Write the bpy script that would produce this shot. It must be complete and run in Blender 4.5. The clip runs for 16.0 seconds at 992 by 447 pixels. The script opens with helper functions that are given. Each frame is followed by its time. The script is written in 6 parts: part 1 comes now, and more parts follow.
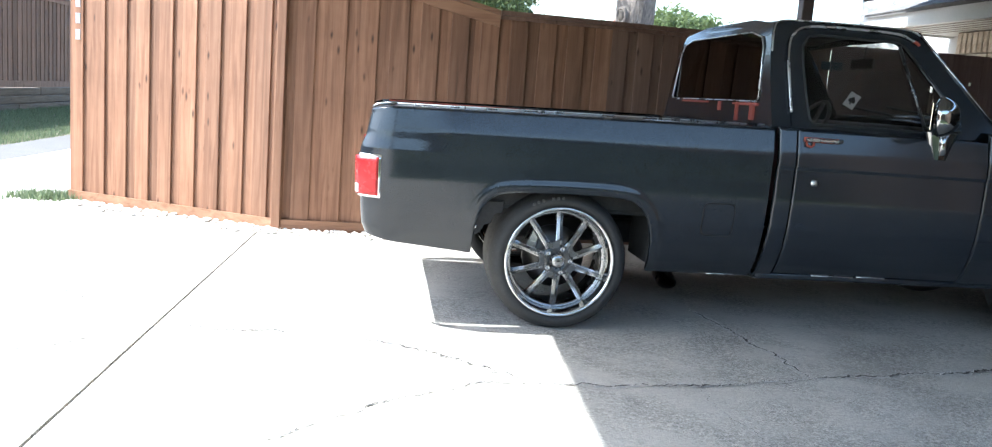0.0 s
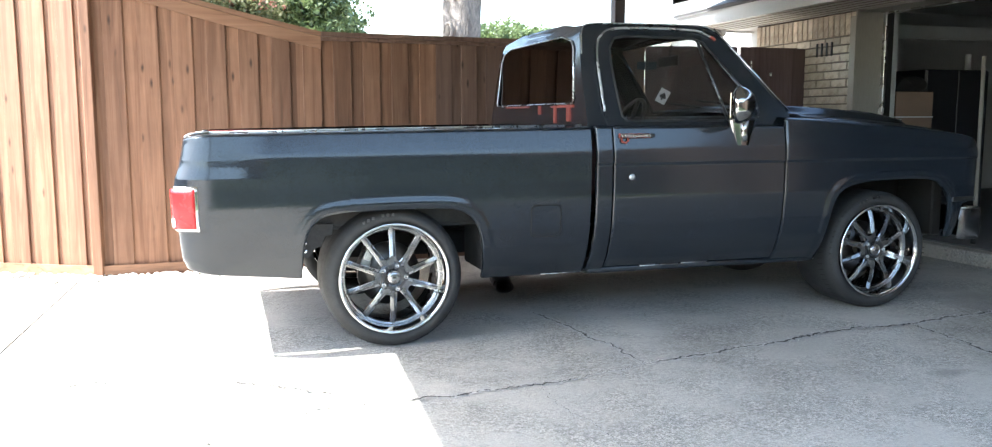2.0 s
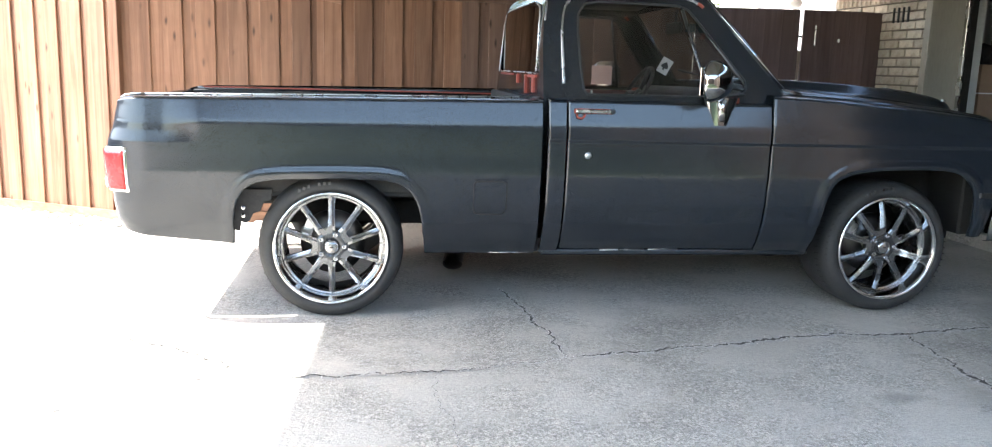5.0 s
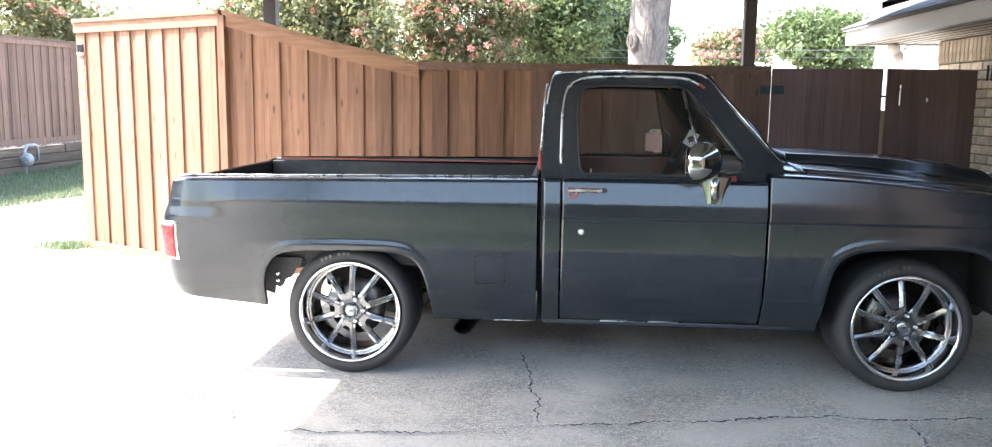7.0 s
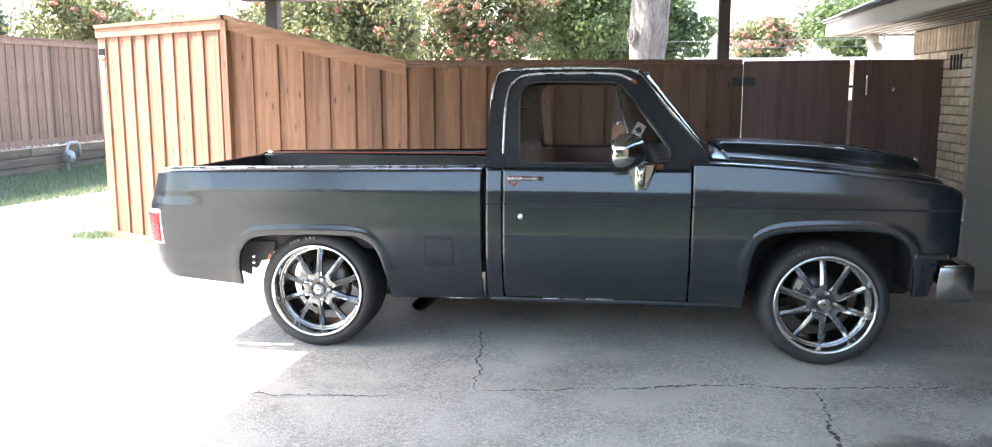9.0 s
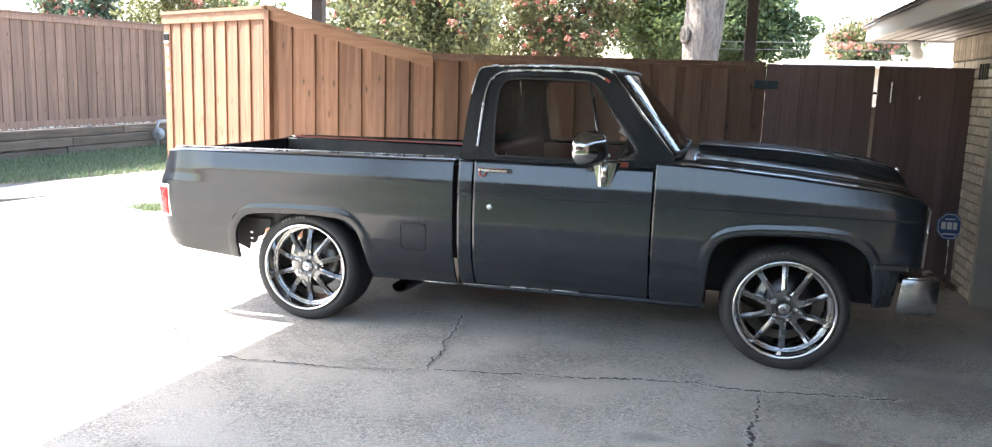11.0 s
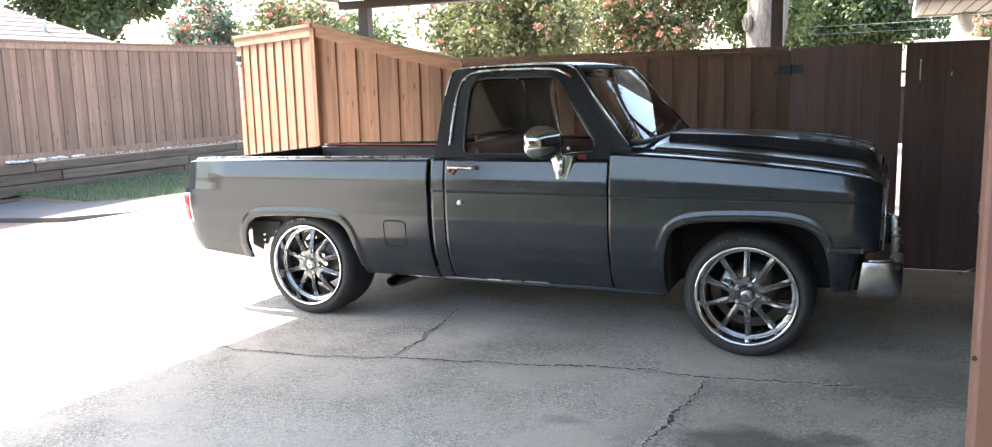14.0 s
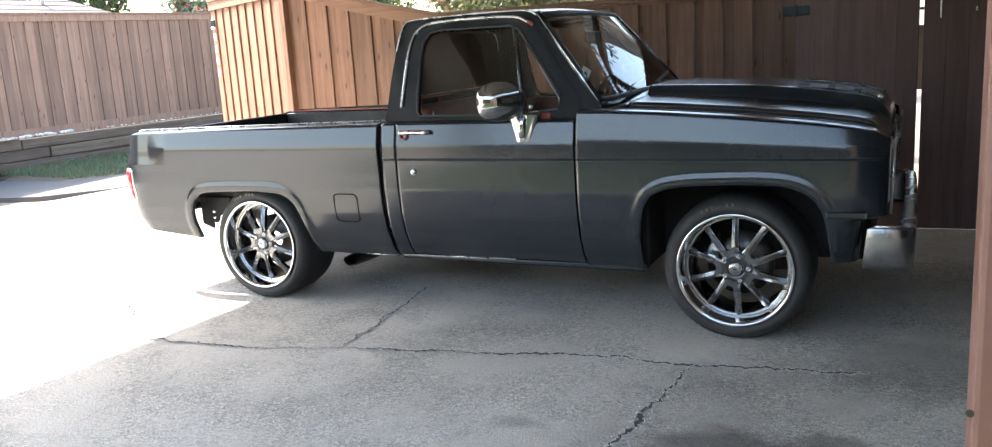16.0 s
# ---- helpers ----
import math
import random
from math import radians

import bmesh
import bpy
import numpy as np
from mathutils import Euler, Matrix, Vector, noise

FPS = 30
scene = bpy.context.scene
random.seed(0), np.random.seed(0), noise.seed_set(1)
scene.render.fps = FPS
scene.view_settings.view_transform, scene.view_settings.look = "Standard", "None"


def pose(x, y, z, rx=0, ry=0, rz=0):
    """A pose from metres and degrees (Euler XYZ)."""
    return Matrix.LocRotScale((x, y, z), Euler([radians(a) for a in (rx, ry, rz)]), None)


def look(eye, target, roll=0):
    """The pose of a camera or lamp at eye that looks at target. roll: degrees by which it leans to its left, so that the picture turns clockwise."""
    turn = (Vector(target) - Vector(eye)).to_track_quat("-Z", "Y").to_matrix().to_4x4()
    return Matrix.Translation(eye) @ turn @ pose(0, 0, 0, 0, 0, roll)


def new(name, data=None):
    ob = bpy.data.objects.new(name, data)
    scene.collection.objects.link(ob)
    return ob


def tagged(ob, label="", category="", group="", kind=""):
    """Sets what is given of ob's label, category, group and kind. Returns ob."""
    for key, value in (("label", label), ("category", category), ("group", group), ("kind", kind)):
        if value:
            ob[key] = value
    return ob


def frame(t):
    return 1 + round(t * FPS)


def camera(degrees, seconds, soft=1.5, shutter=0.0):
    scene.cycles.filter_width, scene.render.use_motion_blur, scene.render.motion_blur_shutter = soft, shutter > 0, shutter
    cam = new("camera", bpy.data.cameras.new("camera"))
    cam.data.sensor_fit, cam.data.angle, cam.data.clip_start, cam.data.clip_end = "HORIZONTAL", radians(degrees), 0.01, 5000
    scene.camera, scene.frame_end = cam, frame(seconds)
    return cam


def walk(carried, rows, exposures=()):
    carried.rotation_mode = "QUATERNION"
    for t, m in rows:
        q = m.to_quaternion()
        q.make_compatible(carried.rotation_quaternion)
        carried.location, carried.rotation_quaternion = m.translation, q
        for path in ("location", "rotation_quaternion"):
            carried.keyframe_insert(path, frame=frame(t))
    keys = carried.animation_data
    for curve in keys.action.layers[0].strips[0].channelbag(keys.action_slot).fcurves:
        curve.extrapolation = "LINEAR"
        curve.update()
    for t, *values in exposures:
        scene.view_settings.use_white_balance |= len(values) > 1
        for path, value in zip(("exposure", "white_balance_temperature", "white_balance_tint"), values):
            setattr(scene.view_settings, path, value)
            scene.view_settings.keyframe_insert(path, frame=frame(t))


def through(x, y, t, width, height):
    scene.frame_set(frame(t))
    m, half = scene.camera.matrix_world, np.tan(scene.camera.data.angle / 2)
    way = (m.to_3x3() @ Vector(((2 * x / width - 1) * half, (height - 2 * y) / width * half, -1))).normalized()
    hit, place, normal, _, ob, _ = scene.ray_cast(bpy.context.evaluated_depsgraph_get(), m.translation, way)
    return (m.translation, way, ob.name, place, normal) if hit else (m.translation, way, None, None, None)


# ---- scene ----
cam = camera(59.8, 16.0, 1.15)
PATH = [
    (0, (-0.929, -4.297, 1.181), (-0.658, -2.337, 0.885), 4.3),
    (0.5, (-0.851, -4.318, 1.144), (-0.528, -2.363, 0.87), 2.1),
    (1, (-0.81, -4.335, 1.156), (-0.348, -2.409, 0.878), 1.0),
    (1.5, (-0.794, -4.333, 1.159), (-0.228, -2.432, 0.905), 0.0),
    (2, (-0.798, -4.317, 1.164), (-0.206, -2.422, 0.922), -0.1),
    (2.5, (-0.795, -4.307, 1.161), (-0.19, -2.415, 0.928), 0.2),
    (3, (-0.771, -4.316, 1.165), (-0.184, -2.422, 0.905), 0.5),
    (3.2, (-0.732, -4.326, 1.173), (-0.206, -2.418, 0.89), 1.2),
    (5.3, (0.494, -4.328, 1.343), (0.755, -2.379, 0.981), 1.5),
    (5.5, (0.662, -4.351, 1.407), (0.932, -2.397, 1.076), 0.8),
    (6, (0.844, -4.331, 1.359), (1.105, -2.38, 1.004), -1.3),
    (6.5, (1.026, -4.393, 1.485), (1.171, -2.433, 1.117), -0.5),
    (7, (1.158, -4.634, 1.536), (1.007, -2.66, 1.25), 0.7),
    (7.5, (1.302, -4.795, 1.591), (1.241, -2.823, 1.264), -1.9),
    (8, (1.415, -4.938, 1.56), (1.391, -2.965, 1.232), -0.3),
    (8.5, (1.526, -4.987, 1.607), (1.504, -3.018, 1.257), -1.5),
    (9, (1.775, -5.004, 1.56), (1.511, -3.045, 1.257), -0.1),
    (9.2, (1.844, -5.004, 1.587), (1.584, -3.05, 1.248), 0.8),
    (11.3, (2.695, -5.071, 1.579), (2.167, -3.168, 1.261), 1.2),
    (11.5, (2.772, -5.062, 1.559), (2.244, -3.159, 1.241), 0.1),
    (12, (3.006, -5.082, 1.541), (2.421, -3.205, 1.17), -0.4),
    (12.5, (3.173, -5.035, 1.587), (2.558, -3.163, 1.244), -1.1),
    (13, (3.38, -4.95, 1.542), (2.595, -3.139, 1.217), -0.1),
    (13.5, (3.522, -4.917, 1.578), (2.762, -3.099, 1.238), -2.2),
    (14, (3.659, -4.913, 1.559), (2.846, -3.113, 1.246), -1.5),
    (14.5, (3.769, -4.852, 1.533), (2.945, -3.065, 1.18), -1.1),
    (15, (3.832, -4.644, 1.531), (2.974, -2.874, 1.166), -3.0),
    (15.5, (3.85, -4.452, 1.546), (2.998, -2.694, 1.117), -3.6),
    (16, (3.763, -4.221, 1.493), (2.895, -2.463, 1.097), -3.5),
]
EXPOSURES = [(0.0, 2.28, 5850, 5), (0.5, 1.82, 5860, 5), (1.0, 2.16, 5900, 6), (1.5, 2.9, 6110, 6), (2.0, 2.96, 6110, 6), (3.0, 3.07, 6110, 7), (5.5, 3.32, 6390, 9), (6.0, 3.53, 6390, 11), (7.0, 3.31, 6390, 11), (7.5, 3.06, 6390, 11), (8.0, 3.27, 6390, 11), (8.5, 3.34, 6390, 11), (9.0, 3.29, 6390, 10), (11.5, 2.97, 6590, 10), (12.0, 2.92, 6590, 10), (12.5, 2.94, 6590, 10), (13.0, 3.17, 6690, 10), (13.5, 3.02, 6690, 10), (14.5, 3.08, 6690, 10), (16.0, 2.99, 6690, 9)]
walk(cam, [(t, look(eye, target, roll)) for t, eye, target, roll in PATH], EXPOSURES)

# ---- light: high sun from behind the truck, open sky ----
SUN_DIR = Vector((-0.62, 0.0, 0.785)).normalized()
world = bpy.data.worlds.new("sky")
scene.world = world
world.use_nodes = True
wn, wl = world.node_tree.nodes, world.node_tree.links
sky = wn.new("ShaderNodeTexSky")
sky.sky_type, sky.sun_disc = "NISHITA", False
sky.sun_elevation, sky.sun_rotation = math.asin(SUN_DIR.z), math.atan2(SUN_DIR.x, SUN_DIR.y)
sky.dust_density, sky.air_density = 2.2, 1.2
wl.new(sky.outputs[0], wn["Background"].inputs[0])
wn["Background"].inputs[1].default_value = 0.15
sun = new("sun", bpy.data.lights.new("sun", "SUN"))
sun.data.energy, sun.data.angle, sun.data.color = 3.6, radians(0.55), (1.0, 0.965, 0.92)
sun.rotation_euler = (-SUN_DIR).to_track_quat("-Z", "Y").to_euler()


# ---- materials ----
def node(nt, kind, **vals):
    n = nt.nodes.new("ShaderNode" + kind)
    for k, v in vals.items():
        n.inputs[int(k[1:]) if k[0] == "i" and k[1:].isdigit() else k.replace("_", " ")].default_value = v
    return n


def rgba(c):
    return (c[0], c[1], c[2], 1.0)


def surface(name, c1, c2, scale=6.0, fine=60.0, rough=0.7, metal=0.0, bump=0.15, stretch=(1, 1, 1), vary=0.0, island=False,
            rough_var=0.12, dirt=None, dirt_scale=1.3, dirt_amount=0.5, coat=0.0, bump_dist=0.004):
    """Two-scale noise between two colours, fine relief, worn gloss and an optional layer of dirt."""
    m = bpy.data.materials.new(name)
    m.use_nodes = True
    nt = m.node_tree
    L = nt.links.new
    bsdf = nt.nodes["Principled BSDF"]
    tc = nt.nodes.new("ShaderNodeTexCoord")
    mp = nt.nodes.new("ShaderNodeMapping")
    mp.inputs["Scale"].default_value = stretch
    L(tc.outputs["Object"], mp.inputs[0])
    rnd = None
    if vary:
        if island:
            rnd = nt.nodes.new("ShaderNodeNewGeometry").outputs["Random Per Island"]
        else:
            rnd = nt.nodes.new("ShaderNodeObjectInfo").outputs["Random"]
            sh = nt.nodes.new("ShaderNodeMath")
            sh.operation = "MULTIPLY"
            sh.inputs[1].default_value = 37.0
            L(rnd, sh.inputs[0])
            L(sh.outputs[0], mp.inputs["Location"])
    big = node(nt, "TexNoise", Scale=scale, Detail=5.0, Roughness=0.6)
    small = node(nt, "TexNoise", Scale=fine, Detail=4.0, Roughness=0.65)
    L(mp.outputs[0], big.inputs["Vector"])
    L(mp.outputs[0], small.inputs["Vector"])
    add = nt.nodes.new("ShaderNodeMath")
    add.operation = "MULTIPLY_ADD"
    add.inputs[1].default_value = 0.45
    L(small.outputs[0], add.inputs[0])
    half = nt.nodes.new("ShaderNodeMath")
    half.operation = "MULTIPLY"
    half.inputs[1].default_value = 0.6
    L(big.outputs[0], half.inputs[0])
    L(half.outputs[0], add.inputs[2])
    ramp = nt.nodes.new("ShaderNodeValToRGB")
    ramp.color_ramp.elements[0].position, ramp.color_ramp.elements[1].position = 0.36, 0.68
    ramp.color_ramp.elements[0].color, ramp.color_ramp.elements[1].color = rgba(c1), rgba(c2)
    L(add.outputs[0], ramp.inputs[0])
    col = ramp.outputs[0]
    if vary:
        hs = nt.nodes.new("ShaderNodeHueSaturation")
        mr = node(nt, "MapRange", i1=0.0, i2=1.0, i3=1.0 - vary, i4=1.0 + vary)
        L(rnd, mr.inputs[0])
        L(mr.outputs[0], hs.inputs["Value"])
        L(col, hs.inputs["Color"])
        col = hs.outputs[0]
    if dirt is not None:
        dn = node(nt, "TexNoise", Scale=dirt_scale, Detail=7.0, Roughness=0.7)
        L(tc.outputs["Object"], dn.inputs["Vector"])
        dr = node(nt, "MapRange", i1=0.5, i2=0.72, i3=0.0, i4=dirt_amount)
        L(dn.outputs[0], dr.inputs[0])
        mx = nt.nodes.new("ShaderNodeMix")
        mx.data_type = "RGBA"
        L(dr.outputs[0], mx.inputs[0])
        L(col, mx.inputs[6])
        mx.inputs[7].default_value = rgba(dirt)
        col = mx.outputs[2]
    L(col, bsdf.inputs["Base Color"])
    rr = node(nt, "MapRange", i1=0.3, i2=0.7, i3=max(0.02, rough - rough_var), i4=min(1.0, rough + rough_var))
    L(big.outputs[0], rr.inputs[0])
    L(rr.outputs[0], bsdf.inputs["Roughness"])
    bsdf.inputs["Metallic"].default_value = metal
    if coat:
        bsdf.inputs["Coat Weight"].default_value = coat
        bsdf.inputs["Coat Roughness"].default_value = 0.15
    if bump:
        bp = node(nt, "Bump", Strength=bump, Distance=bump_dist)
        L(small.outputs[0], bp.inputs["Height"])
        L(bp.outputs[0], bsdf.inputs["Normal"])
    return m


def wood(name, dark, mid, light, vary=0.18, knots=True, rough=0.72, axis=2):
    """Vertical boards: long grain, fine saw marks, dark knots; each board differs."""
    m = bpy.data.materials.new(name)
    m.use_nodes = True
    nt = m.node_tree
    L = nt.links.new
    bsdf = nt.nodes["Principled BSDF"]
    tc = nt.nodes.new("ShaderNodeTexCoord")
    rnd = nt.nodes.new("ShaderNodeObjectInfo").outputs["Random"]
    sh = nt.nodes.new("ShaderNodeMath")
    sh.operation = "MULTIPLY"
    sh.inputs[1].default_value = 53.0
    L(rnd, sh.inputs[0])
    mp = nt.nodes.new("ShaderNodeMapping")
    s = [22.0, 22.0, 22.0]
    s[axis] = 1.1
    mp.inputs["Scale"].default_value = s
    L(tc.outputs["Object"], mp.inputs[0])
    L(sh.outputs[0], mp.inputs["Location"])
    grain = node(nt, "TexNoise", Scale=1.0, Detail=6.0, Roughness=0.62, Distortion=0.6)
    L(mp.outputs[0], grain.inputs["Vector"])
    ramp = nt.nodes.new("ShaderNodeValToRGB")
    e = ramp.color_ramp.elements
    e[0].position, e[0].color = 0.28, rgba(dark)
    e[1].position, e[1].color = 0.72, rgba(light)
    e.new(0.5).color = rgba(mid)
    L(grain.outputs[0], ramp.inputs[0])
    hs = nt.nodes.new("ShaderNodeHueSaturation")
    mr = node(nt, "MapRange", i1=0.0, i2=1.0, i3=1.0 - vary, i4=1.0 + vary)
    L(rnd, mr.inputs[0])
    L(mr.outputs[0], hs.inputs["Value"])
    L(ramp.outputs[0], hs.inputs["Color"])
    col = hs.outputs[0]
    blot = node(nt, "TexNoise", Scale=2.2, Detail=5.0, Roughness=0.6)
    L(tc.outputs["Object"], blot.inputs["Vector"])
    bm_ = node(nt, "MapRange", i1=0.45, i2=0.75, i3=0.0, i4=0.45)
    L(blot.outputs[0], bm_.inputs[0])
    mx = nt.nodes.new("ShaderNodeMix")
    mx.data_type = "RGBA"
    L(bm_.outputs[0], mx.inputs[0])
    L(col, mx.inputs[6])
    mx.inputs[7].default_value = rgba(dark)
    col = mx.outputs[2]
    if knots:
        mk = nt.nodes.new("ShaderNodeMapping")
        sk = [15.0, 15.0, 15.0]
        sk[axis] = 4.6
        mk.inputs["Scale"].default_value = sk
        L(tc.outputs["Object"], mk.inputs[0])
        L(sh.outputs[0], mk.inputs["Location"])
        vo = node(nt, "TexVoronoi", Scale=1.0)
        L(mk.outputs[0], vo.inputs["Vector"])
        kr0 = node(nt, "MapRange", i1=0.06, i2=0.22, i3=0.95, i4=0.0)
        L(vo.outputs["Distance"], kr0.inputs[0])
        zone = node(nt, "TexNoise", Scale=2.6, Detail=1.0)
        off = nt.nodes.new("ShaderNodeVectorMath")
        off.operation = "ADD"
        L(tc.outputs["Object"], off.inputs[0])
        L(sh.outputs[0], off.inputs[1])
        L(off.outputs[0], zone.inputs["Vector"])
        zr = node(nt, "MapRange", i1=0.53, i2=0.58, i3=0.0, i4=1.0)
        L(zone.outputs[0], zr.inputs[0])
        kr = nt.nodes.new("ShaderNodeMath")
        kr.operation = "MULTIPLY"
        L(kr0.outputs[0], kr.inputs[0])
        L(zr.outputs[0], kr.inputs[1])
        kx = nt.nodes.new("ShaderNodeMix")
        kx.data_type = "RGBA"
        L(kr.outputs[0], kx.inputs[0])
        L(col, kx.inputs[6])
        kx.inputs[7].default_value = rgba([c * 0.35 for c in dark])
        col = kx.outputs[2]
    L(col, bsdf.inputs["Base Color"])
    bsdf.inputs["Roughness"].default_value = rough
    bp = node(nt, "Bump", Strength=0.35, Distance=0.003)
    L(grain.outputs[0], bp.inputs["Height"])
    L(bp.outputs[0], bsdf.inputs["Normal"])
    return m


def glass(name, tint, ior=1.5, rough=0.01):
    """Tinted pane: lets light straight through, mirrors more at a slant."""
    m = bpy.data.materials.new(name)
    m.use_nodes = True
    nt = m.node_tree
    nt.nodes.remove(nt.nodes["Principled BSDF"])
    tr = nt.nodes.new("ShaderNodeBsdfTransparent")
    tr.inputs[0].default_value = rgba(tint)
    gl = nt.nodes.new("ShaderNodeBsdfGlossy")
    gl.inputs["Roughness"].default_value = rough
    lw = node(nt, "LayerWeight", Blend=0.5)
    pw = nt.nodes.new("ShaderNodeMath")
    pw.operation = "POWER"
    pw.inputs[1].default_value = 5.0
    nt.links.new(lw.outputs["Facing"], pw.inputs[0])
    fr = node(nt, "MapRange", i1=0.0, i2=1.0, i3=((ior - 1) / (ior + 1)) ** 2, i4=1.0)
    nt.links.new(pw.outputs[0], fr.inputs[0])
    mix = nt.nodes.new("ShaderNodeMixShader")
    nt.links.new(fr.outputs[0], mix.inputs[0])
    nt.links.new(tr.outputs[0], mix.inputs[1])
    nt.links.new(gl.outputs[0], mix.inputs[2])
    nt.links.new(mix.outputs[0], nt.nodes["Material Output"].inputs[0])
    return m


def paint_black(name):
    """Home-sprayed satin black: uneven gloss, faint dust, orange peel."""
    m = surface(name, (0.0105, 0.0140, 0.0190), (0.0148, 0.0192, 0.0255), scale=0.9, fine=220.0, rough=0.17, rough_var=0.04, bump=0.025,
                dirt=(0.022, 0.024, 0.026), dirt_scale=1.2, dirt_amount=0.12, bump_dist=0.0006)
    return m


M = {}
M["paint"] = paint_black("satin_black_paint")
M["paint"].node_tree.nodes["Principled BSDF"].inputs["Specular IOR Level"].default_value = 0.62
M["paint_worn"] = surface("worn_black_bed_liner", (0.010, 0.010, 0.011), (0.03, 0.03, 0.03), 5, 90, 0.6, dirt=(0.09, 0.075, 0.06), dirt_amount=0.6)
M["primer"] = surface("red_primer", (0.22, 0.035, 0.022), (0.36, 0.07, 0.04), 30, 160, 0.65)
M["chrome"] = surface("chrome", (0.72, 0.72, 0.72), (0.86, 0.86, 0.86), 3, 80, 0.08, 1.0, 0.0, rough_var=0.04)
M["brushed"] = surface("dull_bright_metal", (0.50, 0.50, 0.49), (0.72, 0.72, 0.70), 8, 120, 0.28, 1.0, 0.05)
M["gunmetal"] = surface("gunmetal_wheel_paint", (0.075, 0.077, 0.081), (0.125, 0.127, 0.132), 8, 120, 0.27, 0.85, 0.03)
M["machined"] = surface("machined_wheel_face", (0.34, 0.342, 0.348), (0.46, 0.462, 0.468), 10, 160, 0.22, 1.0, 0.04)
M["rubber"] = surface("tyre_rubber", (0.020, 0.020, 0.020), (0.036, 0.035, 0.034), 12, 140, 0.70, bump=0.25, dirt=(0.07, 0.065, 0.058), dirt_scale=5, dirt_amount=0.35)
M["under"] = surface("underbody_grime_and_shade", (0.008, 0.008, 0.008), (0.022, 0.020, 0.018), 7, 60, 0.85, bump=0.3)
M["seal"] = surface("black_rubber_seal", (0.010, 0.010, 0.010), (0.02, 0.02, 0.02), 9, 90, 0.55, bump=0.05)
M["maroon"] = surface("maroon_vinyl", (0.085, 0.016, 0.017), (0.13, 0.026, 0.026), 6, 110, 0.5, bump=0.2)
M["dash"] = surface("dark_dash_plastic", (0.018, 0.014, 0.014), (0.035, 0.025, 0.025), 9, 120, 0.6, bump=0.2)
M["lamp_red"] = surface("red_lamp_lens", (0.30, 0.008, 0.010), (0.42, 0.014, 0.016), 20, 120, 0.25, bump=0.3)
M["lamp_white"] = surface("clear_lamp_lens", (0.70, 0.66, 0.64), (0.82, 0.78, 0.76), 20, 120, 0.2, bump=0.1)
M["glass"] = glass("tinted_glass", (0.74, 0.72, 0.71), 1.75)
M["glass_smoke"] = glass("smoked_vent_glass", (0.55, 0.56, 0.55))
M["mirror"] = surface("mirror_silver", (0.86, 0.86, 0.86), (0.9, 0.9, 0.9), 3, 80, 0.02, 1.0, 0.0)
M["glass_clear"] = glass("windshield_glass", (0.70, 0.74, 0.71), 1.7)
M["glass_dark"] = glass("dark_rear_glass", (0.035, 0.039, 0.043), 1.36)
M["spoke"] = surface("grey_spoke_paint", (0.15, 0.153, 0.158), (0.23, 0.233, 0.238), 8, 120, 0.24, 0.9, 0.03)
M["disc"] = surface("brake_disc_steel", (0.07, 0.066, 0.062), (0.14, 0.135, 0.13), 9, 130, 0.35, 1.0, 0.05)
M["card_white"] = surface("white_card", (0.84, 0.85, 0.84), (0.88, 0.89, 0.88), 9, 60, 0.5, bump=0.0)
M["black_plain"] = surface("black_print", (0.012, 0.012, 0.012), (0.02, 0.02, 0.02), 9, 60, 0.5, bump=0.0)
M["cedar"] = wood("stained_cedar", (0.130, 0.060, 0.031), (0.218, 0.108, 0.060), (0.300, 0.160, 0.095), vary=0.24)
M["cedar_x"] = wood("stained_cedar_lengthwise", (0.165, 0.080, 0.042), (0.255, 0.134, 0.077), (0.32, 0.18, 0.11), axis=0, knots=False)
# Darker stain, with some of the carport's shade put into the colour.
M["cedar_dark"] = wood("dark_stain_and_shade_fence", (0.118, 0.066, 0.046), (0.168, 0.097, 0.068), (0.215, 0.128, 0.09))
M["gate_wood"] = wood("dark_brown_gate_boards", (0.088, 0.056, 0.054), (0.122, 0.080, 0.077), (0.150, 0.100, 0.096), knots=False)
M["old_fence"] = wood("old_brown_fence", (0.150, 0.086, 0.062), (0.222, 0.136, 0.098), (0.290, 0.182, 0.134), vary=0.24)
M["timber"] = wood("weathered_timber", (0.070, 0.048, 0.034), (0.125, 0.090, 0.066), (0.19, 0.145, 0.11), axis=1, vary=0.28)
M["post_brown"] = surface("red_brown_post_paint", (0.125, 0.062, 0.049), (0.152, 0.077, 0.061), 3, 45, 0.5, bump=0.15, dirt=(0.10, 0.05, 0.04), dirt_amount=0.4)
M["post_dark"] = surface("dark_steel_post", (0.055, 0.040, 0.038), (0.085, 0.065, 0.06), 4, 60, 0.55)
M["brick"] = surface("cream_brick", (0.40, 0.34, 0.27), (0.60, 0.53, 0.43), 7, 60, 0.85, bump=0.6, vary=0.22, dirt=(0.22, 0.15, 0.10), dirt_scale=9, dirt_amount=0.6)
M["mortar"] = surface("grey_mortar", (0.15, 0.128, 0.105), (0.22, 0.19, 0.158), 12, 120, 0.95, bump=0.5)
M["jamb"] = surface("tan_painted_wood", (0.29, 0.265, 0.225), (0.36, 0.33, 0.28), 3, 60, 0.6, stretch=(1, 1, 0.2))
M["soffit"] = surface("tan_soffit_paint", (0.36, 0.335, 0.295), (0.44, 0.415, 0.37), 3, 50, 0.6, stretch=(1, 0.2, 1))
M["fascia"] = surface("pale_fascia_paint", (0.50, 0.50, 0.48), (0.60, 0.60, 0.58), 2.5, 60, 0.5)
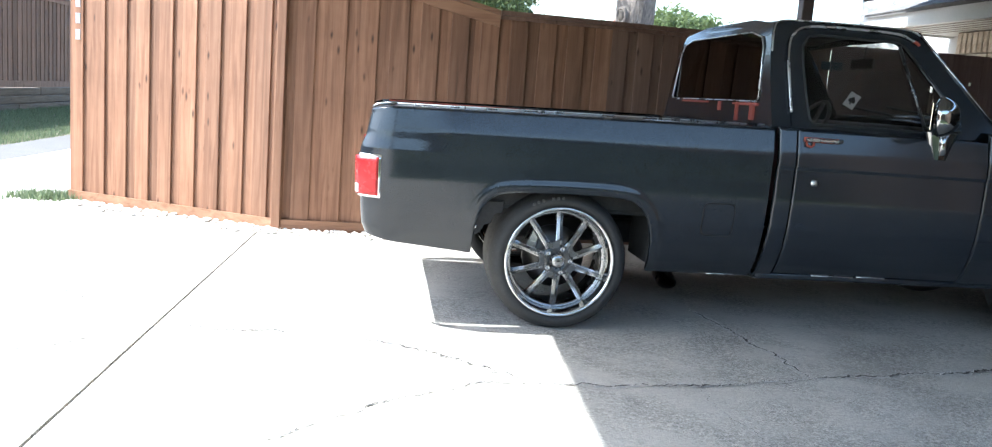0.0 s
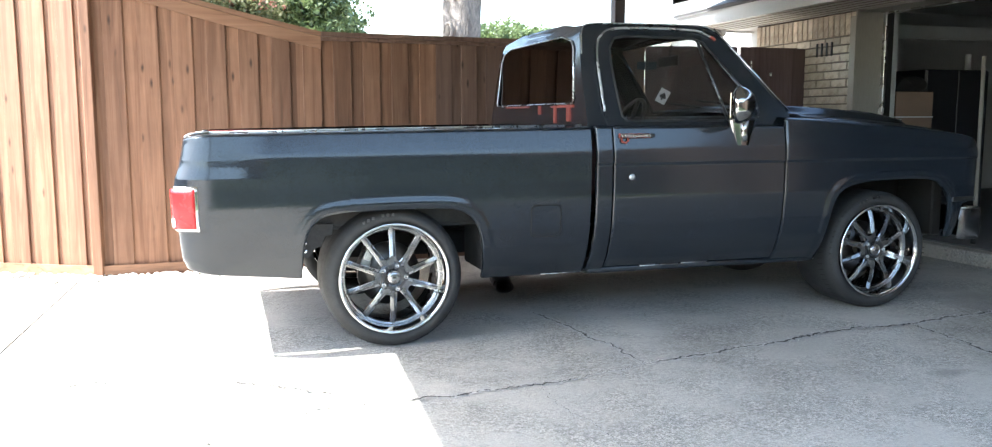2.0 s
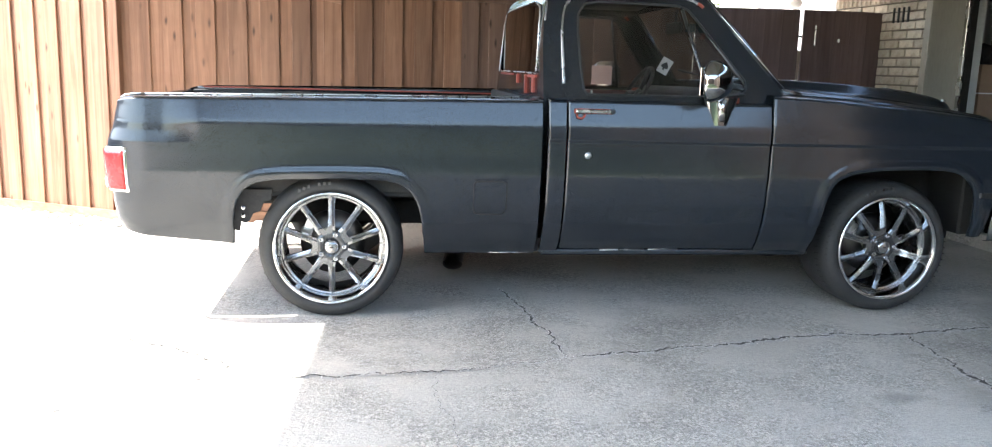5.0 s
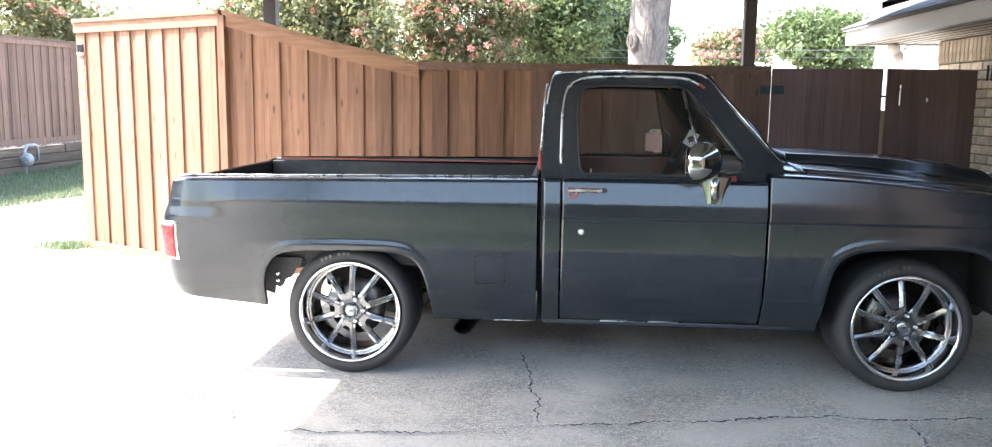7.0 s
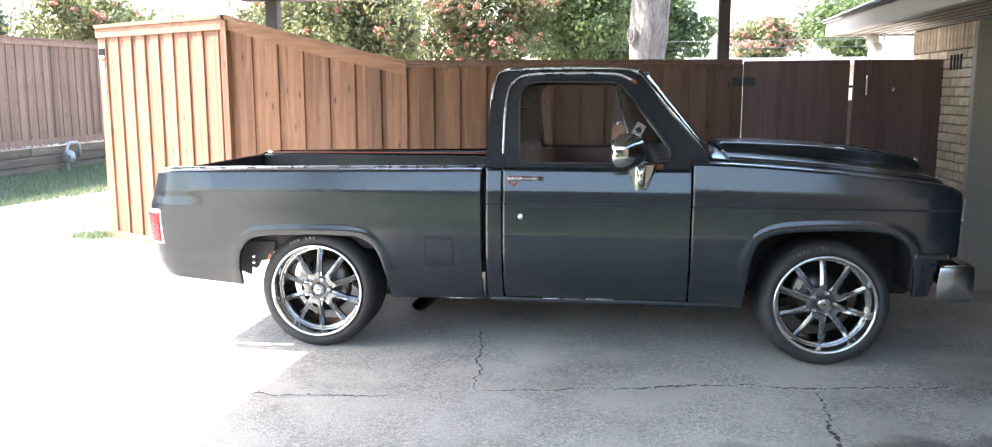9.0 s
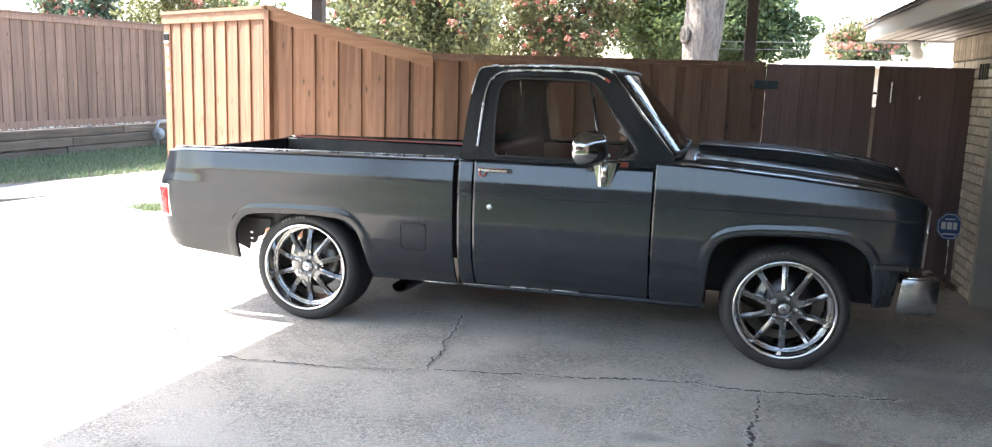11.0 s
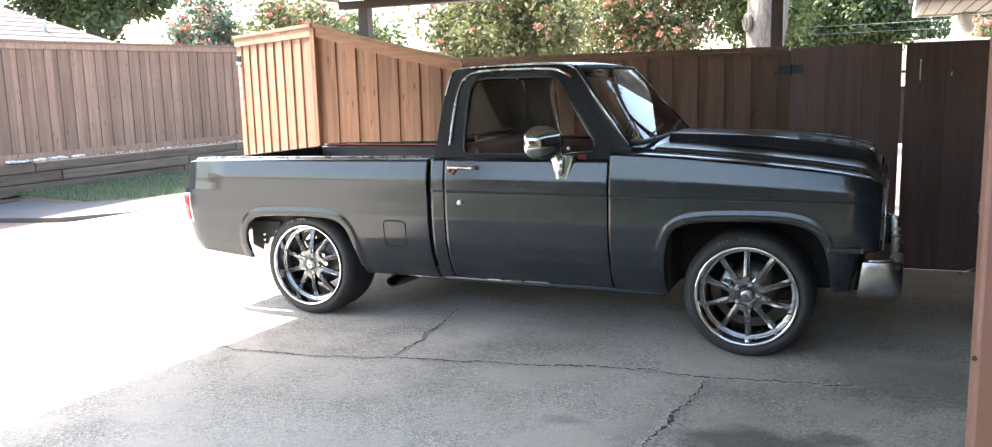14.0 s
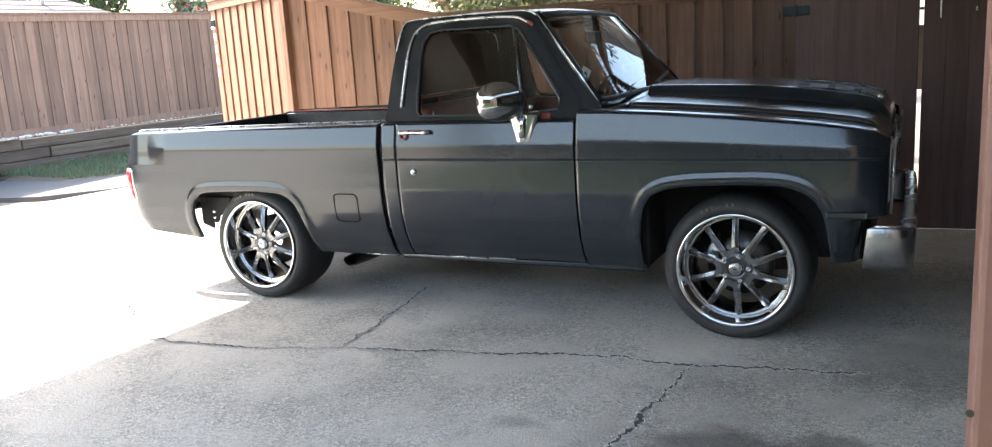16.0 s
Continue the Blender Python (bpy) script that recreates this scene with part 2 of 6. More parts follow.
M["shingle"] = surface("grey_shingle", (0.09, 0.09, 0.092), (0.17, 0.165, 0.16), 8, 140, 0.95, bump=0.6)
M["shingle_tan"] = surface("tan_shingle", (0.095, 0.076, 0.066), (0.165, 0.135, 0.118), 8, 90, 0.95, bump=0.6)
M["ceil"] = surface("carport_ceiling_paint", (0.30, 0.29, 0.275), (0.38, 0.37, 0.35), 3, 60, 0.8)
M["bumper"] = surface("dull_bumper_chrome", (0.20, 0.205, 0.215), (0.32, 0.325, 0.335), 9, 90, 0.24, 1.0, 0.02, rough_var=0.06)
M["chrome_trim"] = surface("weathered_chrome", (0.32, 0.32, 0.32), (0.46, 0.46, 0.45), 5, 90, 0.07, 1.0, 0.0, rough_var=0.04)
M["far_brick"] = surface("brown_far_brick", (0.08, 0.058, 0.046), (0.13, 0.096, 0.075), 3, 40, 0.9)
M["garage"] = surface("garage_wallboard", (0.46, 0.46, 0.45), (0.55, 0.55, 0.54), 2, 40, 0.9)
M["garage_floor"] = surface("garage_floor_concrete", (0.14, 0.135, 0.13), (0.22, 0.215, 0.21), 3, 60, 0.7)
M["cardboard"] = surface("brown_cardboard", (0.22, 0.145, 0.105), (0.29, 0.20, 0.145), 3, 90, 0.85, stretch=(1, 1, 3))
M["print_red"] = surface("red_print", (0.16, 0.04, 0.04), (0.21, 0.055, 0.052), 9, 60, 0.7)
M["cabinet"] = surface("dark_blue_black_enamel", (0.014, 0.016, 0.022), (0.024, 0.027, 0.035), 5, 90, 0.4)
M["teal"] = surface("dark_teal_paint", (0.014, 0.030, 0.040), (0.024, 0.046, 0.058), 9, 80, 0.6)
M["strap"] = surface("white_strap", (0.6, 0.6, 0.6), (0.72, 0.72, 0.72), 9, 60, 0.4)
M["cloth"] = surface("black_cloth", (0.012, 0.012, 0.013), (0.028, 0.028, 0.03), 9, 120, 0.95, bump=0.6)
M["sign_blue"] = surface("blue_sign", (0.035, 0.075, 0.21), (0.05, 0.10, 0.27), 9, 60, 0.4, bump=0.0)
M["sign_white"] = surface("white_sign_print", (0.60, 0.62, 0.66), (0.70, 0.72, 0.75), 9, 60, 0.4, bump=0.0)
M["bulb"] = surface("white_flood_bulb", (0.72, 0.72, 0.70), (0.80, 0.80, 0.78), 9, 60, 0.35, bump=0.0)
M["stone"] = surface("pale_gravel", (0.45, 0.42, 0.38), (0.72, 0.69, 0.64), 9, 60, 0.9, vary=0.25, island=True)
M["crack"] = surface("crack_dirt", (0.05, 0.046, 0.041), (0.12, 0.11, 0.10), 25, 160, 0.95, bump=0.8)
M["crumble"] = surface("crumbled_concrete", (0.34, 0.325, 0.30), (0.54, 0.52, 0.49), 40, 200, 0.95, bump=0.8)
M["bark"] = surface("grey_bark", (0.05, 0.042, 0.036), (0.22, 0.19, 0.165), 7, 34, 0.95, bump=1.0, stretch=(1, 1, 0.35), bump_dist=0.03)
M["bark_hole"] = surface("dark_bark_hollow", (0.05, 0.042, 0.035), (0.10, 0.085, 0.07), 9, 60, 0.95)
M["pipe"] = surface("grey_pipe", (0.30, 0.30, 0.30), (0.42, 0.42, 0.41), 9, 60, 0.5, 0.3)
M["roof_white"] = surface("pale_flat_roof", (0.62, 0.62, 0.60), (0.72, 0.72, 0.70), 2, 40, 0.7)
M["wire"] = surface("utility_wire", (0.10, 0.10, 0.11), (0.16, 0.16, 0.17), 9, 60, 0.6)
M["tar"] = surface("old_grey_lane", (0.095, 0.090, 0.083), (0.15, 0.142, 0.132), 2, 60, 0.9, bump=0.5)
M["lawn"] = surface("short_lawn", (0.04, 0.06, 0.022), (0.08, 0.10, 0.04), 5, 70, 0.9, bump=0.6)
M["pale_timber"] = surface("pale_dry_timber", (0.36, 0.29, 0.22), (0.46, 0.38, 0.30), 6, 60, 0.8, stretch=(1, 1, 0.2))
M["soil"] = surface("dry_soil", (0.16, 0.12, 0.085), (0.26, 0.20, 0.15), 4, 60, 0.95, bump=0.6)


def leaf_material(name, c1, c2, through=0.35):
    m = bpy.data.materials.new(name)
    m.use_nodes = True
    nt = m.node_tree
    L = nt.links.new
    bsdf = nt.nodes["Principled BSDF"]
    ramp = nt.nodes.new("ShaderNodeValToRGB")
    ramp.color_ramp.elements[0].color, ramp.color_ramp.elements[1].color = rgba(c1), rgba(c2)
    L(nt.nodes.new("ShaderNodeNewGeometry").outputs["Random Per Island"], ramp.inputs[0])
    L(ramp.outputs[0], bsdf.inputs["Base Color"])
    bsdf.inputs["Roughness"].default_value = 0.55
    tl = nt.nodes.new("ShaderNodeBsdfTranslucent")
    L(ramp.outputs[0], tl.inputs[0])
    mix = nt.nodes.new("ShaderNodeMixShader")
    mix.inputs[0].default_value = through
    L(bsdf.outputs[0], mix.inputs[1])
    L(tl.outputs[0], mix.inputs[2])
    L(mix.outputs[0], nt.nodes["Material Output"].inputs[0])
    return m


M["leaf"] = leaf_material("green_leaves", (0.050, 0.078, 0.026), (0.15, 0.19, 0.07), 0.42)
M["leaf_dark"] = leaf_material("dark_green_leaves", (0.032, 0.056, 0.022), (0.105, 0.145, 0.055), 0.4)
M["leaf_pale"] = leaf_material("pale_green_leaves", (0.075, 0.088, 0.036), (0.205, 0.205, 0.092), 0.45)
M["leaf_haze"] = leaf_material("far_green_leaves", (0.07, 0.11, 0.07), (0.15, 0.19, 0.12))
M["bloom"] = leaf_material("pink_blossom", (0.36, 0.125, 0.095), (0.50, 0.25, 0.19))
M["grass"] = leaf_material("grass_blades", (0.10, 0.145, 0.075), (0.22, 0.26, 0.145))


def concrete(name):
    """Broom-finished drive: pitted, mottled, with dark oil marks by the front of the truck."""
    m = surface(name, (0.41, 0.384, 0.338), (0.555, 0.523, 0.468), 1.1, 70.0, 0.85, bump=0.9, bump_dist=0.006,
                dirt=(0.24, 0.225, 0.205), dirt_scale=0.9, dirt_amount=0.65)
    nt = m.node_tree
    L = nt.links.new
    bsdf = nt.nodes["Principled BSDF"]
    col = bsdf.inputs["Base Color"].links[0].from_socket
    tc = nt.nodes.new("ShaderNodeTexCoord")
    rough_patch = node(nt, "TexNoise", Scale=1.7, Detail=6.0, Roughness=0.65)
    L(tc.outputs["Object"], rough_patch.inputs["Vector"])
    worn = node(nt, "MapRange", i1=0.42, i2=0.60, i3=0.14, i4=0.85)
    L(rough_patch.outputs[0], worn.inputs[0])
    for vs, lo_, hi_ in ((75.0, 0.68, 1.34), (150.0, 0.74, 1.26)):
        pebble = node(nt, "TexVoronoi", Scale=vs)
        L(tc.outputs["Object"], pebble.inputs["Vector"])
        sep = nt.nodes.new("ShaderNodeSeparateColor")
        L(pebble.outputs["Color"], sep.inputs[0])
        pr = node(nt, "MapRange", i1=0.0, i2=1.0, i3=lo_, i4=hi_)
        L(sep.outputs[0], pr.inputs[0])
        mx = nt.nodes.new("ShaderNodeMix")
        mx.data_type = "RGBA"
        mx.blend_type = "MULTIPLY"
        L(worn.outputs[0], mx.inputs[0])
        L(col, mx.inputs[6])
        L(pr.outputs[0], mx.inputs[7])
        col = mx.outputs[2]
    for scale_, lo_, hi_, amt_, tone in ((38.0, 0.53, 0.63, 0.65, (0.155, 0.145, 0.13)), (120.0, 0.50, 0.58, 0.80, (0.12, 0.112, 0.10)), (75.0, 0.56, 0.65, 0.65, (0.62, 0.60, 0.56)), (9.0, 0.52, 0.70, 0.30, (0.20, 0.185, 0.165))):
        spk = node(nt, "TexNoise", Scale=scale_, Detail=5.0, Roughness=0.72)
        L(tc.outputs["Object"], spk.inputs["Vector"])
        sr = node(nt, "MapRange", i1=lo_, i2=hi_, i3=0.0, i4=amt_)
        L(spk.outputs[0], sr.inputs[0])
        ml = nt.nodes.new("ShaderNodeMath")
        ml.operation = "MULTIPLY"
        L(sr.outputs[0], ml.inputs[0])
        L(worn.outputs[0], ml.inputs[1])
        mx = nt.nodes.new("ShaderNodeMix")
        mx.data_type = "RGBA"
        L(ml.outputs[0], mx.inputs[0])
        L(col, mx.inputs[6])
        mx.inputs[7].default_value = rgba(tone)
        col = mx.outputs[2]
    wob = node(nt, "TexNoise", Scale=4.0, Detail=5.0)
    L(tc.outputs["Object"], wob.inputs["Vector"])
    for cx, cy, rx, ry, amount in ((3.22, -1.22, 0.42, 0.17, 0.72), (3.55, -1.06, 0.14, 0.09, 0.6), (2.35, -1.25, 0.12, 0.07, 0.35), (3.9, -0.2, 0.5, 0.4, 0.35)):
        mp = nt.nodes.new("ShaderNodeMapping")
        mp.inputs["Location"].default_value = (-cx / rx, -cy / ry, 0)
        mp.inputs["Scale"].default_value = (1 / rx, 1 / ry, 0)
        L(tc.outputs["Object"], mp.inputs[0])
        ln = nt.nodes.new("ShaderNodeVectorMath")
        ln.operation = "LENGTH"
        L(mp.outputs[0], ln.inputs[0])
        ad = nt.nodes.new("ShaderNodeMath")
        ad.operation = "MULTIPLY_ADD"
        ad.inputs[1].default_value = 1.6
        L(wob.outputs[0], ad.inputs[0])
        L(ln.outputs["Value"], ad.inputs[2])
        dr = node(nt, "MapRange", i1=1.35, i2=1.95, i3=amount, i4=0.0)
        L(ad.outputs[0], dr.inputs[0])
        mx = nt.nodes.new("ShaderNodeMix")
        mx.data_type = "RGBA"
        L(dr.outputs[0], mx.inputs[0])
        L(col, mx.inputs[6])
        mx.inputs[7].default_value = rgba((0.075, 0.065, 0.06))
        col = mx.outputs[2]
    L(col, bsdf.inputs["Base Color"])
    return m


M["concrete"] = concrete("drive_concrete")


# ---- building helpers ----
def link_mesh(name, me, material, parent=None, label="", smooth=False):
    ob = new(name, me)
    if material is not None and not me.materials:
        me.materials.append(material)
    if smooth:
        me.shade_smooth()
    if parent is not None:
        ob.parent = parent
        ob.matrix_parent_inverse = world_of(parent).inverted()
    if label:
        ob["label"] = label
    return ob


def world_of(ob):
    m = ob.matrix_parent_inverse @ ob.matrix_basis if ob.parent else ob.matrix_basis
    return world_of(ob.parent) @ m if ob.parent else m


def part(name, bm, material, parent=None, label="", smooth=False):
    me = bpy.data.meshes.new(name)
    bm.normal_update()
    bm.to_mesh(me)
    bm.free()
    return link_mesh(name, me, material, parent, label, smooth)


def thing(name, at, label, category, group="", kind=""):
    ob = new(name)
    ob.location = at
    ob.empty_display_size = 0.2
    return tagged(ob, label, category, group, kind)


def bm_box(lo, hi, bevel=0.0, seg=1, bm=None):
    bm = bm or bmesh.new()
    c = [(a + b) / 2 for a, b in zip(lo, hi)]
    s = [max(1e-4, b - a) for a, b in zip(lo, hi)]
    r = bmesh.ops.create_cube(bm, size=1.0, matrix=Matrix.Translation(c) @ Matrix.Diagonal((*s, 1)))
    if bevel:
        edges = list({e for v in r["verts"] for e in v.link_edges})
        bmesh.ops.bevel(bm, geom=edges, offset=min(bevel, min(s) * 0.45), segments=seg, affect="EDGES", profile=0.5)
    return bm


def bm_tube(points, radius, sides=8, bm=None, closed=False, caps=True):
    """A round bar swept along points; radius may be a list."""
    bm = bm or bmesh.new()
    P = [Vector(p) for p in points]
    n = len(P)
    R = radius if isinstance(radius, (list, tuple)) else [radius] * n
    rings = []
    up = None
    for i, p in enumerate(P):
        a = P[i - 1] if (i or closed) else P[i]
        b = P[(i + 1) % n] if (i < n - 1 or closed) else P[i]
        d = (b - a).normalized()
        if up is None:
            up = Vector((0, 0, 1)) if abs(d.z) < 0.9 else Vector((1, 0, 0))
        s = d.cross(up).normalized()
        up = s.cross(d).normalized()
        rings.append([bm.verts.new(p + (s * math.cos(k * math.tau / sides) + up * math.sin(k * math.tau / sides)) * R[i]) for k in range(sides)])
    for i in range(n if closed else n - 1):
        A, B = rings[i], rings[(i + 1) % n]
        for k in range(sides):
            bm.faces.new((A[k], A[(k + 1) % sides], B[(k + 1) % sides], B[k]))
    if caps and not closed:
        bm.faces.new(rings[0][::-1])
        bm.faces.new(rings[-1])
    bmesh.ops.recalc_face_normals(bm, faces=bm.faces[:])
    return bm


def bm_lathe(profile, segs, axis_at, bm=None, closed=False):
    """profile of (y, r) turned about an axis along y through axis_at."""
    bm = bm or bmesh.new()
    rings = []
    for y, r in profile:
        rings.append([bm.verts.new((axis_at[0] + r * math.cos(k * math.tau / segs), axis_at[1] + y, axis_at[2] + r * math.sin(k * math.tau / segs))) for k in range(segs)])
    n = len(rings)
    for i in range(n if closed else n - 1):
        A, B = rings[i], rings[(i + 1) % n]
        for k in range(segs):
            bm.faces.new((A[k], A[(k + 1) % segs], B[(k + 1) % segs], B[k]))
    bmesh.ops.recalc_face_normals(bm, faces=bm.faces[:])
    return bm


def bm_prism(outline, axis, a, b, bevel=0.0):
    """A flat outline of (u, v) pushed from a to b along an axis; u, v are the other two axes in order."""
    bm = bmesh.new()

    def co(u, v, w):
        return {"x": (w, u, v), "y": (u, w, v), "z": (u, v, w)}[axis]
    A = [bm.verts.new(co(u, v, a)) for u, v in outline]
    B = [bm.verts.new(co(u, v, b)) for u, v in outline]
    bm.faces.new(A)
    bm.faces.new(B[::-1])
    for i in range(len(A)):
        j = (i + 1) % len(A)
        bm.faces.new((A[j], A[i], B[i], B[j]))
    bmesh.ops.recalc_face_normals(bm, faces=bm.faces[:])
    if bevel:
        bmesh.ops.bevel(bm, geom=bm.edges[:], offset=bevel, segments=1, affect="EDGES")
    return bm


def bm_grid(rows):
    """A sheet from rows of points."""
    bm = bmesh.new()
    V = [[bm.verts.new(p) for p in r] for r in rows]
    for i in range(len(V) - 1):
        for j in range(len(V[i]) - 1):
            bm.faces.new((V[i][j], V[i][j + 1], V[i + 1][j + 1], V[i + 1][j]))
    return bm


def solid(bm, shift):
    """Gives a sheet a turned-in rim all round."""
    edges = [e for e in bm.edges if e.is_boundary]
    r = bmesh.ops.extrude_edge_only(bm, edges=edges)
    bmesh.ops.translate(bm, vec=Vector(shift), verts=[g for g in r["geom"] if isinstance(g, bmesh.types.BMVert)])
    bmesh.ops.recalc_face_normals(bm, faces=bm.faces[:])
    return bm


# ---- the pickup truck ----
MID = 0.82  # the truck's middle line, y
truck = thing("pickup_truck", (1.3, MID, 0), "lowered satin black square-body pickup parked on the concrete drive", "truck")


def mirror(bm):
    """The same on the truck's far side."""
    b2 = bm.copy()
    for v in b2.verts:
        v.co.y = 2 * MID - v.co.y
    bmesh.ops.reverse_faces(b2, faces=b2.faces[:])
    return b2


def both(name, bm, material, label="", smooth=True, parent=None):
    far = mirror(bm)
    a = part(name, bm, material, parent or truck, label, smooth)
    b = part(name, far, material, parent or truck, label, smooth)
    return a, b


REAR_ARCH = [(-0.464, 0.30), (-0.460, 0.50), (-0.441, 0.605), (-0.388, 0.684), (-0.300, 0.710), (-0.113, 0.719), (0.07, 0.721), (0.258, 0.718), (0.352, 0.694),
             (0.415, 0.628), (0.446, 0.512), (0.461, 0.40), (0.466, 0.30)]
FRONT_ARCH = [(2.530, 0.28), (2.538, 0.54), (2.565, 0.690), (2.618, 0.757), (2.740, 0.790), (2.980, 0.802), (3.190, 0.803), (3.305, 0.780), (3.380, 0.718), (3.414, 0.615),
              (3.428, 0.50), (3.434, 0.38)]


def rounded(points, times=2):
    """Corner cutting, to round an outline."""
    for _ in range(times):
        out = [points[0]]
        for (a, b), (c, d) in zip(points, points[1:]):
            out += [(a * 0.75 + c * 0.25, b * 0.75 + d * 0.25), (a * 0.25 + c * 0.75, b * 0.25 + d * 0.75)]
        points = out + [points[-1]]
    return points


REAR_ARCH, FRONT_ARCH = rounded(REAR_ARCH), rounded(FRONT_ARCH)
Z_LOW = list(np.linspace(0.29, 0.875, 50)) + [0.882, 0.8855, 0.889, 0.900, 0.908, 0.914, 0.918, 0.922, 0.926, 0.932, 0.938, 0.945, 0.957]
SHOULDER = list(np.linspace(0.06, 0.90, 22)) + [0.92, 0.935, 0.95, 0.962, 0.973, 0.982, 0.989, 0.995, 1.0]


def arch_distance(x, z, arch):
    best = 9.0
    p = Vector((x, z))
    for a, b in zip(arch, arch[1:]):
        a, b = Vector(a), Vector(b)
        t = max(0.0, min(1.0, (p - a).dot(b - a) / (b - a).length_squared))
        best = min(best, (p - a - (b - a) * t).length)
    return best


def side_y(z, top, arch=None, x=0.0):
    """The near side's outline across the truck: tucked-in sill, crease line, rounded shoulder."""
    if z <= 0.926:
        y = float(np.interp(z, [0.29, 0.34, 0.40, 0.50, 0.60, 0.75, 0.90, 0.914, 0.920, 0.926],
                            [0.035, -0.02, -0.066, -0.112, -0.136, -0.150, -0.1505, -0.1500, -0.152, -0.157]))
    else:
        s = (z - 0.926) / max(0.02, top - 0.926)
        y = float(np.interp(s, [0, 0.15, 0.28, 0.34, 0.40, 0.93, 0.97, 1], [-0.157, -0.1558, -0.1546, -0.1537, -0.1520, -0.1310, -0.1080, 0.002]))
    if arch:
        d = arch_distance(x, z, arch)
        f = max(0.0, min(1.0, (0.064 - d) / 0.030))
        y -= 0.0075 * f * f * (3 - 2 * f)
        f = max(0.0, min(1.0, (0.012 - d) / 0.012))
        y += 0.005 * f * f
    return y


def skin(cols, low, top, point):
    bm = bmesh.new()
    grid = []
    for c in cols:
        a, b = low(c), top(c)
        levels = [min(max(z, a), b) for z in Z_LOW] + [Z_LOW[-1] + (b - Z_LOW[-1]) * f for f in SHOULDER]
        grid.append([bm.verts.new(point(c, z, b)) for z in levels])
    for A, B in zip(grid, grid[1:]):
        for j in range(len(A) - 1):
            bm.faces.new((A[j], B[j], B[j + 1], A[j + 1]))
    bmesh.ops.remove_doubles(bm, verts=bm.verts[:], dist=2e-5)
    bmesh.ops.dissolve_degenerate(bm, edges=bm.edges[:], dist=2e-5)
    return solid(bm, (0, 0.028, 0))


def columns(a, b, extra=(), step=0.014):
    xs = set(np.round(np.arange(a, b, step), 4)) | {a, b} | {round(e, 4) for e in extra}
    out = sorted(float(x) for x in xs if a <= x <= b)
    return [x for i, x in enumerate(out) if i == 0 or x - out[i - 1] > 0.0012]


def arch_steps(arch):
    out = []
    for (x0, z0), (x1, z1) in zip(arch, arch[1:]):
        n = max(1, int(math.hypot(x1 - x0, z1 - z0) / 0.02))
        out += [x0 + (x1 - x0) * k / n for k in range(n + 1)]
    return out


# bed side
TAIL_Z = [0.38, 0.44, 0.51, 0.62, 0.638, 0.65, 0.83, 0.89, 0.95, 1.05, 1.12]
TAIL_X = [-0.955, -0.985, -1.012, -1.022, -1.022, -1.030, -1.038, -1.03, -1.008, -0.990, -0.985]


def bed_low(x):
    if x <= REAR_ARCH[0][0]:
        return float(np.interp(x, [-1.03, -0.91, -0.472], [0.455, 0.432, 0.387]))
    if x >= REAR_ARCH[-1][0]:
        return 0.327
    return max(0.327, float(np.interp(x, [p[0] for p in REAR_ARCH], [p[1] for p in REAR_ARCH])))


def bed_top(x):
    return float(np.interp(x, [-1.03, -0.98, -0.9, 0.0, 1.03], [1.076, 1.089, 1.097, 1.112, 1.124]))


def bed_point(x, z, top, out=0.0):
    y = side_y(z, top, REAR_ARCH if z < 0.8 else None, x)
    if 0.84 < z < 0.975:
        y = float(np.interp(z, [0.84, 0.975], [side_y(0.84, top), side_y(0.975, top)]))
    y += max(0.0, min(1.0, (-0.60 - x) / 0.16)) * float(np.interp(z, [0.8855, 0.938, 0.985, 1.10], [0, 0.010, 0.0155, 0.006]))
    if x < -0.84:
        w = (x + 0.84) / -0.19
        x = -0.84 + w * (float(np.interp(z, TAIL_Z, TAIL_X)) + 0.84)
        y += 0.10 * (1 - math.sqrt(max(0.0, 1 - w * w * 0.985)))
        return (x - out * w, y - out * (1 - w), z)
    return (x, y - out, z)


both("bed_side", skin(columns(-1.03, 1.03, arch_steps(REAR_ARCH)), bed_low, bed_top, bed_point), M["paint"])

# bed rails, floor, inner walls, tailgate
rail = bm_box((-0.94, 0.003, 1.085), (1.028, 0.085, 1.118), 0.008, 2)
for v in rail.verts:
    v.co.z -= 0.003 + 0.0115 * (1.028 - v.co.x)
both("bed_rail", rail, M["paint"], "black bed rail with a bright edge line")
# Thin bright tube draws the highlight on the rail's outer edge.
part("rail_edge", bm_tube([(-0.93, -0.004, 1.100), (0.0, -0.006, 1.116), (1.028, -0.008, 1.128)], 0.0045, 6), M["brushed"], truck, "thin bright tube for the highlight along the bed rail", True)
part("rail_end", bm_tube([(-0.985, 0.03, 1.066), (-0.978, 0.004, 1.082), (-0.955, -0.004, 1.094), (-0.87, -0.006, 1.102)], 0.0045, 6), M["brushed"], truck, "bright tube round the rail end", True)
part("rail_primer", bm_box((-0.90, 1.548, 1.085), (1.0, 1.556, 1.094)), M["primer"], truck, "red primer showing on the far rail's inner edge")
both("bed_inner_wall", bm_box((-0.96, 0.075, 0.62), (1.02, 0.10, 1.072), 0.004), M["paint_worn"], smooth=False)
part("bed_floor", bm_box((-0.98, 0.09, 0.60), (1.025, 1.55, 0.63), 0.004), M["paint_worn"], truck)
part("bed_front_wall", bm_box((0.985, 0.08, 0.61), (1.028, 1.56, 1.118), 0.012, 2), M["paint_worn"], truck)
tail = bm_box((-0.988, 0.0, 0.47), (-0.965, 2 * MID, 1.074), 0.012, 2)
part("tailgate", tail, M["paint"], truck)

# tail lamps: red lens in a chrome rim that wraps the rear corner


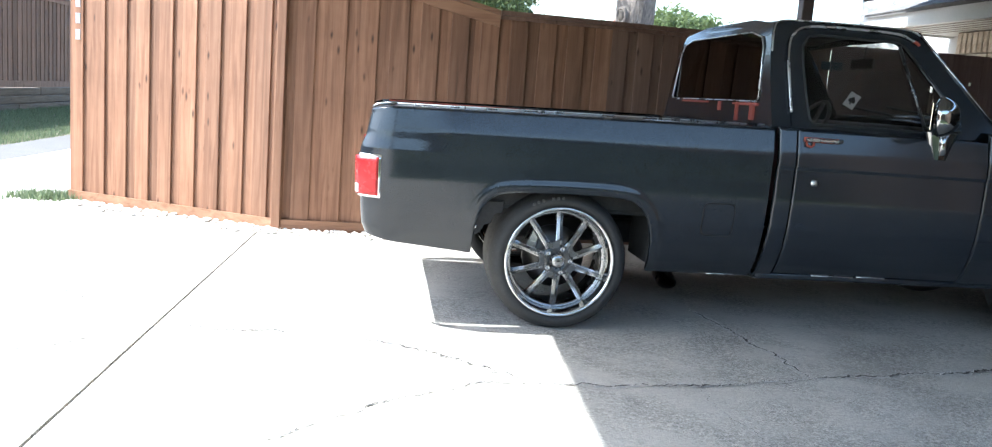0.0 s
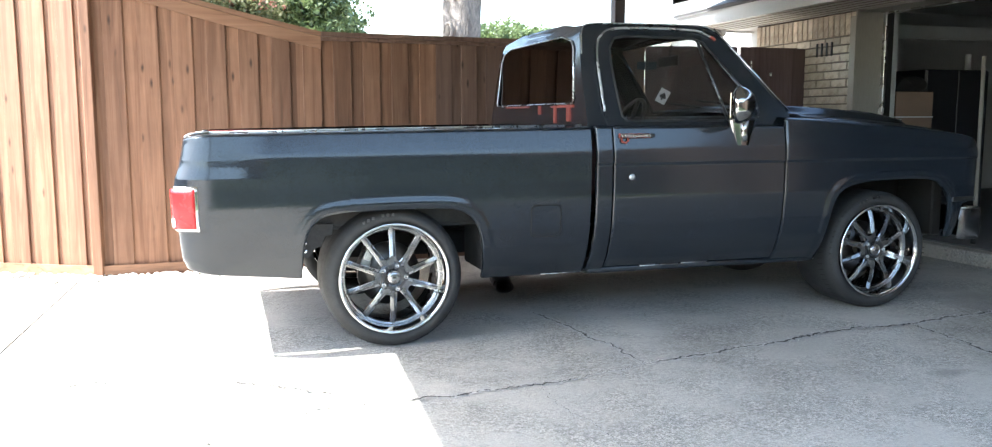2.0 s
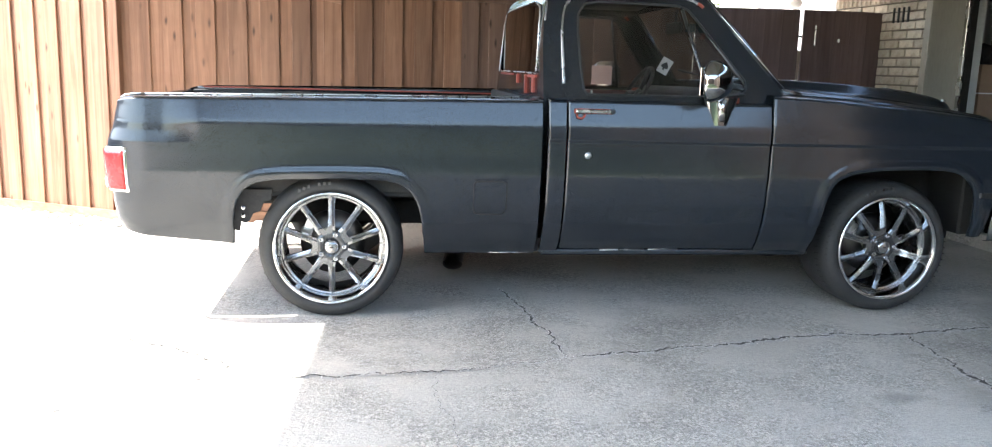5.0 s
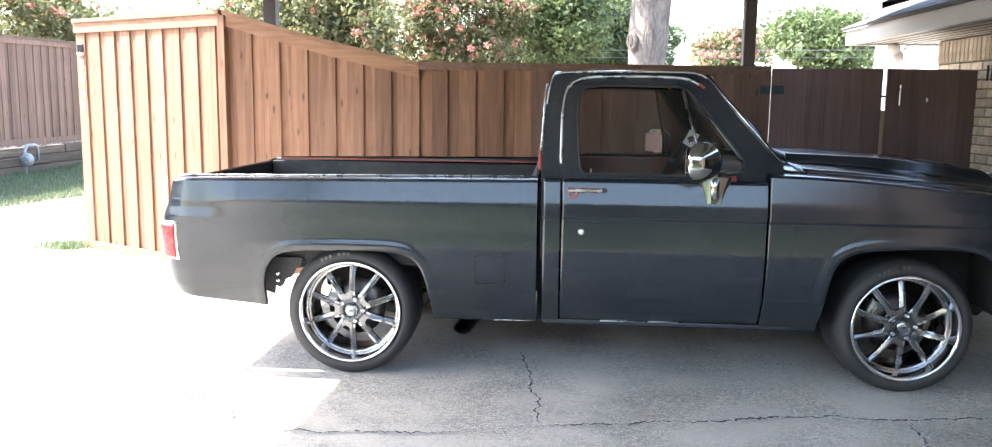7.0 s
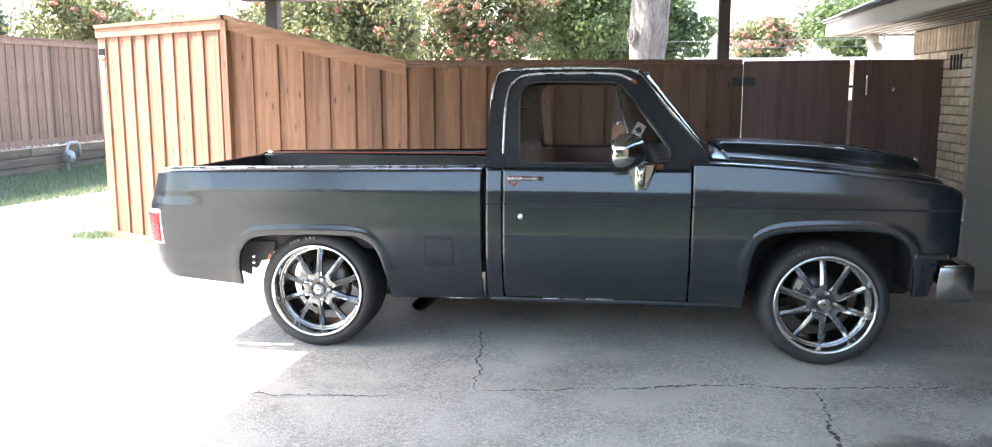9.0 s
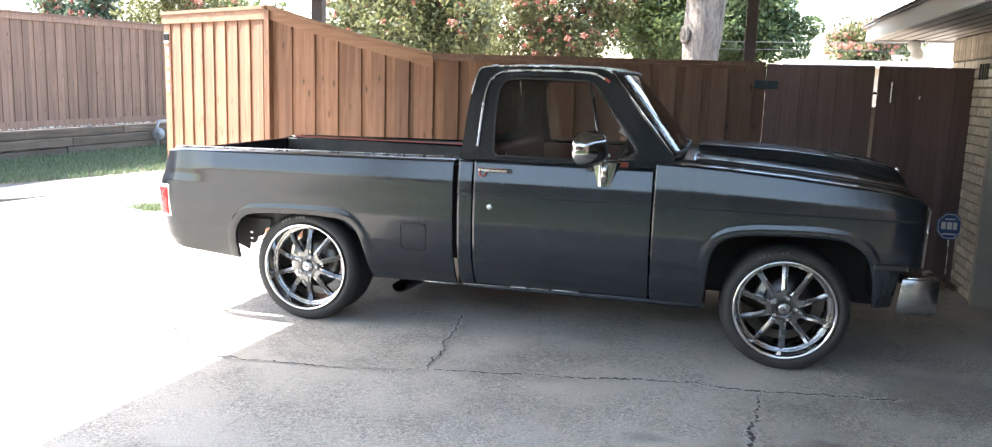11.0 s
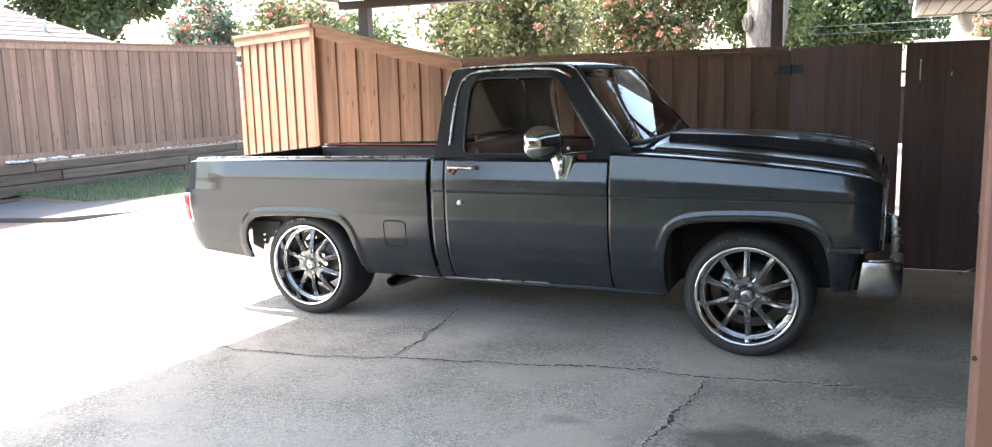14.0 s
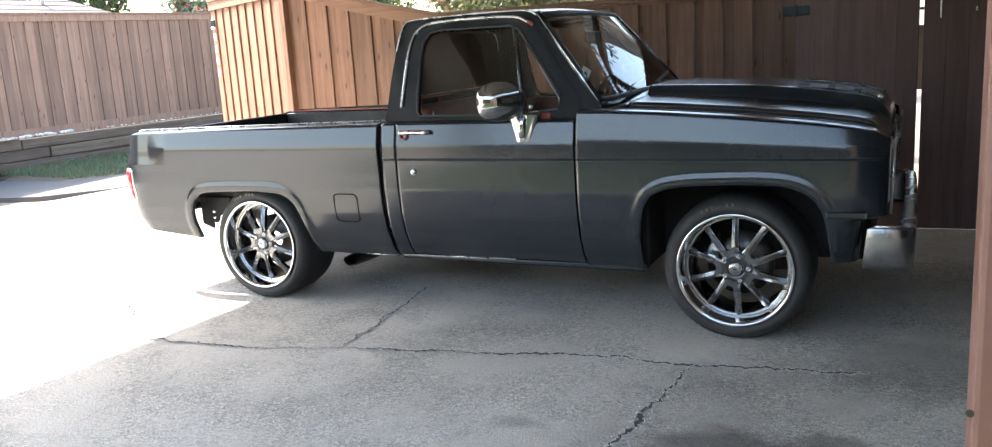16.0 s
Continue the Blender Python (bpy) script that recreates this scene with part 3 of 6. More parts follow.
def tail_patch(c0, c1, z0, z1, out, depth):
    rows = []
    for z in np.linspace(z0, z1, 9):
        rows.append([bed_point(c, float(z), 1.11, out) for c in np.linspace(c0, c1, 9)])
    bm = bm_grid(rows)
    return solid(bm, (0.006, depth, 0))


for far in (False, True):
    base = tail_patch(-1.0295, -0.925, 0.645, 0.855, 0.008, 0.01)
    lens = tail_patch(-1.0290, -0.932, 0.657, 0.842, 0.017, 0.012)
    white = tail_patch(-1.0285, -1.015, 0.665, 0.705, 0.019, 0.004)
    if far:
        base, lens, white = mirror(base), mirror(lens), mirror(white)
    tl = part("tail_lamp", base, M["chrome"], truck, "tail lamp with chrome rim", True)
    part("lens", lens, M["lamp_red"], tl, "red ribbed lens", True)
    part("reverse_lens", white, M["lamp_white"], tl, "small clear lens", True)

# cab corner, door, front fender


def sill_low(x):
    return 0.330


both("cab_corner", skin(columns(1.062, 1.150), sill_low, lambda x: 1.13, lambda x, z, t: (x, side_y(z, t), z)), M["paint"])
DOOR = []
for sgn in (0, 1):
    d = skin(columns(1.160, 2.212), lambda x: 0.352, lambda x: 1.13, lambda x, z, t: (x, side_y(z, t), z))
    DOOR.append(part("door", mirror(d) if sgn else d, M["paint"], truck, "black door with primer spots round the handle", True))
both("rocker_panel", bm_box((1.07, -0.022, 0.318), (2.53, 0.10, 0.352), 0.01, 2), M["paint"])


def fender_low(x):
    if x <= FRONT_ARCH[0][0]:
        return 0.326
    if x >= FRONT_ARCH[-1][0]:
        return 0.432
    return max(0.326 if x < 3.0 else 0.432, float(np.interp(x, [p[0] for p in FRONT_ARCH], [p[1] for p in FRONT_ARCH])))


HOOD_X = [2.22, 2.41, 2.62, 2.985, 3.35, 3.52, 3.61, 3.66]
HOOD_Z = [1.172, 1.166, 1.155, 1.128, 1.090, 1.066, 1.045, 1.012]


def fender_top(x):
    return float(np.interp(x, HOOD_X, HOOD_Z))


def fender_point(x, z, top):
    y = side_y(z, top, FRONT_ARCH if z < 0.9 else None, x)
    y = min(y, -0.036) if z > 0.926 else y
    if x > 3.46:
        w = (x - 3.46) / 0.20
        x = 3.46 + w * (float(np.interp(z, [0.43, 0.64, 0.655, 1.0, 1.06], [3.545, 3.565, 3.662, 3.668, 3.655])) - 3.46)
        y += 0.10 * (1 - math.sqrt(max(0.0, 1 - w * w * 0.99)))
    return (x, y, z)


both("fender", skin(columns(2.224, 3.66, arch_steps(FRONT_ARCH)), fender_low, fender_top, fender_point), M["paint"])
both("side_marker", bm_box((3.415, -0.155, 0.655), (3.585, -0.125, 0.685), 0.006), M["seal"], "smoked side marker lamp", False)
for xm in (3.412, 3.575):
    both("marker_end", bm_box((xm, -0.159, 0.657), (xm + 0.010, -0.13, 0.684), 0.003), M["gunmetal"], "", False)


# hood with its raised cowl scoop
def hood_z(x, y):
    u = abs(y - MID)
    base = float(np.interp(x, HOOD_X, HOOD_Z))
    z = base + float(np.interp(u, [0, 0.40, 0.66, 0.735, 0.76, 0.778, 0.784, 0.79], [0.046, 0.036, 0.026, 0.022, 0.010, 0.008, -0.004, -0.035]))
    rise = float(np.interp(x, [2.44, 2.7, 2.9, 3.05, 3.22, 3.4, 3.5, 3.6, 3.66], [0.044, 0.053, 0.061, 0.0645, 0.065, 0.063, 0.060, 0.055, 0.050]))
    z += rise * float(np.interp(u, [0.30, 0.345, 0.368, 0.392, 0.412, 0.45], [1.0, 0.95, 0.55, 0.14, 0.04, 0.0]))
    return z - 0.05 * max(0.0, (x - 3.56) / 0.1) ** 2


US = [0.0, 0.1, 0.2, 0.28, 0.30, 0.32, 0.345, 0.355, 0.368, 0.38, 0.392, 0.402, 0.412, 0.43, 0.45, 0.48, 0.56, 0.62, 0.66, 0.70, 0.735, 0.747, 0.76, 0.770, 0.778, 0.784, 0.79]
YS = [MID - u for u in US[::-1]] + [MID + u for u in US[1:]]
hood = bm_grid([[(x if not (x < 2.47 and abs(y - MID) > 0.36) else max(x, 2.40), y, hood_z(x, y)) for y in YS] for x in np.linspace(2.44, 3.655, 46)])
part("hood", solid(hood, (0, 0, -0.03)), M["paint"], truck, "black hood with a raised cowl scoop", True)
# Near-black plate closes the scoop and stands for the shade inside it.
part("scoop_mouth", bm_box((2.446, MID - 0.33, 1.19), (2.452, MID + 0.33, 1.236), 0.0), M["under"], truck, "dark plate in place of the scoop's shaded opening")
for sgn in (-1, 1):
    panel = bm_grid([[(x, MID + sgn * u, hood_z(x, MID + sgn * u) + 0.004) for u in (0.10, 0.20, 0.29)] for x in np.linspace(3.20, 3.62, 12)])
    vent = part("hood_vent", solid(panel, (0, 0, -0.01)), M["under"], truck, "flush dark vent panel in the scoop", False)
    for k in range(3):
        x0 = 3.245 + k * 0.125
        blade = bm_grid([[(x0 + dx, MID + sgn * u, hood_z(x0 + dx, MID + sgn * u) + dz) for u in (0.115, 0.2, 0.28)] for dx, dz in ((0.0, 0.003), (0.03, 0.0055), (0.095, 0.006), (0.105, 0.003))])
        part("vent_blade", solid(blade, (0, 0, -0.004)), M["seal"], vent, "", False)
    slot = [(x, MID + sgn * 0.292, hood_z(x, MID + sgn * 0.292) + 0.005) for x in np.linspace(3.20, 3.61, 14)]
    part("vent_rim", bm_tube(slot, 0.0035, 6), M["gunmetal"], vent, "", True)
pin = bm_lathe([(-0.004, 0.0), (-0.004, 0.016), (0.004, 0.016), (0.004, 0.0)], 14, (3.60, MID - 0.30, hood_z(3.6, MID - 0.3) + 0.012))
part("hood_pin", pin, M["chrome"], truck, "bright hood pin", True)
cowl = bm_grid([[(x, y, 1.168 + 0.055 * (1 - ((y - MID) / 0.80) ** 2) - (x - 2.30) * 0.10) for y in np.linspace(0.03, 2 * MID - 0.03, 15)] for x in np.linspace(2.23, 2.47, 6)])
part("cowl", solid(cowl, (0, 0, -0.03)), M["paint"], truck, "", True)
for y0, y1 in ((0.35, 0.95), (0.95, 1.50)):
    wp = bm_tube([(2.37, y0, 1.222), (2.335, y0 + 0.1, 1.245), (2.29, y1 - 0.05, 1.275)], 0.007, 6)
    bm_tube([(2.33, y0 + 0.02, 1.235), (2.275, y1, 1.285)], 0.006, 6, wp)
    part("wiper", wp, M["seal"], truck)


# greenhouse: the sides lean in above the belt line
def lean(z):
    return -0.055 + (z - 1.125) * 0.39


def ring_between(outer, inner, point, n=120, centre=(1.6, 1.36)):
    def radii(poly):
        dense = []
        for (a, b), (c, d) in zip(poly, poly[1:] + poly[:1]):
            dense += [(a + (c - a) * k / 24, b + (d - b) * k / 24) for k in range(24)]
        ang = np.array([math.atan2(b - centre[1], a - centre[0]) for a, b in dense])
        rad = np.array([math.hypot(a - centre[0], b - centre[1]) for a, b in dense])
        o = np.argsort(ang)
        ang, rad = ang[o], rad[o]
        return np.concatenate([ang - math.tau, ang, ang + math.tau]), np.tile(rad, 3)
    ao, ro = radii(outer)
    ai, ri = radii(inner)
    corner = sorted({math.atan2(b - centre[1], a - centre[0]) for a, b in outer + inner} | set(np.linspace(-math.pi, math.pi, n, endpoint=False)))
    bm = bmesh.new()
    O, I = [], []
    for th in corner:
        ra, rb = float(np.interp(th, ao, ro)), float(np.interp(th, ai, ri))
        ra = max(ra, rb + 1e-4)
        O.append(bm.verts.new(point(centre[0] + ra * math.cos(th), centre[1] + ra * math.sin(th))))
        I.append(bm.verts.new(point(centre[0] + rb * math.cos(th), centre[1] + rb * math.sin(th))))
    m = len(O)
    for k in range(m):
        j = (k + 1) % m
        bm.faces.new((O[k], O[j], I[j], I[k]))
    return bm


CAB_OUT = [(1.045, 1.117), (1.052, 1.36), (1.066, 1.51), (1.080, 1.61), (1.094, 1.657), (1.122, 1.678), (1.25, 1.686), (1.80, 1.690), (1.875, 1.683), (1.920, 1.658), (2.113, 1.425), (2.311, 1.195), (2.32, 1.117)]
DOOR_OUT = [(1.152, 1.118), (1.150, 1.42), (1.157, 1.53), (1.177, 1.590), (1.225, 1.636), (1.315, 1.654), (1.78, 1.656), (1.865, 1.642), (1.920, 1.604), (2.076, 1.393), (2.216, 1.21), (2.215, 1.118)]
DOOR_IN = [(1.275, 1.150), (1.252, 1.172), (1.241, 1.282), (1.233, 1.456), (1.239, 1.552), (1.274, 1.602), (1.345, 1.615), (1.40, 1.616), (1.77, 1.612), (1.825, 1.592), (1.955, 1.430), (2.104, 1.238), (2.108, 1.198), (2.088, 1.172), (1.92, 1.150)]
both("cab_frame", solid(ring_between(CAB_OUT, DOOR_OUT, lambda x, z: (x, lean(z), z)), (0, 0.045, 0)), M["paint"], smooth=False)
for sgn in (0, 1):
    fr = solid(ring_between(DOOR_OUT, DOOR_IN, lambda x, z: (x, lean(z) - 0.006, z)), (0, 0.035, 0))
    part("window_frame", mirror(fr) if sgn else fr, M["paint"], DOOR[sgn], "", False)
    loop = [(x, lean(z) - 0.006, z) for x, z in DOOR_IN]
    sl = bm_tube(loop, 0.007, 6, closed=True)
    part("window_seal", mirror(sl) if sgn else sl, M["seal"], DOOR[sgn], "", True)
    pane = bmesh.new()
    pane.faces.new([pane.verts.new((x, lean(z) + 0.008, z)) for x, z in DOOR_IN])
    pane = mirror(pane) if sgn else pane
    gl = part("window_pane", pane, M["glass"], DOOR[sgn], "tinted side glass")
    bar = bm_tube([(1.792, lean(1.606) - 0.004, 1.606), (1.905, lean(1.15) - 0.004, 1.15)], 0.009, 6)
    part("vent_window_bar", mirror(bar) if sgn else bar, M["gunmetal"] if sgn == 0 else M["seal"], DOOR[sgn], "", True)
    vl = bm_tube([(1.868, lean(1.53) - 0.008, 1.53), (1.996, lean(1.365) - 0.008, 1.365), (2.102, lean(1.222) - 0.008, 1.222), (2.10, lean(1.172) - 0.008, 1.172), (1.93, lean(1.155) - 0.008, 1.155)], 0.006, 6)
    part("vent_window_trim", mirror(vl) if sgn else vl, M["gunmetal"], DOOR[sgn], "", True)
    if sgn:
        vp = bmesh.new()
        vp.faces.new([vp.verts.new((x, lean(z) + 0.004, z)) for x, z in ((1.806, 1.575), (1.835, 1.57), (1.985, 1.372), (2.095, 1.225), (2.090, 1.17), (1.908, 1.16))])
        part("vent_pane", mirror(vp), M["glass_smoke"], DOOR[sgn], "smoked vent window")
    kn = bm_lathe([(-0.012, 0.0), (-0.012, 0.010), (0.004, 0.010)], 12, (1.945, lean(1.19) - 0.008, 1.185))
    part("vent_latch", mirror(kn) if sgn else kn, M["brushed"], DOOR[sgn], "", True)

# bright drip moulding over the door and its roof gutter
drip = rounded([(1.149, 1.203), (1.148, 1.45), (1.158, 1.548), (1.176, 1.600), (1.224, 1.646), (1.314, 1.663), (1.6, 1.666), (1.78, 1.661), (1.835, 1.648), (1.878, 1.626)])
both("drip_moulding", bm_tube([(x, lean(z) - 0.016, z) for x, z in drip], 0.0075, 6), M["brushed"], "bright drip moulding over the door")
both("moulding_primer", bm_tube([(1.876, lean(1.627) - 0.014, 1.627), (1.893, lean(1.620) - 0.012, 1.620), (1.908, lean(1.606) - 0.010, 1.606)], 0.009, 6), M["primer"], "red primer at the moulding's end")
gut = rounded([(1.066, 1.51), (1.080, 1.61), (1.094, 1.657), (1.122, 1.677), (1.25, 1.685), (1.78, 1.689), (1.875, 1.682), (1.920, 1.657)])
both("roof_gutter", bm_tube([(x, lean(z) - 0.006, z + 0.003) for x, z in gut], 0.0045, 6), M["brushed"], "bright worn roof gutter")

# roof
RY0 = lean(1.688)
rows = []
for x, dz in ((1.100, -0.048), (1.108, -0.026), (1.122, -0.008), (1.150, 0.003), (1.25, 0.016), (1.5, 0.024), (1.73, 0.018), (1.83, 0.006), (1.885, -0.006), (1.915, -0.022)):
    r = []
    for k in range(25):
        w = k / 12.0 - 1.0
        y = MID + (MID - RY0) * w
        bow = 0.022 * (1 - w * w)
        bulge = 0.055 * (1 - w * w) if x > 1.82 else (-0.022 * (1 - w * w) if x < 1.14 else 0.0)
        r.append((x + bulge, y, 1.676 + dz * 0.8 + bow - 0.012 * max(0, abs(w) - 0.9) / 0.1))
    rows.append(r)
part("roof", solid(bm_grid(rows), (0, 0, -0.03)), M["paint"], truck, "", True)

# cab back with its window


def back_x(y, z):
    w = (y - MID) / MID
    return float(np.interp(z, [1.125, 1.36, 1.51, 1.61, 1.66, 1.70], [1.045, 1.052, 1.066, 1.080, 1.098, 1.13])) - 0.026 * (1 - w * w)


BACK_OUT = [(0.02, 0.62), (lean(1.125), 1.125), (lean(1.40), 1.40), (lean(1.66), 1.66), (0.45, 1.70), (2 * MID - 0.45, 1.70), (2 * MID - lean(1.66), 1.66), (2 * MID - lean(1.40), 1.40), (2 * MID - lean(1.125), 1.125), (2 * MID - 0.02, 0.62)]
BACK_IN = [(0.125, 1.265), (0.145, 1.245), (2 * MID - 0.145, 1.245), (2 * MID - 0.125, 1.265), (2 * MID - 0.175, 1.54), (2 * MID - 0.215, 1.59), (2 * MID - 0.36, 1.622), (0.36, 1.622), (0.215, 1.59), (0.175, 1.54)]
part("cab_back", solid(ring_between(BACK_OUT, BACK_IN, lambda y, z: (back_x(y, z), y, z), centre=(MID, 1.42)), (0.03, 0, 0)), M["paint"], truck, "black cab back with red primer runs under the window", False)
rw = bmesh.new()
rw.faces.new([rw.verts.new((1.05 + 0.02 * (z - 1.25), y, z)) for y, z in BACK_IN])
part("rear_window", rw, M["glass_dark"], truck, "dark tinted rear window")
part("rear_window_trim", bm_tube([(back_x(y, z) - 0.006, y, z) for y, z in BACK_IN], 0.005, 6, closed=True), M["brushed"], truck, "bright trim round the rear window", True)
for k, (y0, y1, z0) in enumerate(((0.16, 0.21, 1.145), (0.36, 0.385, 1.135), (0.60, 0.63, 1.185), (0.12, 0.75, 1.222), (0.80, 1.25, 1.226))):
    part("primer_run", bm_box((back_x(y0, 1.2) - 0.012, y0, z0), (back_x(y0, 1.2) + 0.01, y1, 1.238), 0.004), M["primer"], truck, "red primer run")

# windshield
ws = []
for v in np.linspace(0, 1, 13):
    z = 1.205 + (1.658 - 1.205) * v
    r = []
    for k in range(33):
        w = k / 16.0 - 1.0
        y0 = lean(z) + 0.018
        r.append((2.300 - (2.300 - 1.922) * v + 0.052 * (1 - w ** 8) + 0.012 * (1 - w * w), MID + (MID - y0) * w, z + 0.012 * (1 - w * w)))
    ws.append(r)
part("windshield", bm_grid(ws), M["glass_clear"], truck, "clear windshield reflecting the sky", True)
rim = ws[0] + [r[-1] for r in ws[1:]] + ws[-1][-2::-1] + [r[0] for r in ws[-2:0:-1]]
part("windshield_seal", bm_tube(rim, 0.014, 6, closed=True), M["seal"], truck, "", True)
both("windshield_pillar", bm_tube([(2.308, -0.004, 1.195), (2.115, lean(1.43) + 0.018, 1.432), (1.918, lean(1.668) + 0.02, 1.668)], [0.024, 0.022, 0.020], 8), M["paint"])
both("pillar_edge", bm_tube([(2.312, -0.032, 1.205), (2.118, lean(1.43) - 0.004, 1.436), (1.925, lean(1.66) - 0.003, 1.664)], 0.0045, 6), M["chrome"])

# door furniture
for sgn in (0, 1):
    side = (lambda b: mirror(b)) if sgn else (lambda b: b)
    h = part("door_handle", side(bm_box((1.190, -0.167, 1.062), (1.365, -0.145, 1.080), 0.006, 2)), M["brushed"], DOOR[sgn], "chrome pull handle", False)
    part("handle_button", side(bm_box((1.362, -0.162, 1.060), (1.392, -0.115, 1.082), 0.008, 2)), M["gunmetal"], DOOR[sgn], "", False)
    part("handle_base", side(bm_box((1.186, -0.1485, 1.059), (1.376, -0.115, 1.0825), 0.004)), M["primer"], DOOR[sgn], "red primer round the handle", False)
    part("lock_hook", side(bm_tube([(1.198, -0.150, 1.058), (1.200, -0.156, 1.040), (1.222, -0.158, 1.034), (1.236, -0.156, 1.046), (1.236, -0.150, 1.058)], 0.0055, 6)), M["primer"], DOOR[sgn], "", True)
    lk = bm_lathe([(-0.014, 0.0), (-0.014, 0.010), (-0.011, 0.017), (0.004, 0.018)], 16, (1.264, -0.147, 0.852))
    lock = part("door_lock", side(lk), M["brushed"], DOOR[sgn], "round key lock", True)
    part("key_slot", side(bm_box((1.262, -0.160, 0.845), (1.266, -0.156, 0.859))), M["black_plain"], lock)
    part("lock_knob", side(bm_tube([(1.31, 0.03, 1.13), (1.31, 0.035, 1.172)], 0.006, 8)), M["chrome"], DOOR[sgn], "", True)
    # mirror: bracket plate, arm and chrome head
    br = bmesh.new()
    levels = []
    for grow, y in ((1.0, -0.085), (1.0, -0.128), (0.80, -0.150), (0.36, -0.158)):
        levels.append([br.verts.new((1.938 + dx * grow, y, z)) for dx, z in ((-0.086, 1.152), (0.088, 1.152), (0.042, 1.014), (-0.042, 1.014))])
    for A, B in zip(levels, levels[1:]):
        for j in range(4):
            br.faces.new((A[j], A[(j + 1) % 4], B[(j + 1) % 4], B[j]))
    br.faces.new(levels[-1])
    bmesh.ops.recalc_face_normals(br, faces=br.faces[:])
    foot = part("mirror_bracket", side(br), M["chrome_trim"], DOOR[sgn], "chrome mirror bracket with primer behind", False)
    tongue = bm_prism([(1.915, 1.148), (1.962, 1.148), (1.957, 1.034), (1.920, 1.034)], "y", -0.176, -0.150, 0.010)
    part("bracket_face", side(tongue), M["chrome_trim"], foot, "", True)
    lipb = bm_tube([(1.852, -0.132, 1.152), (2.026, -0.132, 1.152), (1.980, -0.132, 1.014), (1.896, -0.132, 1.014)], 0.004, 6, closed=True)
    part("bracket_rim", side(lipb), M["seal"], foot, "", True)
    part("bracket_primer", side(bm_box((1.985, -0.078, 1.122), (2.062, -0.040, 1.152), 0.004)), M["primer"], DOOR[sgn], "red primer patch by the mirror", False)
    part("mirror_arm", side(bm_tube([(1.940, -0.150, 1.12), (1.938, -0.160, 1.18), (1.930, -0.21, 1.225)], 0.012, 8)), M["chrome_trim"], DOOR[sgn], "", True)
    hd = bmesh.new()
    hc = Vector((1.862, -0.232, 1.232))
    turn_m = Matrix.Translation(hc) @ Matrix.Rotation(radians(-37), 4, "Z")
    bmesh.ops.create_uvsphere(hd, u_segments=40, v_segments=24, radius=1.0)
    for v in hd.verts:
        c = v.co.copy()
        big_c = (abs(c.x) ** 2.5 + abs(c.y) ** 2.8 + abs(c.z) ** 2.5) ** (1 / 2.6)
        c = c / big_c
        taper = 1.0 - 0.22 * max(0.0, c.x)
        v.co = turn_m @ Vector((c.x * (0.080 if c.x > 0 else 0.045), c.y * 0.132 * taper, c.z * 0.102 * taper))
    mh = part("mirror_head", side(hd), M["chrome_trim"], DOOR[sgn], "rounded chrome mirror head", True)
    mg = bm_box((-0.0475, -0.092, -0.066), (-0.044, 0.092, 0.066), 0.0)
    bmesh.ops.transform(mg, matrix=turn_m, verts=mg.verts[:])
    part("mirror_glass", side(mg), M["mirror"], mh, "mirror glass")

# fuel door, exhaust tip, sill scuffs
loop = []
for cx, cz, a0 in ((0.835, 0.691, 0), (0.725, 0.691, 90), (0.725, 0.578, 180), (0.835, 0.578, 270)):
    for k in range(4):
        lz = cz + 0.027 * math.sin(radians(a0 + k * 30))
        loop.append((cx + 0.027 * math.cos(radians(a0 + k * 30)), side_y(lz, 1.12) - 0.001, lz))
part("fuel_door", bm_tube(loop, 0.004, 6, closed=True), M["under"], truck, "flush fuel door with a thin dark seam", True)
ex = bm_tube([(0.70, 0.42, 0.30), (0.645, 0.25, 0.272), (0.618, 0.065, 0.254)], 0.052, 20, caps=False)
bm_tube([(0.70, 0.42, 0.30), (0.645, 0.25, 0.272), (0.6185, 0.068, 0.254)], 0.046, 20, ex, caps=False)
for v in ex.verts:
    if v.co.y < 0.2:
        v.co.z = 0.254 + (v.co.z - 0.254) * 0.66
part("exhaust_tip", ex, M["disc"], truck, "dark oval exhaust tip", True)
for x0, x1, z in ((0.80, 1.03, 0.328), (1.38, 1.62, 0.346), (1.64, 1.80, 0.350), (2.235, 2.54, 0.327)):
    part("sill_scuff", bm_tube([(x0, side_y(z, 1.12) - 0.001, z), ((x0 + x1) / 2, side_y(z, 1.12) - 0.002, z + 0.002), (x1, side_y(z, 1.12) - 0.001, z)], 0.0024, 5), M["brushed"], truck, "bare metal scuff on the sill", True)

# front: bumper, headlamp bezels, grille
plan = [(3.585, -0.056), (3.65, -0.062), (3.715, -0.060), (3.748, -0.050), (3.770, -0.026), (3.778, 0.02), (3.784, 0.30), (3.788, MID)]
plan += [(x, 2 * MID - y) for x, y in plan[-2::-1]]
section = [(-0.060, 0.596), (-0.012, 0.602), (-0.003, 0.599), (0.0, 0.590), (0.003, 0.545), (0.003, 0.480), (0.0, 0.425), (-0.003, 0.408), (-0.010, 0.402), (-0.04, 0.401)]
rows = []
for k, (x, y) in enumerate(plan):
    p0, p1 = Vector(plan[max(0, k - 1)]), Vector(plan[min(len(plan) - 1, k + 1)])
    d = (p1 - p0).normalized()
    rows.append([(x + d.y * o - (0.0 if 0 < k < len(plan) - 1 else (0.600 - z) * 0.10), y - d.x * o, z) for o, z in section])
part("front_bumper", solid(bm_grid(rows), (-0.004, 0.003, 0)), M["bumper"], truck, "dull chrome front bumper wrapped round the corner", True)
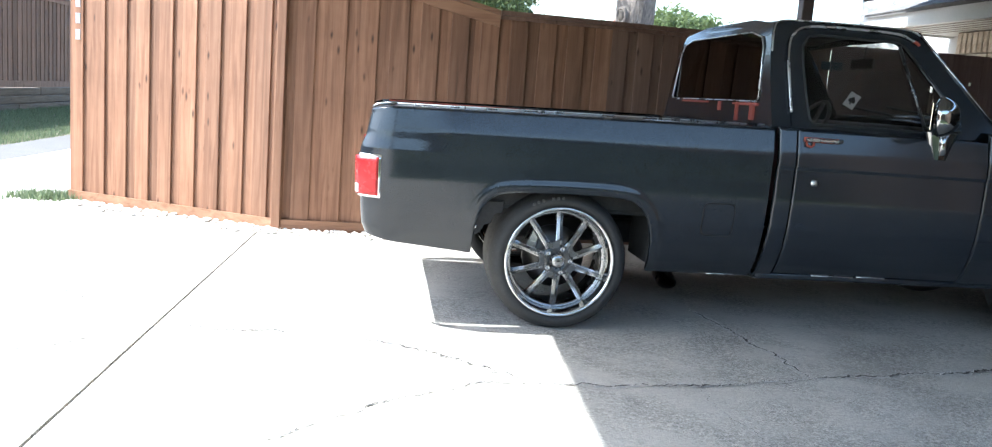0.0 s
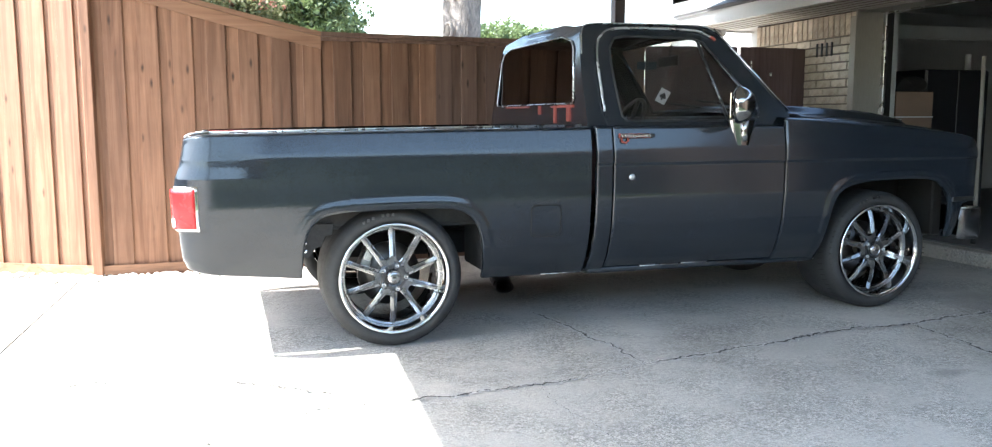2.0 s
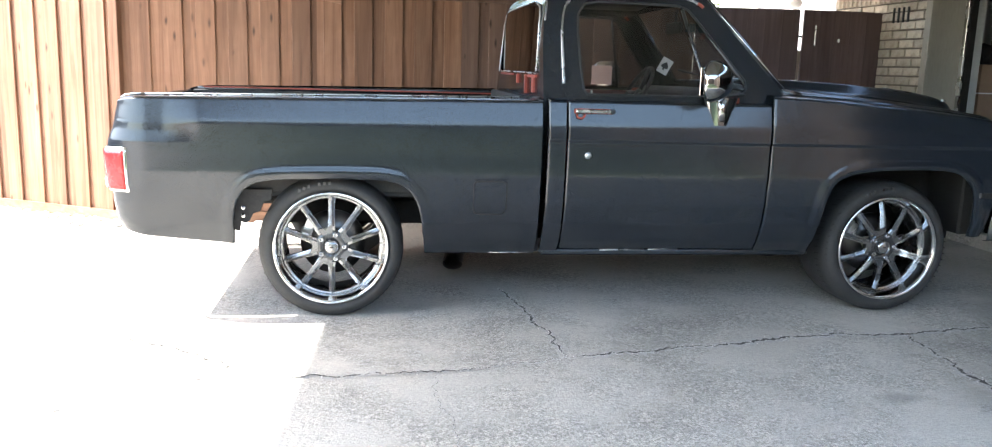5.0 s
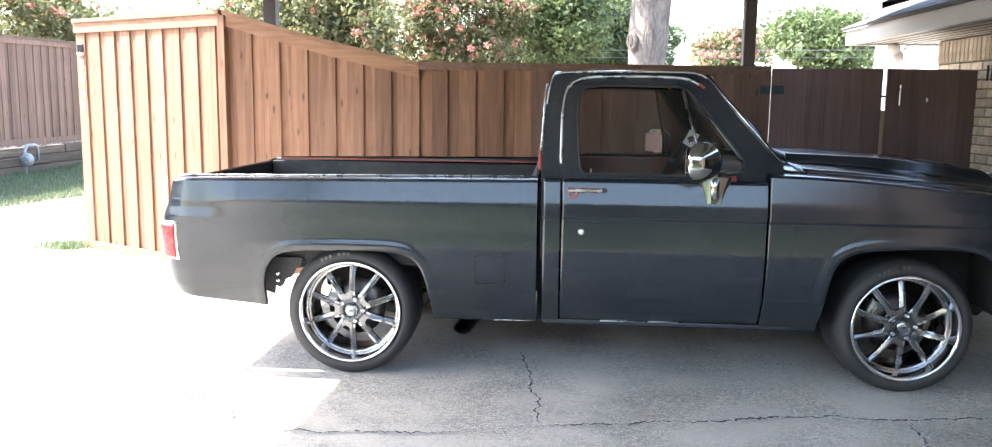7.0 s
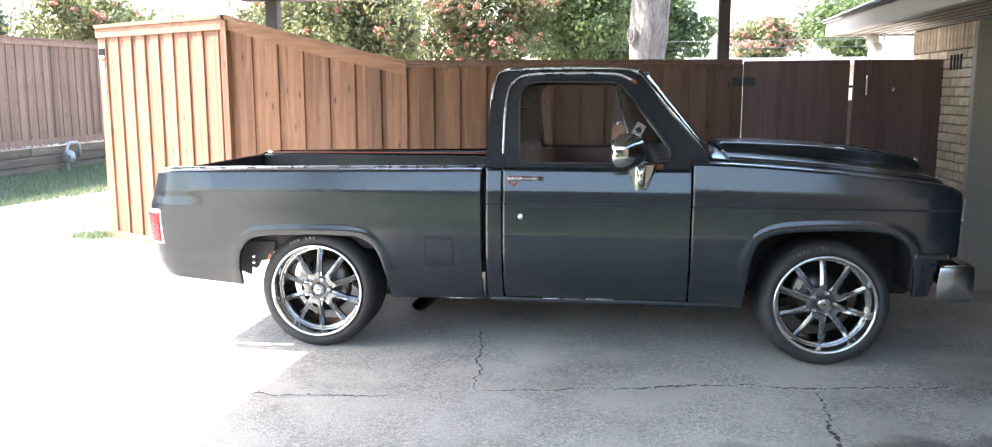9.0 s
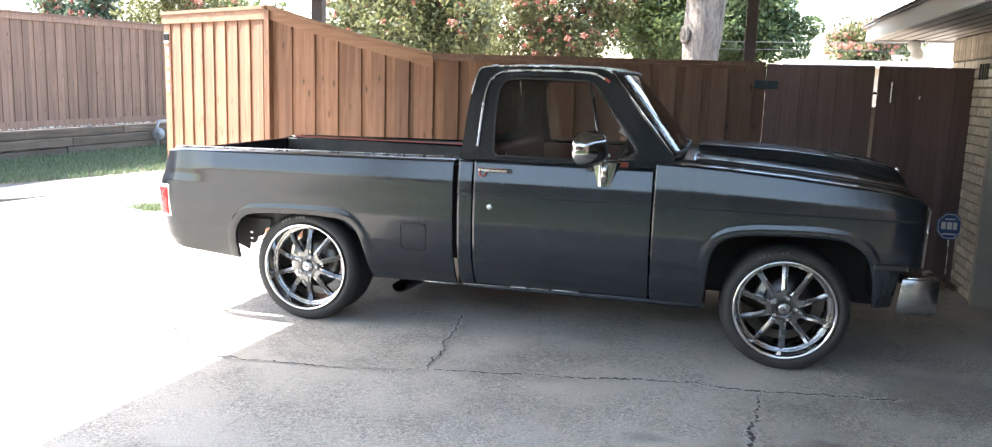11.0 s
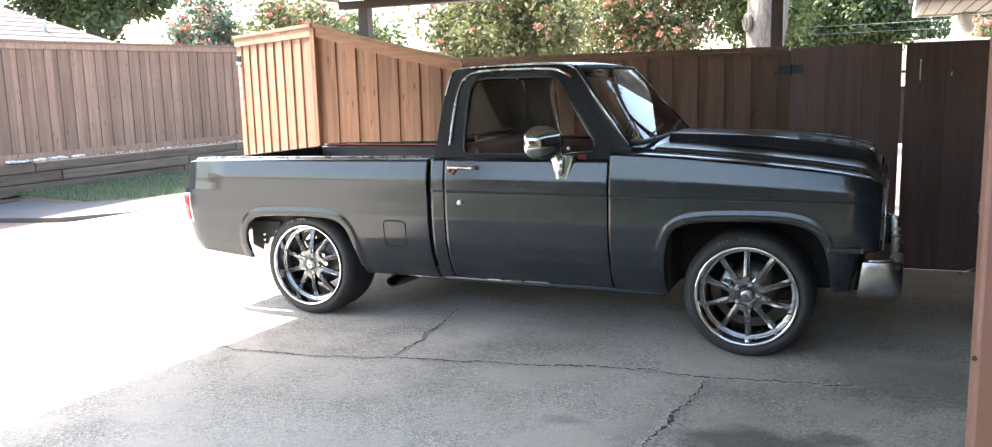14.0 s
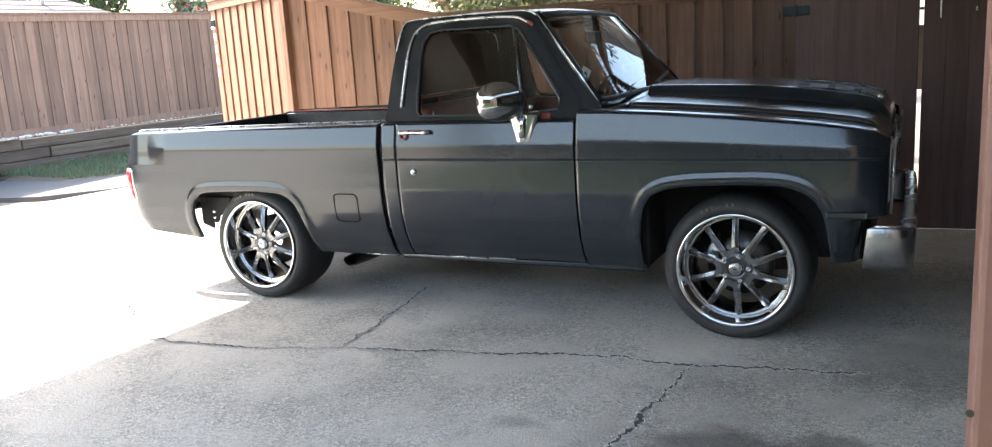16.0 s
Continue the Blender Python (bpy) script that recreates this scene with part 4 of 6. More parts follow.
both("bumper_flange", bm_tube([(3.590, -0.050, 0.602), (3.66, -0.054, 0.604), (3.70, -0.046, 0.604), (3.73, -0.026, 0.603)], 0.006, 6), M["chrome"], "bright top edge of the bumper end")
part("grille", bm_box((3.60, 0.03, 0.66), (3.655, 2 * MID - 0.03, 1.005), 0.01), M["seal"], truck, "black grille", False)
for sgn in (0, 1):
    bz = [(0.045, 0.668), (0.045, 0.985), (0.42, 0.985), (0.42, 0.668)]
    b = bm_tube([(3.668, 0.10, 0.69), (3.672, 0.10, 0.95), (3.676, 0.42, 0.95), (3.676, 0.42, 0.69)], 0.006, 6, closed=True)
    bez = part("headlamp_bezel", mirror(b) if sgn else b, M["chrome"], truck, "chrome headlamp surround", True)
    for z0 in (0.69, 0.84):
        hl = bm_box((3.645, 0.075, z0), (3.668, 0.39, z0 + 0.125), 0.012, 2)
        part("headlamp", mirror(hl) if sgn else hl, M["lamp_white"], bez, "square sealed headlamp", False)
for k in range(5):
    part("grille_bar", bm_box((3.655, 0.44, 0.70 + k * 0.06), (3.672, 2 * MID - 0.44, 0.712 + k * 0.06), 0.003), M["gunmetal"], truck)
both("bezel_edge", bm_tube([(3.676, -0.03, 0.66), (3.686, -0.032, 0.975), (3.690, 0.10, 0.985), (3.692, 0.36, 0.985)], 0.007, 6), M["brushed"], "bright edge of the headlamp surround")

# cab inside
part("cab_floor", bm_box((1.06, 0.02, 0.36), (2.40, 2 * MID - 0.02, 0.40)), M["dash"], truck)
part("seat_cushion", bm_box((1.20, 0.12, 0.62), (1.72, 2 * MID - 0.12, 0.80), 0.05, 3), M["maroon"], truck, "maroon vinyl bench seat", True)
sb = bm_box((1.12, 0.12, 0.72), (1.25, 2 * MID - 0.12, 1.20), 0.045, 3)
part("seat_back", sb, M["maroon"], truck, "maroon vinyl seat back", True)
for sgn in (0, 1):
    tr = bm_box((1.20, 0.005, 0.45), (2.18, 0.045, 1.135), 0.012, 2)
    part("door_trim", mirror(tr) if sgn else tr, M["maroon"], DOOR[sgn], "maroon inner door panel", True)
part("dashboard", bm_box((2.02, 0.06, 0.80), (2.36, 2 * MID - 0.06, 1.175), 0.04, 3), M["dash"], truck, "dark dashboard", True)
part("headliner", bm_grid([[(x, y, 1.648 + 0.035 * (1 - ((y - MID) / 0.6) ** 2)) for y in np.linspace(0.30, 2 * MID - 0.30, 7)] for x in (1.12, 1.5, 1.92)]), M["dash"], truck, "", True)
wheel_c = Vector((1.90, 1.22, 1.13))
axis = Vector((-0.88, 0, 0.48)).normalized()
e1 = Vector((0, 1, 0))
e2 = axis.cross(e1)
sw = bm_tube([wheel_c + (e1 * math.cos(a) + e2 * math.sin(a)) * 0.185 for a in np.linspace(0, math.tau, 28, endpoint=False)], 0.013, 8, closed=True)
for a in (0.0, math.pi, -math.pi / 2):
    bm_tube([wheel_c - axis * 0.02, wheel_c + (e1 * math.cos(a) + e2 * math.sin(a)) * 0.18], 0.014, 6, sw)
bm_tube([wheel_c, wheel_c - axis * 0.30], 0.035, 10, sw)
part("steering_wheel", sw, M["dash"], truck, "dark steering wheel", True)
rv = bm_box((1.985, MID - 0.13, 1.50), (2.005, MID + 0.13, 1.565), 0.012, 2)
bm_tube([(2.0, MID, 1.56), (2.01, MID, 1.64)], 0.007, 6, rv)
part("inside_mirror", rv, M["dash"], truck, "", False)
card_m = Matrix.Translation((1.946, 0.80, 1.305)) @ Matrix.Rotation(radians(-20), 4, "Z") @ Matrix.Rotation(radians(28), 4, "Y")
cb = bm_box((-0.034, -0.0008, -0.047), (0.034, 0.0008, 0.047))
bmesh.ops.transform(cb, matrix=card_m, verts=cb.verts[:])
hang = part("hanging_card", cb, M["card_white"], truck, "white playing-card air freshener hung from the mirror", False)
suit = [(0.0, 0.027)] + [(0.0115 + 0.0105 * math.cos(a), -0.003 + 0.0105 * math.sin(a)) for a in np.linspace(0.6, -2.4, 9)] + [(0.007, -0.025), (-0.007, -0.025)]
suit += [(-u, w) for u, w in suit[9:0:-1]]
sp = bm_prism(suit, "y", -0.0022, 0.0022)
bmesh.ops.transform(sp, matrix=card_m, verts=sp.verts[:])
part("card_print", sp, M["black_plain"], hang, "black card suit print", False)
part("hanging_string", bm_tube([(1.99, MID, 1.50), (1.946, 0.80, 1.345)], 0.0015, 4), M["black_plain"], truck)

part("cab_rear_skirt", bm_box((1.034, 0.012, 0.33), (1.058, 2 * MID - 0.012, 1.10), 0.004), M["under"], truck)

# underneath
both("rear_frame_rail", bm_box((-0.92, 0.42, 0.505), (-0.22, 0.50, 0.60), 0.01), M["under"], smooth=False)
both("frame_rail", bm_box((-0.26, 0.42, 0.40), (3.55, 0.50, 0.53), 0.01), M["under"], smooth=False)
part("rear_axle", bm_tube([(0.0, 0.22, 0.357), (0.0, 2 * MID - 0.22, 0.357)], 0.045, 12), M["under"], truck, "", True)
part("axle_housing", bm_lathe([(-0.12, 0.05), (-0.06, 0.13), (0.06, 0.13), (0.12, 0.05)], 16, (0, MID, 0.357)), M["under"], truck, "", True)
part("engine_bay", bm_box((2.44, 0.36, 0.34), (3.58, 2 * MID - 0.36, 1.06), 0.03), M["under"], truck)
part("cab_underside", bm_box((1.08, 0.06, 0.30), (2.52, 2 * MID - 0.06, 0.37), 0.02), M["under"], truck)
both("inner_fender", bm_box((2.43, 0.02, 0.34), (2.545, 0.34, 1.05), 0.01), M["under"], smooth=False)
both("fender_liner", bm_box((2.54, 0.02, 0.93), (3.56, 0.40, 0.96), 0.01), M["under"], smooth=False)
both("front_valance", bm_box((3.46, 0.05, 0.42), (3.54, 0.36, 0.90), 0.01), M["under"], smooth=False)
both("wheel_well", bm_box((0.47, 0.0, 0.36), (0.52, 0.35, 0.62), 0.01), M["under"], smooth=False)
hitch = bm_prism([(-0.55, 0.64), (-0.55, 0.46), (-0.472, 0.43), (-0.455, 0.425), (-0.448, 0.475), (-0.425, 0.465), (-0.405, 0.478), (-0.390, 0.515), (-0.355, 0.525), (-0.335, 0.575), (-0.30, 0.580), (-0.29, 0.64)], "y", 0.05, 0.065, 0.003)
part("bed_bracket", hitch, M["paint_worn"], truck, "ragged sheet-metal bracket inside the arch")
perf = bm_box((-0.47, 0.30, 0.592), (-0.20, 0.315, 0.615))
bm_box((-0.47, 0.30, 0.545), (-0.20, 0.315, 0.556), 0.0, 1, perf)
for k in range(7):
    bm_box((-0.47 + k * 0.042, 0.301, 0.55), (-0.456 + k * 0.042, 0.314, 0.60), 0.0, 1, perf)
part("perforated_strip", perf, M["under"], truck, "perforated dark metal strip")
for bx, bz in ((-0.452, 0.545), (-0.452, 0.505)):
    part("bracket_hole", bm_lathe([(-0.003, 0.0), (-0.003, 0.011), (0.002, 0.011)], 10, (bx + 0.018, 0.049, bz)), M["chrome"], truck, "", True)
part("bracket_bolt", bm_lathe([(-0.012, 0.0), (-0.012, 0.014), (0.0, 0.014)], 8, (-0.42, 0.30, 0.52)), M["disc"], truck)

# wheels
TYRE = [(0.295, 0.285), (0.312, 0.305), (0.312, 0.335), (0.295, 0.352), (0.26, 0.361), (0.12, 0.363), (0.02, 0.361), (-0.014, 0.354), (-0.036, 0.337), (-0.046, 0.318), (-0.046, 0.302), (-0.038, 0.290), (-0.030, 0.281)]


def build_wheel(x, z, y=0.0, turn=0.0):
    hub = (x, y, z)
    w = bm_lathe([(-0.034, 0.280), (-0.046, 0.2865), (-0.052, 0.284), (-0.053, 0.2775), (-0.048, 0.270), (-0.034, 0.2660), (0.038, 0.259)], 72, hub)
    whl = part("wheel", w, M["chrome"], truck, "polished deep-lip wheel with ten dark spokes", True)
    part("tyre", bm_lathe(TYRE, 72, hub), M["rubber"], whl, "low-profile black tyre", True)
    part("barrel", bm_lathe([(0.038, 0.259), (0.06, 0.252), (0.08, 0.247), (0.24, 0.245), (0.275, 0.27)], 72, hub), M["gunmetal"], whl, "", True)
    part("rim_step", bm_lathe([(0.040, 0.259), (0.034, 0.252), (0.038, 0.241), (0.06, 0.239)], 72, hub), M["machined"], whl, "", True)
    for k in range(10):
        a = math.pi / 2 + k * math.tau / 10 + turn
        d, n = Vector((math.cos(a), 0, math.sin(a))), Vector((-math.sin(a), 0, math.cos(a)))
        prof = [(0.060, 0.0205, 0.004), (0.105, 0.0175, 0.001), (0.18, 0.0150, 0.016), (0.251, 0.0175, 0.038)]
        for nm, section in (("spoke", ((-1, 1.0, 0.034), (-1, 1.0, 0.005), (-1, 0.84, 0.0035), (1, 0.84, 0.0035), (1, 1.0, 0.005), (1, 1.0, 0.034))),
                            ("spoke_face", ((-1, 0.80, 0.0038), (-1, 0.78, 0.0010), (-1, 0.05, -0.0055), (1, 0.05, -0.0055), (1, 0.78, 0.0010), (1, 0.80, 0.0038)))):
            sb_ = bmesh.new()
            rings = [[sb_.verts.new(Vector(hub) + d * r + n * s * hw * f + Vector((0, dy + yy, 0))) for s, f, yy in section] for r, hw, dy in (prof if nm == "spoke" else prof[1:])]
            for A, B in zip(rings, rings[1:]):
                for j in range(5):
                    sb_.faces.new((A[j], A[j + 1], B[j + 1], B[j]))
            bmesh.ops.recalc_face_normals(sb_, faces=sb_.faces[:])
            if nm == "spoke":
                sp = part("spoke", sb_, M["machined"], whl, "bright-edged spoke")
            else:
                part("spoke_face", sb_, M["spoke"], sp, "grey painted spoke face")
    for k in range(5):
        a0 = radians(108 + 72 * k) + turn
        shape_ = [(0.070, -21), (0.118, -20), (0.108, -13), (0.099, -6), (0.097, 0), (0.099, 6), (0.108, 13), (0.118, 20), (0.070, 21)]
        web = bm_prism([(x + r * math.cos(a0 + radians(q)), z + r * math.sin(a0 + radians(q))) for r, q in shape_], "y", y - 0.0045, y + 0.03, 0.002)
        part("spoke_web", web, M["spoke"], whl, "web joining a pair of spokes")
    part("hub", bm_lathe([(0.03, 0.085), (0.004, 0.082), (-0.002, 0.076), (-0.004, 0.045), (0.0, 0.040)], 40, hub), M["gunmetal"], whl, "", True)
    part("centre_cap", bm_lathe([(0.0, 0.038), (-0.012, 0.036), (-0.020, 0.030), (-0.022, 0.018), (-0.023, 0.0)], 32, hub), M["machined"], whl, "domed centre cap", True)
    part("cap_emblem", bm_box((x - 0.010, y - 0.0245, z - 0.004), (x + 0.010, y - 0.0215, z + 0.004), 0.001), M["black_plain"], whl)
    for k in range(5):
        a = turn + k * math.tau / 5
        c = (x + 0.0635 * math.cos(a), y - 0.004, z + 0.0635 * math.sin(a))
        part("lug_nut", bm_lathe([(0.0, 0.013), (-0.008, 0.012), (-0.008, 0.006), (-0.004, 0.005), (-0.004, 0.0)], 12, c), M["machined"], whl, "", True)
    tread = bmesh.new()
    for k in range(64):
        a = k * math.tau / 64
        c, s_ = math.cos(a), math.sin(a)
        for y0, r0, lean_a in ((-0.030, 0.3435, 0.012), (0.03, 0.3625, 0.02)):
            p = [Vector((x + r0 * math.cos(a + da), y + y0 + dy, z + r0 * math.sin(a + da))) for da, dy in ((0, -0.012), (0.012, -0.012), (0.012 + lean_a, 0.030), (lean_a, 0.030))]
            out = Vector((c, 0, s_)) * 0.0025
            f = [tread.verts.new(q + out) for q in p]
            tread.faces.new(f)
    tagged(part("tread_grooves", solid(tread, (0, 0.004, 0)), M["under"], whl), kind="stuff")
    part("valve", bm_tube([(x + 0.236, y + 0.03, z - 0.1), (x + 0.218, y + 0.01, z - 0.093)], 0.004, 6), M["seal"], whl)
    part("brake_disc", bm_lathe([(0.13, 0.05), (0.13, 0.165), (0.155, 0.165), (0.155, 0.05)], 48, hub), M["disc"], whl, "", True)
    cal = bm_prism([(x - 0.175, z + 0.03), (x - 0.115, z + 0.015), (x - 0.085, z + 0.10), (x - 0.12, z + 0.155)], "y", y + 0.095, y + 0.185, 0.008)
    part("brake_caliper", cal, M["brushed"], whl)
    for k in (0, 1, 2, 4, 5, 6):
        a = radians(118 - 4.5 * k)
        c = Vector((x + 0.327 * math.cos(a), y - 0.0435, z + 0.327 * math.sin(a)))
        part("sidewall_bar", bm_box(c - Vector((0.006, 0.0035, 0.007)), c + Vector((0.006, 0.002, 0.007))), M["disc"], whl)
    return whl


build_wheel(0.0, 0.357)
build_wheel(2.985, 0.359, 0.0, 0.03)
for x, z in ((0.0, 0.357), (2.985, 0.359)):
    hub = (x, 2 * MID + 0.0, z)
    whl = part("wheel", bm_lathe([(0.034, 0.280), (0.052, 0.284), (0.036, 0.2655), (-0.03, 0.25), (-0.20, 0.245), (-0.235, 0.27)], 48, hub), M["chrome"], truck, "", True)
    part("tyre", bm_lathe([(-a, b) for a, b in TYRE], 48, hub), M["rubber"], whl, "low-profile black tyre", True)
    part("hub", bm_lathe([(0.0, 0.0), (0.0, 0.24), (-0.03, 0.24), (-0.03, 0.0)], 32, hub), M["gunmetal"], whl, "", True)


# ---- the ground ----
ground = part("ground", bm_box((-400, -400, -0.30), (400, 400, -0.06)), M["soil"])
tagged(ground, "dry bare soil and lots reaching to the horizon", "ground", kind="structure")


def joint_x(y):
    return -1.928 + 0.0338 * y


drive = part("driveway", bm_prism([(joint_x(-3.45) + 0.007, -3.45), (5.05, -3.45), (5.05, 2.60), (joint_x(2.6) + 0.007, 2.60)], "z", -0.06, 0.0), M["concrete"])
tagged(drive, "grey cracked concrete driveway with oil stains", "driveway", kind="structure")
# Lawn out of view, added so bright metal and paint mirror darker ground.
tagged(part("lawn", bm_box((joint_x(-3.45) + 0.02, -13.0, -0.08), (16, -3.46, -0.012)), M["lawn"]), "unseen short lawn added in front of the drive for darker reflections", "lawn", kind="structure")
apron = bmesh.new()
va = [apron.verts.new(p) for p in ((-8.0, -14, 0), (joint_x(-14) - 0.007, -14, 0), (joint_x(2.2) - 0.007, 2.2, 0), (joint_x(2.6) - 0.007, 2.6, 0), (-1.93, 2.75, 0), (-3.75, 3.7, 0), (-3.75, 60, 0), (-5.2, 60, 0), (-5.2, 8.0, 0), (-5.37, 5.0, 0), (-5.71, 2.86, 0), (-6.5, -1.5, 0))]
apron.faces.new(va)
r = bmesh.ops.extrude_face_region(apron, geom=apron.faces[:])
bmesh.ops.translate(apron, vec=(0, 0, -0.06), verts=[g for g in r["geom"] if isinstance(g, bmesh.types.BMVert)])
bmesh.ops.recalc_face_normals(apron, faces=apron.faces[:])
apron = part("alley_apron", apron, M["concrete"])
tagged(apron, "sun-bleached concrete apron joining the alley", "pavement", kind="structure")
strip = bm_grid([[(joint_x(y) + 0.03, y, -0.010) for y in (-14, 0, 2.6)], [(joint_x(y) - 0.03, y, -0.010) for y in (-14, 0, 2.6)]])
tagged(part("expansion_joint", strip, M["crack"]), "dark dirt-filled joint between the slabs", "joint", kind="structure")
back_yard = part("pavement", bm_box((-1.9, 2.60, -0.06), (5.05, 4.4, -0.004)), M["concrete"])
tagged(back_yard, "concrete strip running under the fence", "pavement", kind="structure")
EDGE_IN = [(-5.2, 60), (-5.2, 8.0), (-5.42, 4.5), (-5.69, 3.65), (-6.24, 2.98), (-7.01, 2.75), (-8.6, 2.4)]
EDGE_OUT = [(-5.9, 60), (-5.9, 8.0), (-6.40, 5.46), (-6.62, 4.5), (-6.95, 4.02), (-7.6, 3.97), (-8.6, 3.95)]
lane = bm_grid([[(x, y, 0.003) for x, y in EDGE_IN], [(x, y, 0.03) for x, y in EDGE_OUT]])
tagged(part("alley_edge", solid(lane, (0, 0, -0.1)), M["tar"]), "old grey concrete gutter along the alley", "kerb", kind="structure")
BACK = [(-8.6, y) for y in (60, 8.0, 5.6, 4.8, 4.4, 4.2, 4.0)]
bank = bm_grid([[(x, y, 0.0) for x, y in EDGE_OUT], [((x + u) / 2, (y + v) / 2, 0.06) for (x, y), (u, v) in zip(EDGE_OUT, BACK)], [(x, y, 0.13) for x, y in BACK]])
tagged(part("verge", solid(bank, (0, 0, -0.15)), M["soil"]), "narrow soil verge below the timber wall", "ground", kind="structure")


def crack_line(pts, width, seed, name="crack"):
    """A ragged dirt-filled crack: broken dark bits in a band of crumbled concrete, with loose chips."""
    rng = random.Random(seed)
    path = []
    for (x0, y0), (x1, y1) in zip(pts, pts[1:]):
        n = max(2, int(math.hypot(x1 - x0, y1 - y0) / 0.012))
        for k in range(n):
            t = k / n
            path.append((x0 + (x1 - x0) * t, y0 + (y1 - y0) * t))
    path.append(pts[-1])
    out = []
    wob = 0.0
    for k, (x, y) in enumerate(path):
        a, b = path[max(0, k - 1)], path[min(len(path) - 1, k + 1)]
        d = Vector((b[0] - a[0], b[1] - a[1]))
        d = d.normalized() if d.length else Vector((1, 0))
        nrm = Vector((-d.y, d.x))
        wob = wob * 0.86 + rng.uniform(-0.010, 0.010)
        grow = 0.55 + 0.9 * max(0.0, noise.noise(Vector((x * 3.1, y * 3.1, seed))) + 0.35)
        fade = (min(1.0, k / 10, (len(path) - 1 - k) / 10) * 0.8 + 0.2) * grow
        out.append((Vector((x, y)) + nrm * wob, nrm, width * fade))
    for nm, mat_key, z, f, j, skip in (("crumbled_edge", "crumble", 0.0035, 2.5, 0.95, 0.16), (name, "crack", 0.0065, 0.75, 0.85, 0.10)):
        bm = bmesh.new()
        rows = []
        for p, nrm, w in out:
            rows.append((bm.verts.new((*(p + nrm * w * f * rng.uniform(1 - j, 1 + j * 0.7)), z)), bm.verts.new((*(p - nrm * w * f * rng.uniform(1 - j, 1 + j * 0.7)), z))))
        for A, B in zip(rows, rows[1:]):
            if rng.random() > skip:
                bm.faces.new((A[0], A[1], B[1], B[0]))
        bmesh.ops.recalc_face_normals(bm, faces=bm.faces[:])
        part(nm, bm, M[mat_key], drive)
    V, F = [], []
    for p, nrm, w in out:
        for q in range(2 if width > 0.005 else 0):
            c = p + nrm * rng.gauss(0, w * 1.8)
            s = rng.uniform(0.0012, 0.0045)
            i = len(V)
            for ux, uy, uz in ((-1, -0.6, 0), (0.8, -0.9, 0), (0.2, 1, 0), (rng.uniform(-0.4, 0.4), rng.uniform(-0.4, 0.4), 1.1)):
                V.append((c.x + ux * s, c.y + uy * s, 0.005 + uz * s))
            F += [(i, i + 1, i + 3), (i + 1, i + 2, i + 3), (i + 2, i, i + 3)]
    if V:
        me = bpy.data.meshes.new("crack_chips")
        me.from_pydata(V, [], F)
        tagged(link_mesh("crack_chips", me, M["stone"], drive), kind="stuff")


crack_line([(-0.25, -0.90), (0.19, -0.89), (0.48, -0.87), (0.8, -0.79), (1.08, -0.72)], 0.0065, 11)
crack_line([(1.08, -0.72), (1.57, -0.615), (1.76, -0.605), (2.24, -0.495), (2.48, -0.44), (2.87, -0.44), (3.42, -0.37), (3.62, -0.33)], 0.0115, 1)
crack_line([(1.075, -0.72), (1.06, -0.45), (1.03, -0.15), (1.04, -0.06), (0.96, 0.33), (0.92, 0.5)], 0.0085, 2)
crack_line([(2.875, -0.46), (2.86, -0.56), (2.79, -1.05), (2.765, -1.30), (2.755, -1.55), (2.70, -2.1), (2.62, -2.9)], 0.0115, 3)
crack_line([(0.50, -0.88), (0.45, -1.15), (0.52, -1.5), (0.50, -1.9)], 0.0022, 4)
crack_line([(-1.89, -0.25), (-1.69, -0.245), (-1.54, -0.258), (-1.10, -0.29), (-0.86, -0.40), (-0.69, -0.48), (-0.41, -0.74), (-0.25, -0.86)], 0.008, 5)
crack_line([(-1.25, -1.54), (-1.09, -1.36), (-0.84, -1.14), (-0.79, -1.08), (-0.5, -0.93), (-0.25, -0.87)], 0.005, 6)
crack_line([(-2.9, -0.85), (-2.39, -0.66), (-2.2, -0.53), (-2.0, -0.30)], 0.0035, 7)
crack_line([(-2.67, 0.54), (-2.3, 0.11), (-2.02, -0.01)], 0.003, 8)


# ---- fences ----
def board_mesh(name, w, h, t, tilt_top=0.0):
    bm = bm_box((-w / 2, -t / 2, 0), (w / 2, t / 2, h), 0.003)
    if tilt_top:
        for v in bm.verts:
            if v.co.z > h - 0.01:
                v.co.z += tilt_top * v.co.x / w
    me = bpy.data.meshes.new(name)
    bm.to_mesh(me)
    bm.free()
    return me


